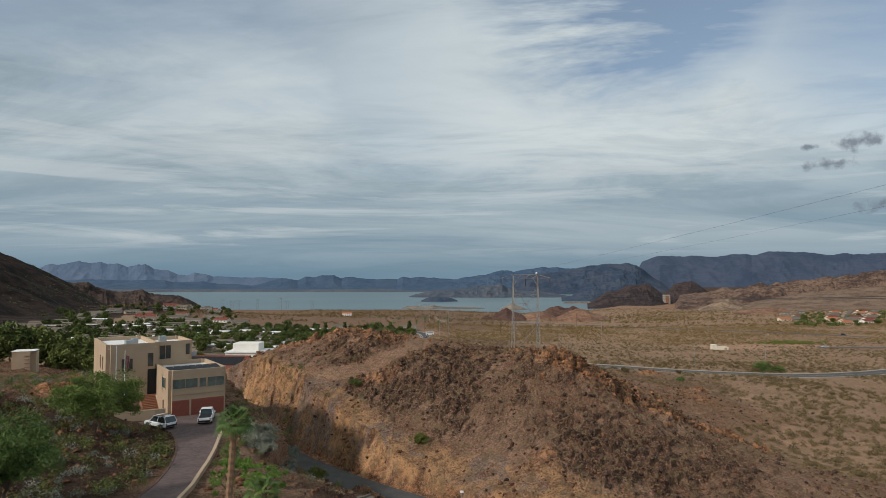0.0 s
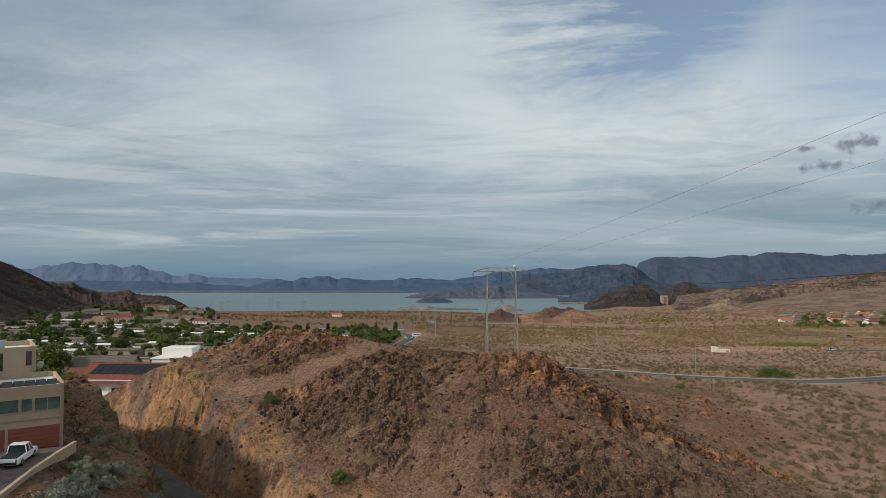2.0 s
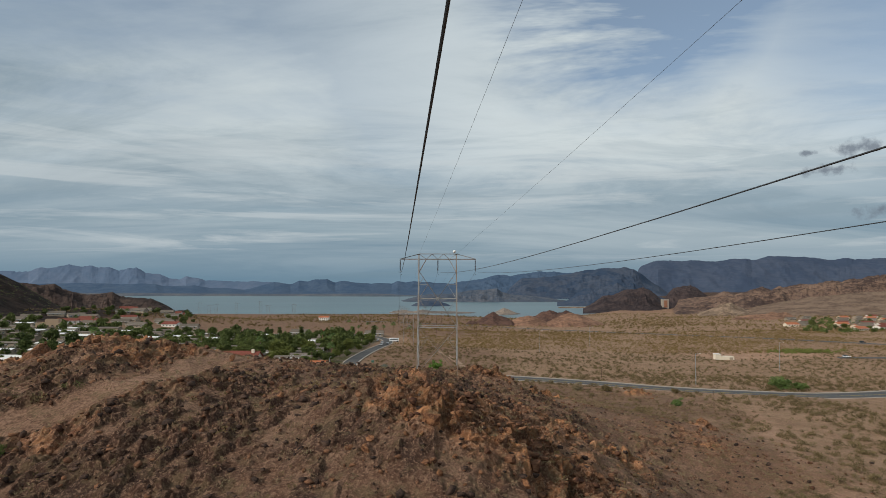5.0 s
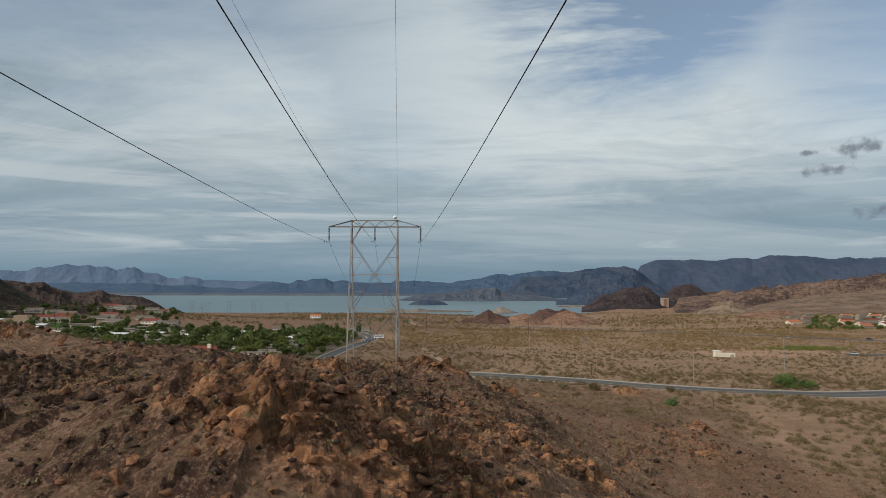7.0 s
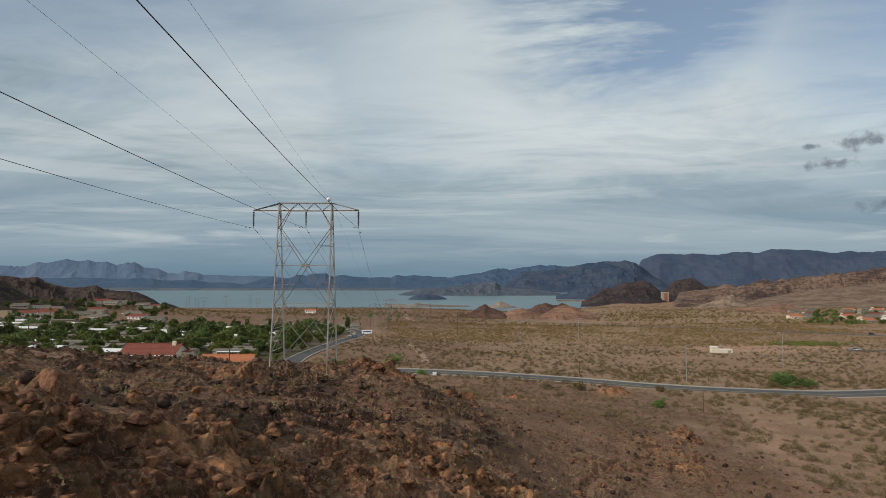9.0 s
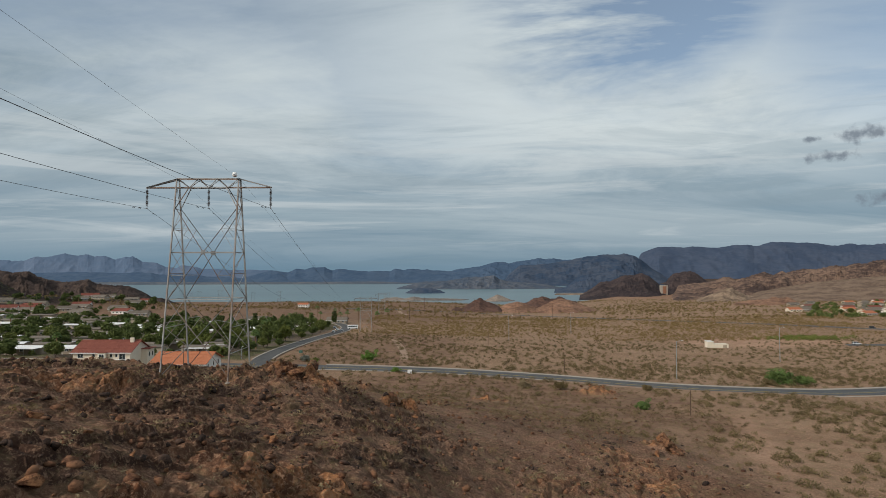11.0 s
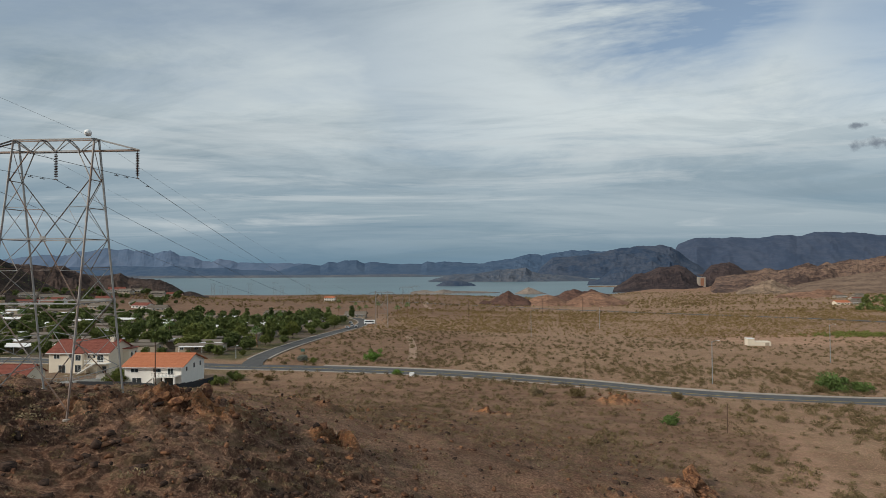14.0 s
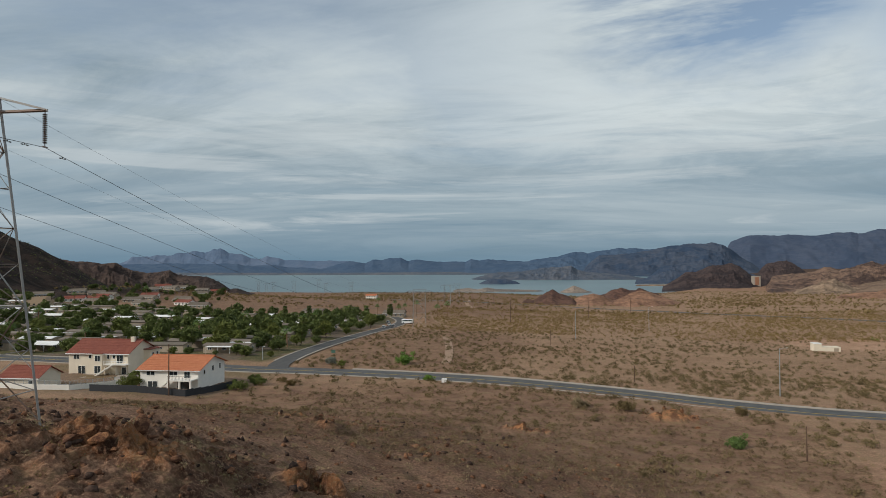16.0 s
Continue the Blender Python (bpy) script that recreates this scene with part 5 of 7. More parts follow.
def gable_house(name, x0, x1, y0, y1, z, eave, ridge, wall, roof, label, along="x", over=0.7, group="", rz=0.0):
    """A house with a pitched tile roof; local origin at the middle of its footprint."""
    cx, cy, w, d = (x0 + x1) / 2, (y0 + y1) / 2, x1 - x0, y1 - y0
    h = thing(name, pose(cx, cy, z, 0, 0, rz), label, "house", group)
    if along == "y":
        w, d = d, w
        h.matrix_basis = pose(cx, cy, z, 0, 0, rz + 90)
    bm = boxes(((0, 0, eave / 2 - 0.75), (w, d, eave + 1.5)))
    for sx in (-1, 1):
        a = [bm.verts.new((sx * w / 2, -d / 2, eave)), bm.verts.new((sx * w / 2, d / 2, eave)), bm.verts.new((sx * w / 2, 0, ridge - 0.05))]
        b = [bm.verts.new((sx * (w / 2 - 0.3), -d / 2, eave)), bm.verts.new((sx * (w / 2 - 0.3), d / 2, eave)), bm.verts.new((sx * (w / 2 - 0.3), 0, ridge - 0.05))]
        bm.faces.new(a)
        bm.faces.new(b[::-1])
        for i in range(3):
            bm.faces.new((a[i], b[i], b[(i + 1) % 3], a[(i + 1) % 3]))
    bmesh.ops.recalc_face_normals(bm, faces=bm.faces)
    part("wall", bm, wall, h)
    slope = math.atan2(ridge - eave, d / 2)
    run = math.hypot(ridge - eave, d / 2) + over
    for s in (-1, 1):
        bm = bmesh.new()
        n_rows = 9
        prof = [(-run, -0.02)]
        for k in range(n_rows):       # stepped courses in one slab
            prof += [(-run + run * k / n_rows, 0.13), (-run + run * (k + 1) / n_rows, 0.09)]
        prof.append((0.0, -0.02))
        e0 = [bm.verts.new((-w / 2 - over, v, q)) for v, q in prof]
        e1 = [bm.verts.new((w / 2 + over, v, q)) for v, q in prof]
        for i in range(len(prof)):
            j = (i + 1) % len(prof)
            bm.faces.new((e0[i], e1[i], e1[j], e0[j]))
        bm.faces.new(e0[::-1])
        bm.faces.new(e1)
        bmesh.ops.recalc_face_normals(bm, faces=bm.faces)
        bmesh.ops.rotate(bm, verts=bm.verts, cent=(0, 0, 0), matrix=Matrix.Rotation(slope, 3, "X"))
        if s > 0:
            bmesh.ops.rotate(bm, verts=bm.verts, cent=(0, 0, 0), matrix=Matrix.Rotation(math.pi, 3, "Z"))
        bmesh.ops.translate(bm, verts=bm.verts, vec=(0, 0, ridge))
        part("roof_slope", bm, roof, h)
    bm = bmesh.new()
    tube(bm, [(-w / 2 - over, 0, ridge + 0.12), (w / 2 + over, 0, ridge + 0.12)], [0.16, 0.16], 6)
    part("ridge_cap", bm, roof, h)
    part("fascia", boxes(((0, -d / 2 - over * 0.93, eave - over * math.tan(slope) + 0.0), (w + 2 * over, 0.06, 0.24))), WHITE, h)
    return h, w, d


# white house with the dark red roof
ha, w, d = gable_house("red_roof_house", -95, -76, 134.3, 147.5, -18.5, 6.4, 9.5, CREAM, RED_TILE, "cream two-storey house with a dark red tile roof")
for x, z, ww, hh, b in ((-7.0, 5.1, 1.8, 1.3, 1), (-2.6, 5.2, 0.9, 1.0, 0), (-5.3, 1.3, 2.2, 2.3, 1), (0.6, 4.9, 1.7, 1.7, 1), (3.2, 5.2, 0.7, 1.2, 0), (5.0, 5.2, 0.8, 1.0, 0), (6.9, 4.6, 2.0, 2.3, 1), (8.2, 1.2, 1.4, 2.0, 0), (0.6, 1.6, 1.9, 2.2, 1)):
    window(ha, (x, -d / 2 - (1.22 if x == 0.6 else 0.02), z), 0.0, ww, hh, WHITE, GLASS, "window", b)
part("bay", boxes(((0.6, -d / 2 - 0.6, 3.0), (2.9, 1.2, 6.3)), bevel=0.15), CREAM, ha)
part("bay_roof", boxes(((0.6, -d / 2 - 0.6, 6.3), (3.3, 1.6, 0.25)), bevel=0.05), RED_TILE, ha)
part("balcony_floor", boxes(((6.6, -d / 2 - 1.0, 3.2), (7.2, 2.2, 0.22))), WHITE_ST, ha)
for k in range(15):
    part("baluster", boxes(((3.1 + 0.5 * k, -d / 2 - 2.05, 3.75), (0.06, 0.06, 0.95))), WHITE, ha)
part("balcony_rail", boxes(((6.6, -d / 2 - 2.05, 4.25), (7.2, 0.09, 0.09))), WHITE, ha)
for k in range(12):
    part("step", boxes(((6.2 - 0.42 * k, -d / 2 - 2.9, 3.1 - 0.26 * k), (0.46, 1.2, 0.3))), WHITE_ST, ha)
part("side_wing", boxes(((w / 2 + 1.0, 3.6, 3.0), (2.4, 5.0, 6.8))), CREAM, ha)
part("side_wing_roof", boxes(((w / 2 + 1.1, 3.6, 6.5), (3.4, 5.8, 0.22)), bevel=0.05), RED_TILE, ha)
window(ha, (w / 2 + 2.22, 2.4, 4.6), math.pi / 2, 1.0, 1.6, WHITE, GLASS)
window(ha, (w / 2 + 2.22, 4.6, 4.6), math.pi / 2, 1.0, 1.6, WHITE, GLASS)
part("lower_shade_wall", boxes(((6.8, -d / 2 - 0.9, 1.2), (0.3, 1.8, 2.6)), ((3.2, -d / 2 - 0.9, 1.2), (0.3, 1.8, 2.6))), CREAM, ha)
bm = boxes(((7.5, -1.0, 9.5), (1.2, 0.9, 2.0)))
part("chimney", bm, CREAM, ha)

# white house with the orange roof
hb, w, d = gable_house("orange_roof_house", -61, -44.8, 117, 131.5, -18.6, 5.2, 7.7, WHITE_ST, ORANGE_TILE, "white house with an orange tile roof and a covered back terrace", over=0.9)
for x, z, ww, hh in ((-5.2, 4.0, 2.2, 1.0), (1.2, 4.0, 2.2, 1.0), (-4.6, 1.2, 2.6, 1.5), (5.0, 3.6, 1.6, 2.0)):
    window(hb, (x, -d / 2 - 0.02, z), 0.0, ww, hh, WHITE, GLASS, "window", 1)
for y, z, ww, hh in ((-4.2, 4.0, 0.9, 1.2), (0.4, 4.3, 1.0, 1.4), (4.4, 4.3, 0.9, 1.4)):
    window(hb, (w / 2 + 0.02, y, z), math.pi / 2, ww, hh, WHITE, GLASS, "window")
part("terrace_floor", boxes(((4.6, -d / 2 - 1.7, 2.75), (6.6, 3.4, 0.30))), WHITE_ST, hb)
for x in (1.6, 4.6, 7.6):
    part("terrace_column", boxes(((x, -d / 2 - 3.1, 1.1), (0.45, 0.45, 3.2)), bevel=0.04), WHITE_ST, hb)
for k in range(18):
    part("baluster", boxes(((1.4 + 0.38 * k, -d / 2 - 3.3, 3.35), (0.04, 0.04, 0.95))), BLACK, hb)
part("terrace_rail", boxes(((4.6, -d / 2 - 3.3, 3.85), (6.6, 0.07, 0.07))), BLACK, hb)
part("lower_door", boxes(((4.0, -d / 2 - 0.03, 1.0), (3.4, 0.06, 2.2))), GLASS, hb)
for k in range(10):
    part("step", boxes(((0.9 - 0.34 * k, -d / 2 - 1.0, 2.55 - 0.26 * k), (0.38, 1.1, 0.3))), WHITE_ST, hb)
part("garden_wall", boxes(((-2.6, -d / 2 - 1.8, 0.15), (7.0, 0.25, 0.9))), WHITE_ST, hb)

# small red-roofed garage house beside the yard
hc, w, d = gable_house("red_roof_cottage", -94, -83.5, 108.5, 116.5, -17.6, 3.0, 5.2, CREAM, RED_TILE, "small cream house with a dark red tile roof", over=0.6)
window(hc, (3.2, -d / 2 - 0.02, 1.6), 0.0, 1.2, 1.2, WHITE, GLASS)

# walls, fences and yards
YARD = plain("swept_yard_gravel", (0.34, 0.25, 0.18), 0.95, 0, 0.12, 0.5, 0.01)
yard = thing("concrete_patio", pose(-80, 127.5, -18.35), "pale concrete patio behind the cream house", "patio")
part("slab", boxes(((0, 0, -0.3), (26, 12, 0.7)), bevel=0.02), CONCRETE, yard)
yard = thing("gravel_yard", pose(-53, 112, -18.5), "bare gravel yard behind the white house", "yard")
part("bed", boxes(((0, 0, -0.35), (21, 10.5, 0.7)), bevel=0.02), YARD, yard)


def run_fence(name, pts, h, mat, label, post_mat, gap=2.4, thick=0.06, base_mat=None, base_h=0.0, rail=True):
    """Posts and panels along a broken line that follows the ground."""
    f = thing(name, pose(*pts[0], 0), label, "fence")
    px, py = pts[0]
    ln = []
    for (xa, ya), (xb, yb) in zip(pts, pts[1:]):
        n = max(1, int(math.hypot(xb - xa, yb - ya) / gap))
        ln += [(xa + (xb - xa) * k / n, ya + (yb - ya) * k / n) for k in range(n)]
    ln.append(pts[-1])
    zs = [ground_z(*p) for p in ln]
    for k, (p, z) in enumerate(zip(ln, zs)):
        part("post", boxes(((p[0] - px, p[1] - py, z + (h + base_h) / 2 - 0.2), (0.09, 0.09, h + base_h + 0.45))), post_mat, f)
        if k + 1 < len(ln):
            q, zq = ln[k + 1], zs[k + 1]
            a = math.atan2(q[1] - p[1], q[0] - p[0])
            L = math.hypot(q[0] - p[0], q[1] - p[1])
            c = ((p[0] + q[0]) / 2 - px, (p[1] + q[1]) / 2 - py)
            zm = (z + zq) / 2
            if base_h:
                bm = bmesh.new()
                box(bm, (0, 0, 0), (L, 0.22, base_h + 0.9))
                bmesh.ops.rotate(bm, verts=bm.verts, cent=(0, 0, 0), matrix=Matrix.Rotation(a, 3, "Z"))
                bmesh.ops.translate(bm, verts=bm.verts, vec=(*c, zm + base_h / 2 - 0.45))
                part("wall_panel", bm, base_mat, f)
            bm = bmesh.new()
            if rail:
                box(bm, (0, 0, h / 2), (L, 0.05, 0.06))
                box(bm, (0, 0, -h / 2 + 0.1), (L, 0.05, 0.06))
                for j in range(int(L / 0.3)):
                    box(bm, (-L / 2 + 0.3 * j, 0, 0), (0.03, 0.03, h))
            else:
                box(bm, (0, 0, 0), (L - 0.05, thick, h))
            bmesh.ops.rotate(bm, verts=bm.verts, cent=(0, 0, 0), matrix=Matrix.Rotation(a, 3, "Z"))
            bmesh.ops.translate(bm, verts=bm.verts, vec=(*c, zm + base_h + h / 2))
            part("fence_panel", bm, mat, f)
    return f


run_fence("yard_fence", [(-68.5, 107.5), (-42.5, 106.5), (-40.0, 117), (-38.5, 126)], 1.7, FENCE, "dark screened fence round the gravel yard", FENCE, rail=False)
run_fence("patio_fence", [(-108, 106.5), (-83, 106), (-74, 107.5), (-66, 118), (-63.5, 124)], 1.0, GREY_POLE, "white wall topped with a thin metal railing", GREY_POLE, base_mat=WHITE_ST, base_h=1.3)

# ---- mobile homes and houses of the town ----
def mobile_home(length, width, roof_mat, carport):
    h = thing("mobile_home", pose(0, 0, 0), "long low mobile home with a pale shallow roof", "mobile home", "mobile homes of the park")
    part("wall", boxes(((0, 0, 1.3), (length, width, 3.2)), bevel=0.03), TRAILER, h)
    bm = bmesh.new()
    for s in (-1, 1):
        b2 = bmesh.new()
        v = [b2.verts.new(p) for p in ((-length / 2 - 0.4, 0, 3.55), (length / 2 + 0.4, 0, 3.55), (length / 2 + 0.4, s * (width / 2 + 0.4), 2.92), (-length / 2 - 0.4, s * (width / 2 + 0.4), 2.92))]
        w = [b2.verts.new(p.co - Vector((0, 0, 0.16))) for p in v]
        b2.faces.new(v if s < 0 else v[::-1])
        b2.faces.new(w[::-1] if s < 0 else w)
        for i in range(4):
            b2.faces.new((v[i], w[i], w[(i + 1) % 4], v[(i + 1) % 4]))
        bmesh.ops.recalc_face_normals(b2, faces=b2.faces)
        part("roof_slope", b2, roof_mat, h)
    bm.free()
    for k in range(3):
        window(h, (-length * 0.36 + length * 0.32 * k, -width / 2 - 0.02, 1.75), 0.0, 1.5, 1.0, WHITE, GLASS, "window", 1)
    window(h, (length / 2 + 0.02, 0.4, 1.75), math.pi / 2, 1.5, 1.0, WHITE, GLASS, "window", 1)
    if carport:
        part("carport_roof", boxes(((0.5, -width / 2 - 1.9, 2.75), (length * 0.8, 3.2, 0.12))), WHITE_ROOF, h, "white carport roof")
        for k in range(4):
            part("carport_post", boxes(((0.5 - length * 0.38 + length * 0.253 * k, -width / 2 - 3.3, 1.2), (0.09, 0.09, 3.0))), WHITE, h)
    return h


rnd = random.Random(5)
homes = [mobile_home(16, 6.5, WHITE_ROOF, True), mobile_home(18, 7, BROWN_ROOF, True), mobile_home(15, 6, WHITE_ROOF, False), mobile_home(17, 7, BROWN_ROOF, False)]
used = set()
TOWN = []
rows = [(194, -60, -330), (212, -62, -330), (230, -62, -335), (249, -62, -340), (268, -62, -350), (288, -60, -350), (309, -60, -355), (331, -58, -360), (354, -58, -370), (380, -58, -375), (408, -58, -380)]
for y, xa, xb in rows:
    x = xa - rnd.uniform(0, 8)
    while x > xb:
        if rnd.random() < 0.88:
            TOWN.append((x - 9, y + rnd.uniform(-1.5, 1.5), rnd.uniform(-3, 3) + (180 if rnd.random() < 0.2 else 0)))
        x -= rnd.uniform(20.5, 26)
for i, (x, y, rz) in enumerate(TOWN):
    k = rnd.choice((1, 3, 3, 1, 0, 3) if x > -150 else (1, 3, 2, 3, 0, 3))
    m = pose(x, y, ground_z(x, y), 0, 0, rz)
    if k in used:
        copy_thing(homes[k], m)
    else:
        homes[k].matrix_basis = m
        used.add(k)
for k, h in enumerate(homes):
    if k not in used:
        h.matrix_basis = pose(-200 - 20 * k, 430, ground_z(-200 - 20 * k, 430))


def town_house(wall, roof, two):
    e = 5.4 if two else 3.0
    h, w, d = gable_house("town_house", -8, 8, -5.5, 5.5, 0, e, e + 2.1, wall, roof, ("two-storey" if two else "single-storey") + " stucco town house with a pitched tile roof", over=0.6, group="houses of the town")
    for k in range(4):
        window(h, (-5.6 + 3.7 * k, -d / 2 - 0.02, e - 1.3), 0.0, 1.5, 1.2, WHITE, GLASS, "window", 1)
        if two:
            window(h, (-5.6 + 3.7 * k, -d / 2 - 0.02, 1.3), 0.0, 1.5, 1.4, WHITE, GLASS, "window", 1)
    for y in (-2.5, 2.5):
        window(h, (w / 2 + 0.02, y, e - 1.3), math.pi / 2, 1.3, 1.2, WHITE, GLASS, "window", 1)
    return h


kinds = [town_house(CREAM, ORANGE_TILE, False), town_house(STUCCO, RED_TILE, True), town_house(WHITE_ST, ORANGE_TILE, True), town_house(TRAILER, BROWN_ROOF, False), town_house(WHITE_ST, RED_TILE, False)]
SITES = [(-380, 440, 10), (-350, 470, 25), (-320, 455, -8), (-405, 500, 30), (-360, 520, 5), (-318, 505, 12), (-285, 470, 0), (-270, 510, -10), (-240, 480, 8), (-395, 560, 40), (-345, 575, 15), (-300, 560, 0), (-255, 555, 12),
         (-210, 520, 0), (-170, 470, 5), (-130, 460, -5), (-100, 455, 8), (-180, 560, 10), (-140, 530, 0), (-100, 510, 90), (-70, 500, 0), (-385, 640, 30), (-330, 650, 20), (-280, 630, 0), (-230, 620, 10), (-185, 640, 0), (-140, 610, 12),
         (-95, 590, 0), (-420, 720, 30), (-370, 730, 10), (-320, 720, 20), (-270, 700, 0), (-215, 700, 10), (-160, 690, 0), (-440, 800, 20), (-390, 820, 0), (-335, 800, 10), (-280, 790, 0), (-60, 445, 0), (-50, 520, 10), (-400, 900, 0), (-340, 890, 10)]
for i in range(60):
    SITES.append((-100 - 320 * rnd.random(), 470 + 430 * rnd.random() ** 1.2, rnd.uniform(-15, 30)))
SITES = [s for i, s in enumerate(SITES) if s[1] < 462 + 2.3 * max(0, -s[0] - 225) and all(math.hypot(s[0] - q[0], s[1] - q[1]) > 20 for q in SITES[:i])]
EAST = [(-13 + (0.545 + 0.034 * i + 0.007 * (i * 7 % 5)) * d, -159 + d + 9 * (i * 5 % 7), (0, 12, 5, 20)[i % 4]) for d in (740, 790, 840, 885, 945, 1015, 1100) for i in range(9) if (i * 3 + d // 5) % 7 and (d > 800 or i > 2)]
placed = set()
for i, (x, y, rz) in enumerate(SITES + EAST):
    k = (3, 0, 3, 1, 3, 4, 3, 1)[(i * 5 + i // 3) % 8] if i < len(SITES) else (3, 3, 0, 3, 4, 3)[i % 6]
    m = pose(x, y, ground_z(x, y), 0, 0, rz)
    if k in placed:
        copy_thing(kinds[k], m)
    else:
        kinds[k].matrix_basis = m
        placed.add(k)
for k, (x, y, rz) in enumerate(((-106, 2, 8), (-119, 24, -5), (-104, 34, 10), (-142, 66, 0), (-160, 92, 12))):
    m = pose(x, y, ground_z(x, y) - 0.2, 0, 0, rz)
    kk = (4, 3, 3, 1, 3)[k]
    if kk in placed:
        copy_thing(kinds[kk], m)
    else:
        kinds[kk].matrix_basis = m
        placed.add(kk)
for k in range(5):
    if k not in placed:
        kinds[k].matrix_basis = pose(-150 - 22 * k, 920, ground_z(-150 - 22 * k, 920))
adobe = thing("adobe_villa", pose(-314, 384, ground_z(-314, 384), 0, 0, 15), "tan adobe villa at the foot of the mountain", "house")
part("wall", rounded_block(-9, 9, -5, 5, -1, 6.5, 0.6), STUCCO, adobe)
part("upper_wall", rounded_block(-3, 7, -3, 5, 6.0, 9.0, 0.5), STUCCO, adobe)
for k in range(5):
    window(adobe, (-7 + 3.4 * k, -5.02, 3.6), 0.0, 1.5, 1.6, STUCCO, GLASS, "window")

# pump house on the flat
pump = thing("pump_house", pose(183, 286, ground_z(183, 286), 0, 0, -4), "small cream walled pump house on bare ground", "building")
part("wall", boxes(((0, 0, 0.9), (11.5, 5.0, 2.4)), bevel=0.05), CREAM, pump)
part("tall_end", boxes(((-4.1, 0, 1.6), (3.4, 4.9, 3.8)), bevel=0.05), CREAM, pump)
part("roof", boxes(((-4.1, 0, 3.56), (3.7, 5.2, 0.16))), WHITE_ROOF, pump)
part("gate", boxes(((3.8, -2.52, 0.8), (2.0, 0.08, 1.6))), TRAILER, pump)
lookout = thing("brick_lookout", pose(642, 1700, -56.0), "square tan lookout building on a far ridge", "building")
part("wall", boxes(((0, 0, 11), (18, 16, 28)), bevel=0.3), CONCRETE, lookout)
part("wall_band", boxes(((0, -8.2, 12), (9, 0.6, 20))), TERRACOTTA, lookout, "rust-red panel in the front wall")
# tiled roof beside the lane at the foot of the court
lodge, w, d = gable_house("lane_house", -44, -31, -117, -108, -8.2, 3.0, 5.0, WHITE_ST, BROWN_ROOF, "low white house with a brown tile roof beside the lane", along="y", over=0.5, rz=-35)


# houses in the hollow beyond the lane
def balcony_house(x, y, rz):
    h, w, d = gable_house("balcony_house", x - 9, x + 9, y - 6, y + 6, -6.3, 7.4, 10.0, WHITE_ST, RED_TILE, "white two-storey house with red roof, solar panels and balcony", over=0.5, rz=rz)
    slope = math.atan2(2.6, 6.0)
    for k in range(8):
        bm = boxes(((-6.3 + 1.95 * k, -2.9, 0.0), (1.85, 4.3, 0.06)))
        bmesh.ops.rotate(bm, verts=bm.verts, cent=(0, 0, 0), matrix=Matrix.Rotation(slope, 3, "X"))
        bmesh.ops.translate(bm, verts=bm.verts, vec=(0, 0.15, 10.24))
        part("solar_panel", bm, SOLAR, h, "black rooftop solar panel")
    part("balcony", boxes(((0, -7.6, 3.1), (19, 3.2, 0.25)), bevel=0.02), WHITE, h, "long white balcony floor")
    part("balcony_roof", boxes(((0, -6.9, 6.6), (19, 1.8, 0.18)), bevel=0.02), RED_TILE, h, "red porch roof")
    part("handrail", boxes(((0, -9.1, 4.15), (19, 0.08, 0.08)), ((0, -9.1, 3.7), (19, 0.05, 0.05))), WHITE, h, "white handrail")
    for k in range(7):
        part("post", boxes(((-9.3 + 3.1 * k, -9.1, 2.6), (0.2, 0.2, 7.2)), bevel=0.02), WHITE, h, "white balcony post")
    part("pergola", boxes(((-11.3, -8, 4.6), (3.5, 0.2, 0.25)), ((-11.3, -5.5, 4.6), (3.5, 0.2, 0.25)), ((-12.9, -8, 2.2), (0.22, 0.22, 5)), ((-12.9, -5.5, 2.2), (0.22, 0.22, 5)), ((-9.8, -8, 2.2), (0.22, 0.22, 5))), WHITE, h, "white timber pergola")
    for k in range(5):
        for z in (1.5, 4.7):
            window(h, (-8.5 + 4.2 * k, -6.02, z), 0.0, 1.8, 1.5, WHITE, GLASS, "window", 1)


balcony_house(-87, -19, -4)
hd, w, d = gable_house("brown_roof_house", -152, -134, 25, 36, ground_z(-143, 30), 4.6, 7.4, CREAM, BROWN_ROOF, "cream house with a brown shingle roof in the hollow", over=0.8, rz=-6)
for k in range(4):
    window(hd, (-6.6 + 4.2 * k, -5.52, 2.6), 0.0, 1.8, 1.5, WHITE, GLASS, "window", 1)
he, w, d = gable_house("grey_roof_house", -160, -138, 80, 96, ground_z(-149, 88), 4.4, 9.0, STUCCO, BROWN_ROOF, "wide stucco house with a grey-brown roof among trees", over=0.8, rz=8)
part("wing", boxes(((9, -9, 1.7), (8, 7, 4.6))), STUCCO, he)
bm = boxes(((9, -9, 4.2), (9.4, 8.4, 0.3)))
tip = [bm.verts.new((9, -9, 6.6))]
top = [v for v in bm.verts if v.co.z > 4.3 and v is not tip[0]]
top.sort(key=lambda v: math.atan2(v.co.y + 9, v.co.x - 9))
for a, b in zip(top, top[1:] + top[:1]):
    bm.faces.new((a, b, tip[0]))
part("wing_roof", bm, BROWN_ROOF, he)
for k in range(4):
    window(he, (-8 + 4.0 * k, -8.02, 2.4), 0.0, 1.8, 1.5, WHITE, GLASS, "window", 1)

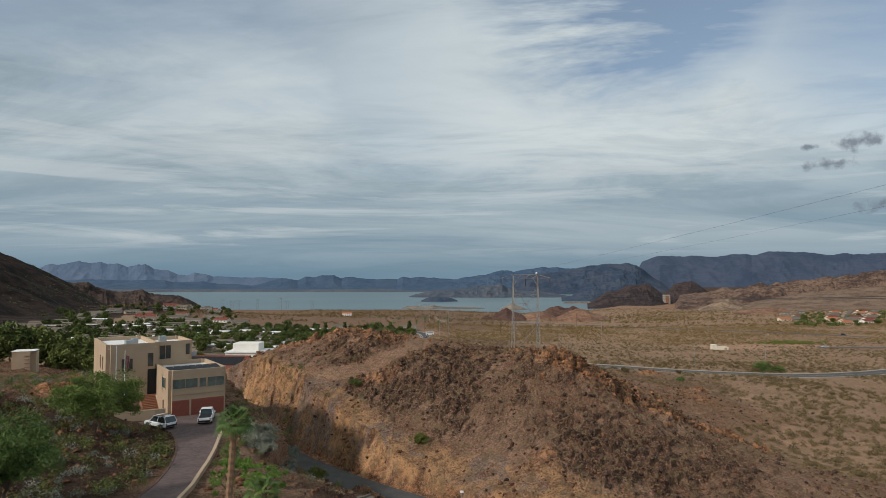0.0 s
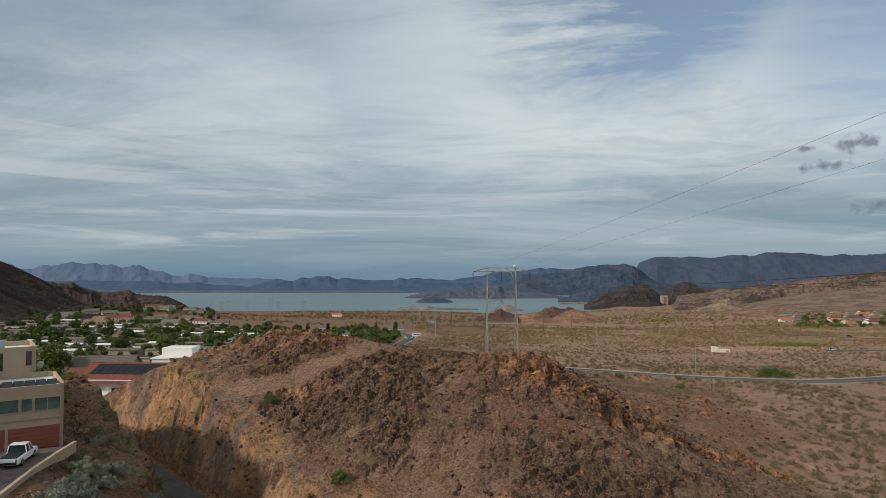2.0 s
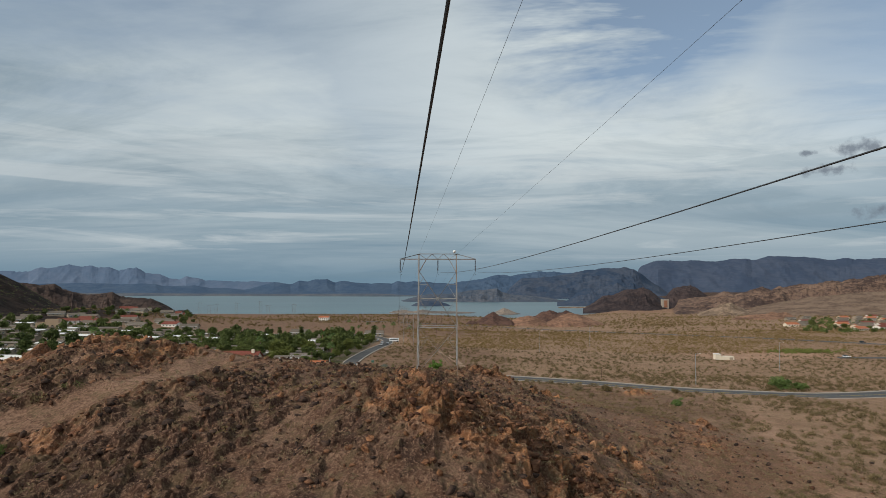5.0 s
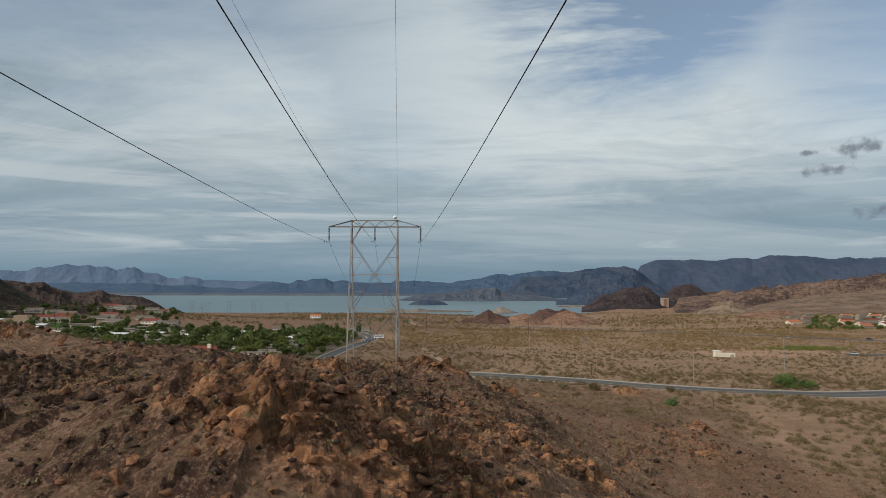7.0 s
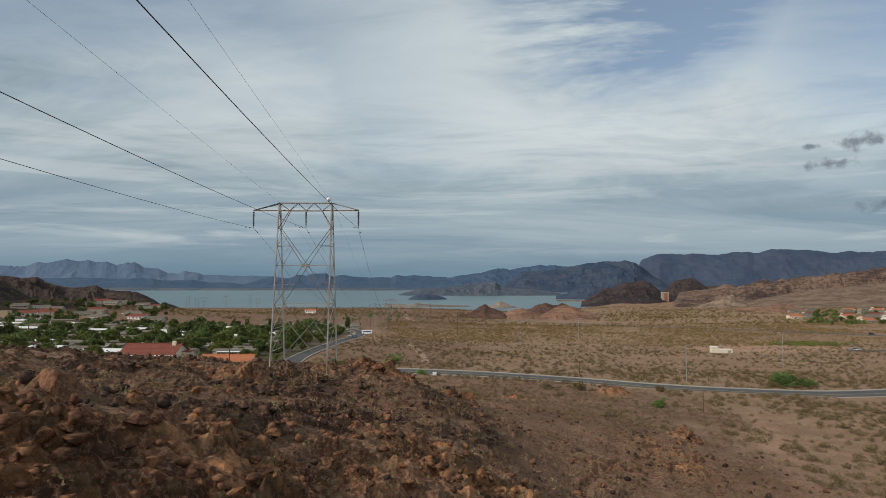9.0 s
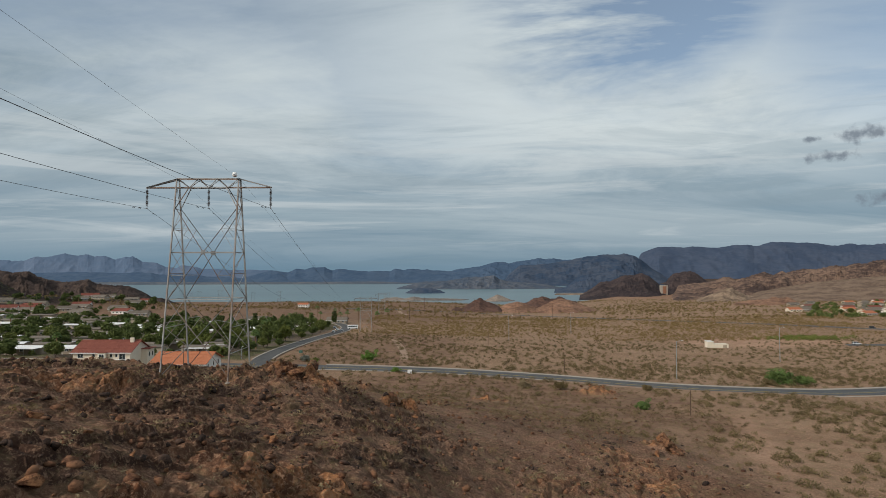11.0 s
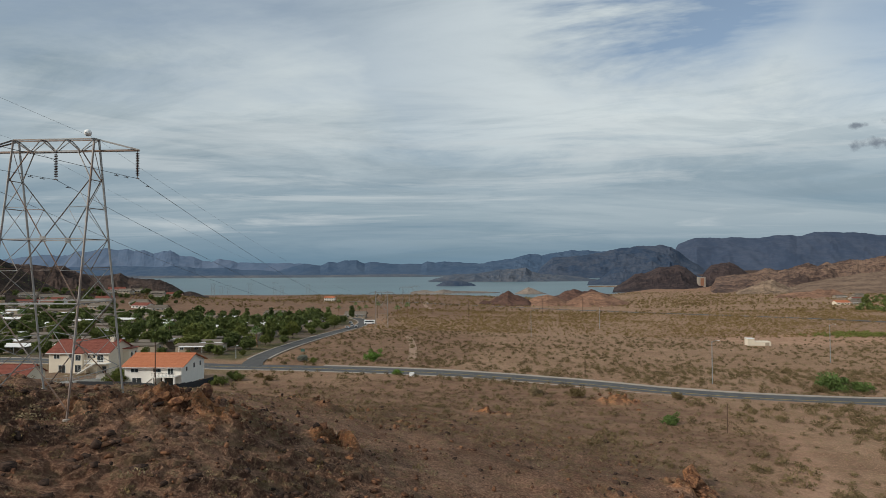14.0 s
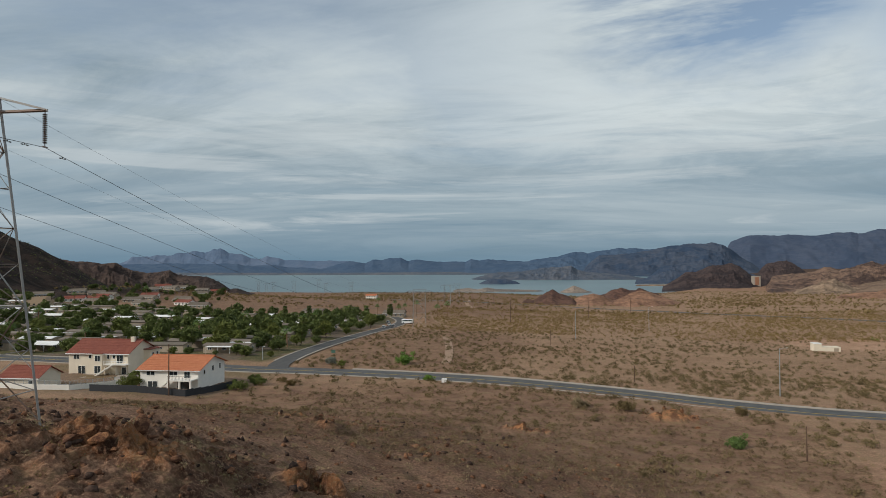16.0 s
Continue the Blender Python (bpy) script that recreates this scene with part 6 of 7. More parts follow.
# ---- court of the tan house ----
def slab(name, outline, z, thick, mat, label, category="pavement"):
    bm = bmesh.new()
    top = [bm.verts.new((x, y, z)) for x, y in outline]
    bot = [bm.verts.new((x, y, z - thick)) for x, y in outline]
    bm.faces.new(top)
    bm.faces.new(bot[::-1])
    for i in range(len(top)):
        j = (i + 1) % len(top)
        bm.faces.new((top[i], bot[i], bot[j], top[j]))
    bmesh.ops.recalc_face_normals(bm, faces=bm.faces)
    me = bpy.data.meshes.new(name)
    bm.to_mesh(me)
    bm.free()
    me.materials.append(mat)
    return tagged(new(name, me), label, category, kind="structure")


left_edge = spline([(-69.5, -99.5), (-66.0, -102), (-62.0, -105.6), (-58.5, -112.3), (-56.3, -118.6), (-54.9, -124.7), (-54.4, -131), (-55, -146)], 2)[:, :2]
right_edge = spline([(-57.8, -92), (-56.6, -99.5), (-55, -106.3), (-53.4, -112.5), (-52.1, -118), (-50.9, -124.7), (-50.0, -131), (-49.5, -146)], 2)[:, :2]
slab("pavement_driveway", [(-66.6, -96.2)] + [tuple(p) for p in left_edge] + [tuple(p) for p in right_edge[::-1]], 4.28, 0.3, PAVERS, "curved driveway of dull red brick pavers", "driveway")


def low_wall(name, line, h, w, mat, label, cap=None, z=4.2):
    ob = thing(name, pose(0, 0, 0), label, "wall")
    for k in range(0, len(line) - 1, 2):
        a, b = line[k], line[min(k + 2, len(line) - 1)]
        L, ang = math.hypot(*(b - a)), math.atan2(*(b - a)[::-1])
        for nm, zz, hh, ww, mm in (("wall_panel", z + h / 2 - 0.35, h + 0.7, w, mat),) + ((("coping", z + h + 0.04, 0.09, w + 0.08, cap),) if cap else ()):
            bm = bmesh.new()
            box(bm, (0, 0, 0), (L + 0.04, ww, hh), bevel=0.015)
            bmesh.ops.rotate(bm, verts=bm.verts, cent=(0, 0, 0), matrix=Matrix.Rotation(ang, 3, "Z"))
            bmesh.ops.translate(bm, verts=bm.verts, vec=((a[0] + b[0]) / 2, (a[1] + b[1]) / 2, zz))
            part(nm, bm, mm, ob)
    return ob


low_wall("court_wall", right_edge, 0.45, 0.3, STUCCO, "low tan wall with a pale coping beside the driveway", STUCCO)
low_wall("garden_kerb", left_edge[2:], 0.14, 0.2, EDGING, "low dark brick edging along the planted slope")
low_wall("entry_wall", np.array([(-73.0, -99.6), (-70.5, -99.0), (-68.0, -97.4), (-66.9, -96.6)]), 1.5, 0.3, STUCCO, "low tan stucco wall beside the entry steps")

pole = thing("flag_pole", pose(-73.6, -95.6, 5.0), "white pole with a furled striped flag", "flag pole")
bm = bmesh.new()
tube(bm, [(0, 0, -0.8), (0, 0, 9.2)], [0.07, 0.05], 8)
part("pole", bm, WHITE, pole)
FLAG = plain("striped_flag_cloth", (0.38, 0.20, 0.20), 0.8, 0, 0.35, 6)
bm = bmesh.new()
for k in range(7):
    a = [bm.verts.new((0.06 + 0.12 * k, 0.10 * math.sin(1.7 * k), 8.6 - 0.06 * k)), bm.verts.new((0.06 + 0.08 * k, 0.10 * math.sin(1.7 * k + 0.4), 5.6 + 0.05 * k))]
bm.verts.ensure_lookup_table()
for k in range(6):
    bm.faces.new([bm.verts[i] for i in (2 * k, 2 * k + 1, 2 * k + 3, 2 * k + 2)])
bmesh.ops.solidify(bm, geom=bm.faces[:], thickness=0.015)
part("flag", bm, FLAG, pole, "faded red and white cloth")


# ---- vehicles ----
def loft(bm, sections):
    """Bridges closed rings of equal length."""
    rings = [[bm.verts.new(p) for p in s] for s in sections]
    n = len(rings[0])
    for q, r in zip(rings, rings[1:]):
        for i in range(n):
            bm.faces.new((q[i], q[(i + 1) % n], r[(i + 1) % n], r[i]))
    bm.faces.new(rings[0][::-1])
    bm.faces.new(rings[-1])
    bmesh.ops.recalc_face_normals(bm, faces=bm.faces)
    return bm


def car(name, m, label, length, width, height, kind, paint):
    """A parked car along its local +x; kind sets the cabin's shape."""
    c = thing(name, m, label, "car")
    L, W, H = length / 2, width / 2, height
    belt = H * 0.56

    def ring(x, zb, zt, w, tuck=0.06):
        return [(x, -w, zb + 0.1), (x, -w + 0.12, zb), (x, w - 0.12, zb), (x, w, zb + 0.1), (x, w, zt - 0.12), (x, w - tuck, zt), (x, -w + tuck, zt), (x, -w, zt - 0.12)]
    g = 0.32
    hood = belt * (1.0 if kind == "pickup" else 0.97)
    body = [ring(-L, g + 0.15, belt - 0.05, W * 0.93), ring(-L + 0.18, g, belt, W), ring(-L * 0.45, g, belt, W), ring(0, g, belt, W), ring(L * 0.45, g, belt, W), ring(L - 0.45, g, hood - 0.02, W * 0.98), ring(L - 0.1, g + 0.05, hood - 0.12, W * 0.94), ring(L, g + 0.15, hood - 0.25, W * 0.88)]
    b = part("body", loft(bmesh.new(), body), paint, c)
    if kind == "pickup":
        x0, x1, r0, r1 = -L * 0.15, L * 0.52, -L * 0.12, L * 0.30
    else:
        x0, x1, r0, r1 = -L * 0.97, L * 0.48, -L * 0.80, L * 0.18
    zt = belt - 0.02

    bm = bmesh.new()
    v = [bm.verts.new(p) for p in ((x0, -W * 0.95, zt), (x1, -W * 0.95, zt), (x1, W * 0.95, zt), (x0, W * 0.95, zt), (r0, -W * 0.78, H - 0.05), (r1, -W * 0.78, H - 0.05), (r1, W * 0.78, H - 0.05), (r0, W * 0.78, H - 0.05))]
    for f in ((0, 1, 5, 4), (1, 2, 6, 5), (2, 3, 7, 6), (3, 0, 4, 7), (4, 5, 6, 7), (3, 2, 1, 0)):
        bm.faces.new([v[i] for i in f])
    bmesh.ops.recalc_face_normals(bm, faces=bm.faces)
    part("cabin_glass", bm, GLASS, c, "dark tinted glass")
    roof = [((r0 + r1) / 2, 0, H - 0.02), (r1 - r0 + 0.06, W * 1.6, 0.09)]
    part("roof", boxes(tuple(roof), bevel=0.03), paint, c)
    for s in (-1, 1):
        for xa, xr in ((x0, r0), (x1, r1), ((x0 + x1) / 2 + 0.1, (r0 + r1) / 2 + 0.1)):
            bm = bmesh.new()
            tube(bm, [(xa, s * W * 0.955, zt - 0.02), (xr, s * W * 0.79, H - 0.05)], [0.055, 0.05], 5)
            part("pillar", bm, paint, c)
        part("mirror", boxes(((x1 - 0.25, s * (W + 0.10), belt + 0.08), (0.12, 0.2, 0.16)), bevel=0.03), paint, c)
    if kind == "pickup":
        part("bed_cover", boxes(((-L * 0.58, 0, belt + 0.015), (L * 0.78, W * 1.7, 0.05))), BLACK, c, "black bed cover")
        part("tailgate", boxes(((-L - 0.01, 0, belt - 0.28), (0.05, W * 1.5, 0.45)), bevel=0.01), paint, c)
    else:
        part("roof_glass", boxes((((r0 + r1) / 2 + 0.2, 0, H + 0.03), ((r1 - r0) * 0.45, W * 1.1, 0.02))), GLASS, c)
        for s in (-1, 1):
            part("roof_rail", boxes((((r0 + r1) / 2, s * W * 0.74, H + 0.06), (r1 - r0, 0.04, 0.05))), BLACK, c)
    for e, z in ((-1, g + 0.22), (1, g + 0.22)):
        part("bumper", boxes(((e * L, 0, z), (0.16, W * 1.75, 0.24)), bevel=0.04), BLACK, c)
    for s in (-1, 1):
        part("tail_light", boxes(((-L + 0.02, s * W * 0.80, belt - 0.25), (0.08, 0.2, 0.3)), bevel=0.02), GARAGE, c)
        part("headlight", boxes(((L - 0.06, s * W * 0.66, belt - 0.28), (0.12, 0.32, 0.16)), bevel=0.02), GLASS, c)
    for x in (-L * 0.60, L * 0.62):
        for s in (-1, 1):
            bm = bmesh.new()
            tube(bm, [(x, s * (W - 0.22), 0.37), (x, s * (W - 0.20), 0.37), (x, s * (W + 0.015), 0.37), (x, s * (W + 0.03), 0.37)], [0.31, 0.37, 0.37, 0.31], 18)
            wl = part("wheel", bm, RUBBER, c, "black tyre")
            bm = bmesh.new()
            tube(bm, [(x, s * (W - 0.0), 0.37), (x, s * (W + 0.045), 0.37)], [0.23, 0.21], 12)
            part("rim", bm, RIM, wl)
    return c


car("pickup_truck", pose(-59.9, -98.6, 4.28, 0, 0, 104), "white crew-cab pickup with a black bed cover on brick pavers", 5.5, 1.9, 1.85, "pickup", CAR_WHITE)
car("suv", pose(-64.9, -102.6, 4.28, 0, 0, 150), "white sport utility car with dark glass on brick pavers", 4.8, 1.95, 1.75, "suv", CAR_WHITE)
BLUE_CAR = plain("silver_car_paint", (0.45, 0.47, 0.50), 0.3, 0.4, 0.05, 1)
for k, (x, y, rz, p) in enumerate(((262, 285, -8, CAR_WHITE), (-43, 330, 92, CAR_WHITE), (-49.5, 372, 90, BLUE_CAR), (-90, 214, 4, CAR_WHITE), (-44.5, 352, 94, CAR_WHITE), (352, 405, -68, BLACK), (-130, 240, 0, BLUE_CAR), (-39, 338, 92, BLUE_CAR))):
    zc = ground_z(x, y) + (0.28 if x > 200 else 0.18 if -52 < x < -30 else 0.02)
    car("parked_car", pose(x, y, zc, 0, 0, rz), ("white", "white", "silver", "white", "white", "black", "silver", "silver")[k] + " car standing on the asphalt", 4.6, 1.85, 1.6, "suv", p)
bus = thing("camper_bus", pose(-37, 374, ground_z(-37, 374), 0, 0, 4), "white camper bus parked at the end of the street", "bus")
part("body", boxes(((0, 0, 1.7), (7.4, 2.4, 2.5)), bevel=0.15), CAR_WHITE, bus)
part("window_band", boxes(((0, -1.22, 2.1), (6.2, 0.04, 0.75))), GLASS, bus)
for x in (-2.4, 2.5):
    bm = bmesh.new()
    tube(bm, [(x, -1.2, 0.45), (x, 1.2, 0.45)], [0.48, 0.48], 12)
    part("wheel", bm, RUBBER, bus)

# ---- poles ----
def wood_pole(x, y, h, label="slim brown wooden pole in the scrub", r=0.11):
    p = thing("wooden_pole", pose(x, y, ground_z(x, y)), label, "pole", "wooden poles on the flat")
    bm = bmesh.new()
    tube(bm, [(0, 0, -0.6), (0, 0, h)], [r, r * 0.75], 7)
    part("shaft", bm, WOOD_POLE, p)
    return p


wood_pole(87.3, 77.3, 6.0)
wood_pole(73.2, 150.2 - 0 + 13, 5.0, r=0.16)
wood_pole(-46.6, 106.2, 12.5, "tall brown wooden pole beside the dark fence", 0.16)
wood_pole(52, 267, 7.5)
wood_pole(140, 20, 5.0)


def street_light(x, y, h, arm, label="tall grey steel street light"):
    p = thing("street_light", pose(x, y, ground_z(x, y)), label, "street light", "street lights along the roads")
    bm = bmesh.new()
    tube(bm, [(0, 0, -0.6), (0, 0, h)], [0.17, 0.10], 8)
    part("pole", bm, GREY_POLE, p)
    bm = bmesh.new()
    tube(bm, [(0, 0, h - 0.3), (arm * 0.6, 0, h + 0.15), (arm, 0, h + 0.2)], [0.06, 0.05, 0.04], 6)
    part("arm", bm, GREY_POLE, p)
    part("lamp_head", boxes(((arm + 0.25, 0, h + 0.18), (0.7, 0.3, 0.14)), bevel=0.04), WHITE, p, "pale lamp head")
    return p


for x, y, h in ((110.6, 150, 13.5), (181, 214, 15.5), (67, 308, 15.0), (122, 396, 15.5), (-52.5, 176, 4.5)):
    street_light(x, y, h, 1.8 if h > 6 else 0.3)
for x, y, h in ((30, 420, 17), (95, 520, 17), (-5, 520, 18), (40, 640, 18), (150, 640, 18), (-60, 760, 20), (0, 800, 20), (70, 820, 20)):
    wood_pole(x, y, h, "thin far utility pole standing on the flat", 0.2)
for k, (x, y) in enumerate(((-520, 1290), (-508, 1300), (-472, 1330), (-425, 1360), (-402, 1340), (-340, 1330), (-560, 1340))):
    copy_thing(main_tower, pose(x, y, ground_z(x, y) - 0.2, 0, 0, 20) @ Matrix.Diagonal((0.8, 0.8, 1.0 + 0.12 * (k * 5 % 4), 1)))
lamp = thing("lane_lamp", pose(-22.5, -106, ground_z(-22.5, -106)), "small white-topped lamp post beside the lane", "street light")
bm = bmesh.new()
tube(bm, [(0, 0, -0.5), (0, 0, 4.2)], [0.07, 0.05], 7)
part("pole", bm, GREY_POLE, lamp)
part("lamp_head", boxes(((0, 0, 4.3), (0.5, 0.5, 0.18)), bevel=0.05), WHITE, lamp)
sign = thing("utility_box", pose(16, 146.5, ground_z(16, 146.5)), "pale grey utility cabinet beside the road", "utility box")
part("cabinet", boxes(((0, 0, 0.5), (1.5, 0.7, 1.4)), bevel=0.04), WHITE, sign)
post = thing("utility_cabinet", pose(-35, 203, ground_z(-35, 203)), "small green utility cabinet on the verge", "utility box")
part("cabinet", boxes(((0, 0, 0.5), (1.4, 0.9, 1.3)), bevel=0.04), plain("green_cabinet_paint", (0.06, 0.13, 0.10), 0.6), post)

# ---- plants and stones ----
RS = np.random.RandomState(3)


def leaf_cloud(cent, rad, per, size, flat=0.7, rs=RS, up=0.0):
    """Small leaf triangles scattered through squashed balls. Returns points, triangles and a tone for each point."""
    cent, rad = np.asarray(cent, float), np.asarray(rad, float)
    n = len(cent) * per
    c, r = np.repeat(cent, per, 0), np.repeat(rad, per)
    d = rs.normal(size=(n, 3))
    d /= np.linalg.norm(d, axis=1)[:, None]
    rr = rs.rand(n) ** 0.45
    p = c + d * (rr * r)[:, None] * np.array((1, 1, flat))
    a = rs.normal(size=(n, 3))
    a[:, 2] += up
    a /= np.linalg.norm(a, axis=1)[:, None]
    b = np.cross(a, rs.normal(size=(n, 3)))
    b /= np.linalg.norm(b, axis=1)[:, None] + 1e-9
    s = (np.repeat(size, per) if np.ndim(size) else size) * rs.uniform(0.6, 1.4, n)
    co = np.stack([p - a * s[:, None] * 0.6 - b * s[:, None] * 0.45, p + b * s[:, None] * 0.5 - a * s[:, None] * 0.3, p + a * s[:, None]], 1).reshape(-1, 3)
    tone = np.repeat(np.clip(np.repeat(rs.rand(len(cent)), per) * 0.55 + rs.rand(n) * 0.35 + 0.1 * rr, 0, 1), 3)
    return co, np.arange(3 * n).reshape(-1, 3), tone


def tree(name, h, spread, clumps, per, leaf, mat, label, category="tree", group="", seed=1, trunk=0.22, low=0.35, flat=0.75, dome=False):
    """Tapered trunk, limbs, and a crown of many leaves gathered round the limb ends."""
    rs = np.random.RandomState(seed)
    t = thing(name, pose(0, 0, 0), label, category, group)
    bm = bmesh.new()
    tube(bm, [(0, 0, -0.4), (0.05 * h * rs.uniform(-1, 1), 0.05 * h * rs.uniform(-1, 1), h * low * 0.6), (0, 0, h * low)], [trunk, trunk * 0.8, trunk * 0.65], 7)
    ends = []
    for k in range(max(5, clumps // 6)):
        a, e = 2 * math.pi * (k + rs.rand() * 0.7) / max(5, clumps // 6), rs.uniform(0.35, 1.0)
        q = np.array((math.cos(a) * spread * e * 0.75, math.sin(a) * spread * e * 0.75, h * (low + (1 - low) * rs.uniform(0.35, 0.85))))
        tube(bm, [(0, 0, h * low * 0.92), tuple(q * (0.45, 0.45, 0.62) + (0, 0, h * low * 0.3)), tuple(q)], [trunk * 0.5, trunk * 0.3, trunk * 0.08], 5)
        ends.append(q)
    part("trunk", bm, BARK, t, "grey-brown trunk with limbs")
    cent = []
    for k in range(clumps):
        q = ends[rs.randint(len(ends))] + rs.normal(size=3) * (spread * 0.26, spread * 0.26, h * 0.13)
        if dome:        # rounded, closed crown with an uneven edge
            d = rs.normal(size=3)
            d /= np.linalg.norm(d)
            q = d * rs.uniform(0.45, 0.86) * (spread * 0.86, spread * 0.86, h * (1 - low) * 0.46) + (0, 0, h * (low + (1 - low) * 0.47))
        cent.append(q)
    co, tri, tone = leaf_cloud(cent, rs.uniform(0.55, 1.15, clumps) * spread * 0.26, per, leaf, flat, rs)
    me = tri_mesh("crown", co, tri, mat, tone)
    ob = new("crown", me)
    ob.parent = t
    return t


def set_at(t, x, y, s=1.0, rz=0.0, dz=0.0):
    t.matrix_basis = pose(x, y, ground_z(x, y) + dz, 0, 0, rz) @ Matrix.Diagonal((s, s, s, 1))
    return t


def copy_at(t, x, y, s=1.0, rz=0.0):
    o = copy_thing(t, pose(x, y, ground_z(x, y), 0, 0, rz))
    o.scale = (s, s, s * 1.0)
    return o


# trees on the garden slope
set_at(tree("palo_verde_tree", 6.4, 4.7, 150, 220, 0.125, LEAF_PALO, "wide feathery green palo verde tree on the garden slope", seed=4, low=0.25, flat=0.6), -69.5, -110.5)
set_at(tree("palo_verde_tree", 7.2, 3.9, 150, 220, 0.12, LEAF_PALO, "large feathery green palo verde tree near the driveway", seed=9, low=0.3, flat=0.7), -62.5, -137.5)
set_at(tree("palo_verde_sapling", 4.2, 2.2, 30, 120, 0.10, LEAF_BRIGHT, "bright green young tree beside the court wall", seed=12, low=0.25), -41.5, -133)
set_at(tree("palo_verde_sapling", 3.6, 2.0, 26, 120, 0.10, LEAF_BRIGHT, "bright green young tree beside the palm", seed=13, low=0.25), -45.5, -131.5)
set_at(tree("palo_verde_sapling", 3.2, 1.8, 26, 110, 0.10, LEAF_PALO, "light green young tree below the court wall", seed=14, low=0.25), -47.5, -124)


def palm(name, h, r, fronds, label, group, seed, trunk=0.24, mat=LEAF_PALM):
    rs = np.random.RandomState(seed)
    t = thing(name, pose(0, 0, 0), label, "palm tree", group)
    bm = bmesh.new()
    pts, rad = [], []
    for k in range(int(h / 0.3) + 1):
        pts.append((0.02 * k * math.sin(seed), 0.0, -0.4 + 0.3 * k))
        rad.append(trunk * (1.12 if k % 2 else 0.92) * (1.15 - 0.25 * k * 0.3 / h))
    tube(bm, pts, rad, 8)
    part("trunk", bm, PALM_BARK, t, "rough brown trunk with old leaf bases")
    tip = np.array(pts[-1])
    for k in range(fronds):
        a, lift = 2.4 * k, 1.25 - 1.65 * (k + 0.5) / fronds
        L = r * rs.uniform(0.85, 1.1)
        co, tri, tone = [], [], []
        d = np.array((math.cos(a) * math.cos(lift), math.sin(a) * math.cos(lift), math.sin(lift)))
        stem = L * 0.45
        base = tip + d * stem
        side = np.array((-math.sin(a), math.cos(a), 0))
        n = 17
        for j in range(n):          # fan of folded leaflets
            f = (j / (n - 1) - 0.5) * 2.5
            way = d * math.cos(f) + side * math.sin(f)
            end = base + way * L * 0.62 * (1 - 0.12 * abs(f)) - np.array((0, 0, L * 0.18 * (1 + abs(f) * 0.6)))
            mid = base + way * L * 0.33
            w = np.cross(way, (0, 0, 1.0))
            w = w / (np.linalg.norm(w) + 1e-6) * 0.05 * L / 2
            o = len(co)
            co += [base, mid + w, mid - w, end]
            tri += [(o, o + 1, o + 2), (o + 1, o + 3, o + 2)]
            tone += [rs.rand() * 0.4 + 0.3] * 4
        o = len(co)
        w = side * 0.03
        co += [tip - w, tip + w, base]
        tri += [(o, o + 1, o + 2)]
        tone += [0.5] * 3
        ob = new("frond", tri_mesh("frond", co, tri, mat, tone))
        ob.parent = t
    return t


set_at(palm("fan_palm", 10.0, 1.75, 40, "fan palm with a shaggy trunk beside the driveway", "palms", 2, 0.27), -42.5, -141)
set_at(palm("fan_palm", 3.0, 1.9, 22, "short fan palm below the taller palm", "palms", 3, 0.22), -40.6, -137.5)
town_palms = [palm("town_palm", 7.5, 2.6, 24, "fan palm among the town houses", "town palms", 5, 0.26), palm("town_palm", 10.5, 2.6, 24, "tall fan palm among the town houses", "town palms", 6, 0.24)]
rnd = random.Random(21)
spots = [(-58, 214, 0), (-64, 250, 1), (-118, 262, 0), (-96, 212, 1), (-52, 445, 1), (-44, 452, 1), (-60, 460, 0), (-75, 450, 1), (-95, 430, 0), (-30, 470, 0), (-160, 300, 1), (-210, 260, 1), (-130, 330, 0), (-85, 330, 1), (-250, 330, 0), (-180, 208, 0), (-150, 215, 0), (-75, 520, 1), (-100, 560, 1), (-320, 430, 1), (-310, 440, 1), (-340, 560, 1), (-20, 455, 1)]
for i, (x, y, k) in enumerate(spots):
    if i < 2:
        set_at(town_palms[k if i else 0], x, y)
    else:
        copy_at(town_palms[k], x, y, rnd.uniform(0.8, 1.15), rnd.uniform(0, 360))
set_at(town_palms[0], -58, 214)
set_at(town_palms[1], -64, 250)
town_trees = [tree("town_tree", 6.4, 4.2, 84, 24, 0.50, LEAF_GREEN, "dense dark green shade tree in the town", group="town trees", seed=31, low=0.16, dome=True),
              tree("town_tree", 9.0, 4.8, 92, 25, 0.54, LEAF_GREEN, "tall rounded dark green tree in the town", group="town trees", seed=32, low=0.14, flat=0.9, dome=True),
              tree("town_tree", 4.0, 3.0, 60, 22, 0.42, LEAF_GREEN, "low rounded green tree in the town", group="town trees", seed=33, low=0.08, dome=True),
              tree("town_pine", 11.5, 2.5, 70, 26, 0.44, LEAF_GREEN, "slim dark conifer beside a mobile home", group="town trees", seed=34, low=0.08, flat=1.3, dome=True)]
set_at(town_trees[0], -57, 203, 0.8)
set_at(town_trees[1], -56, 259)
set_at(town_trees[2], -62, 183)
set_at(town_trees[3], -55, 222)
far_spots = []
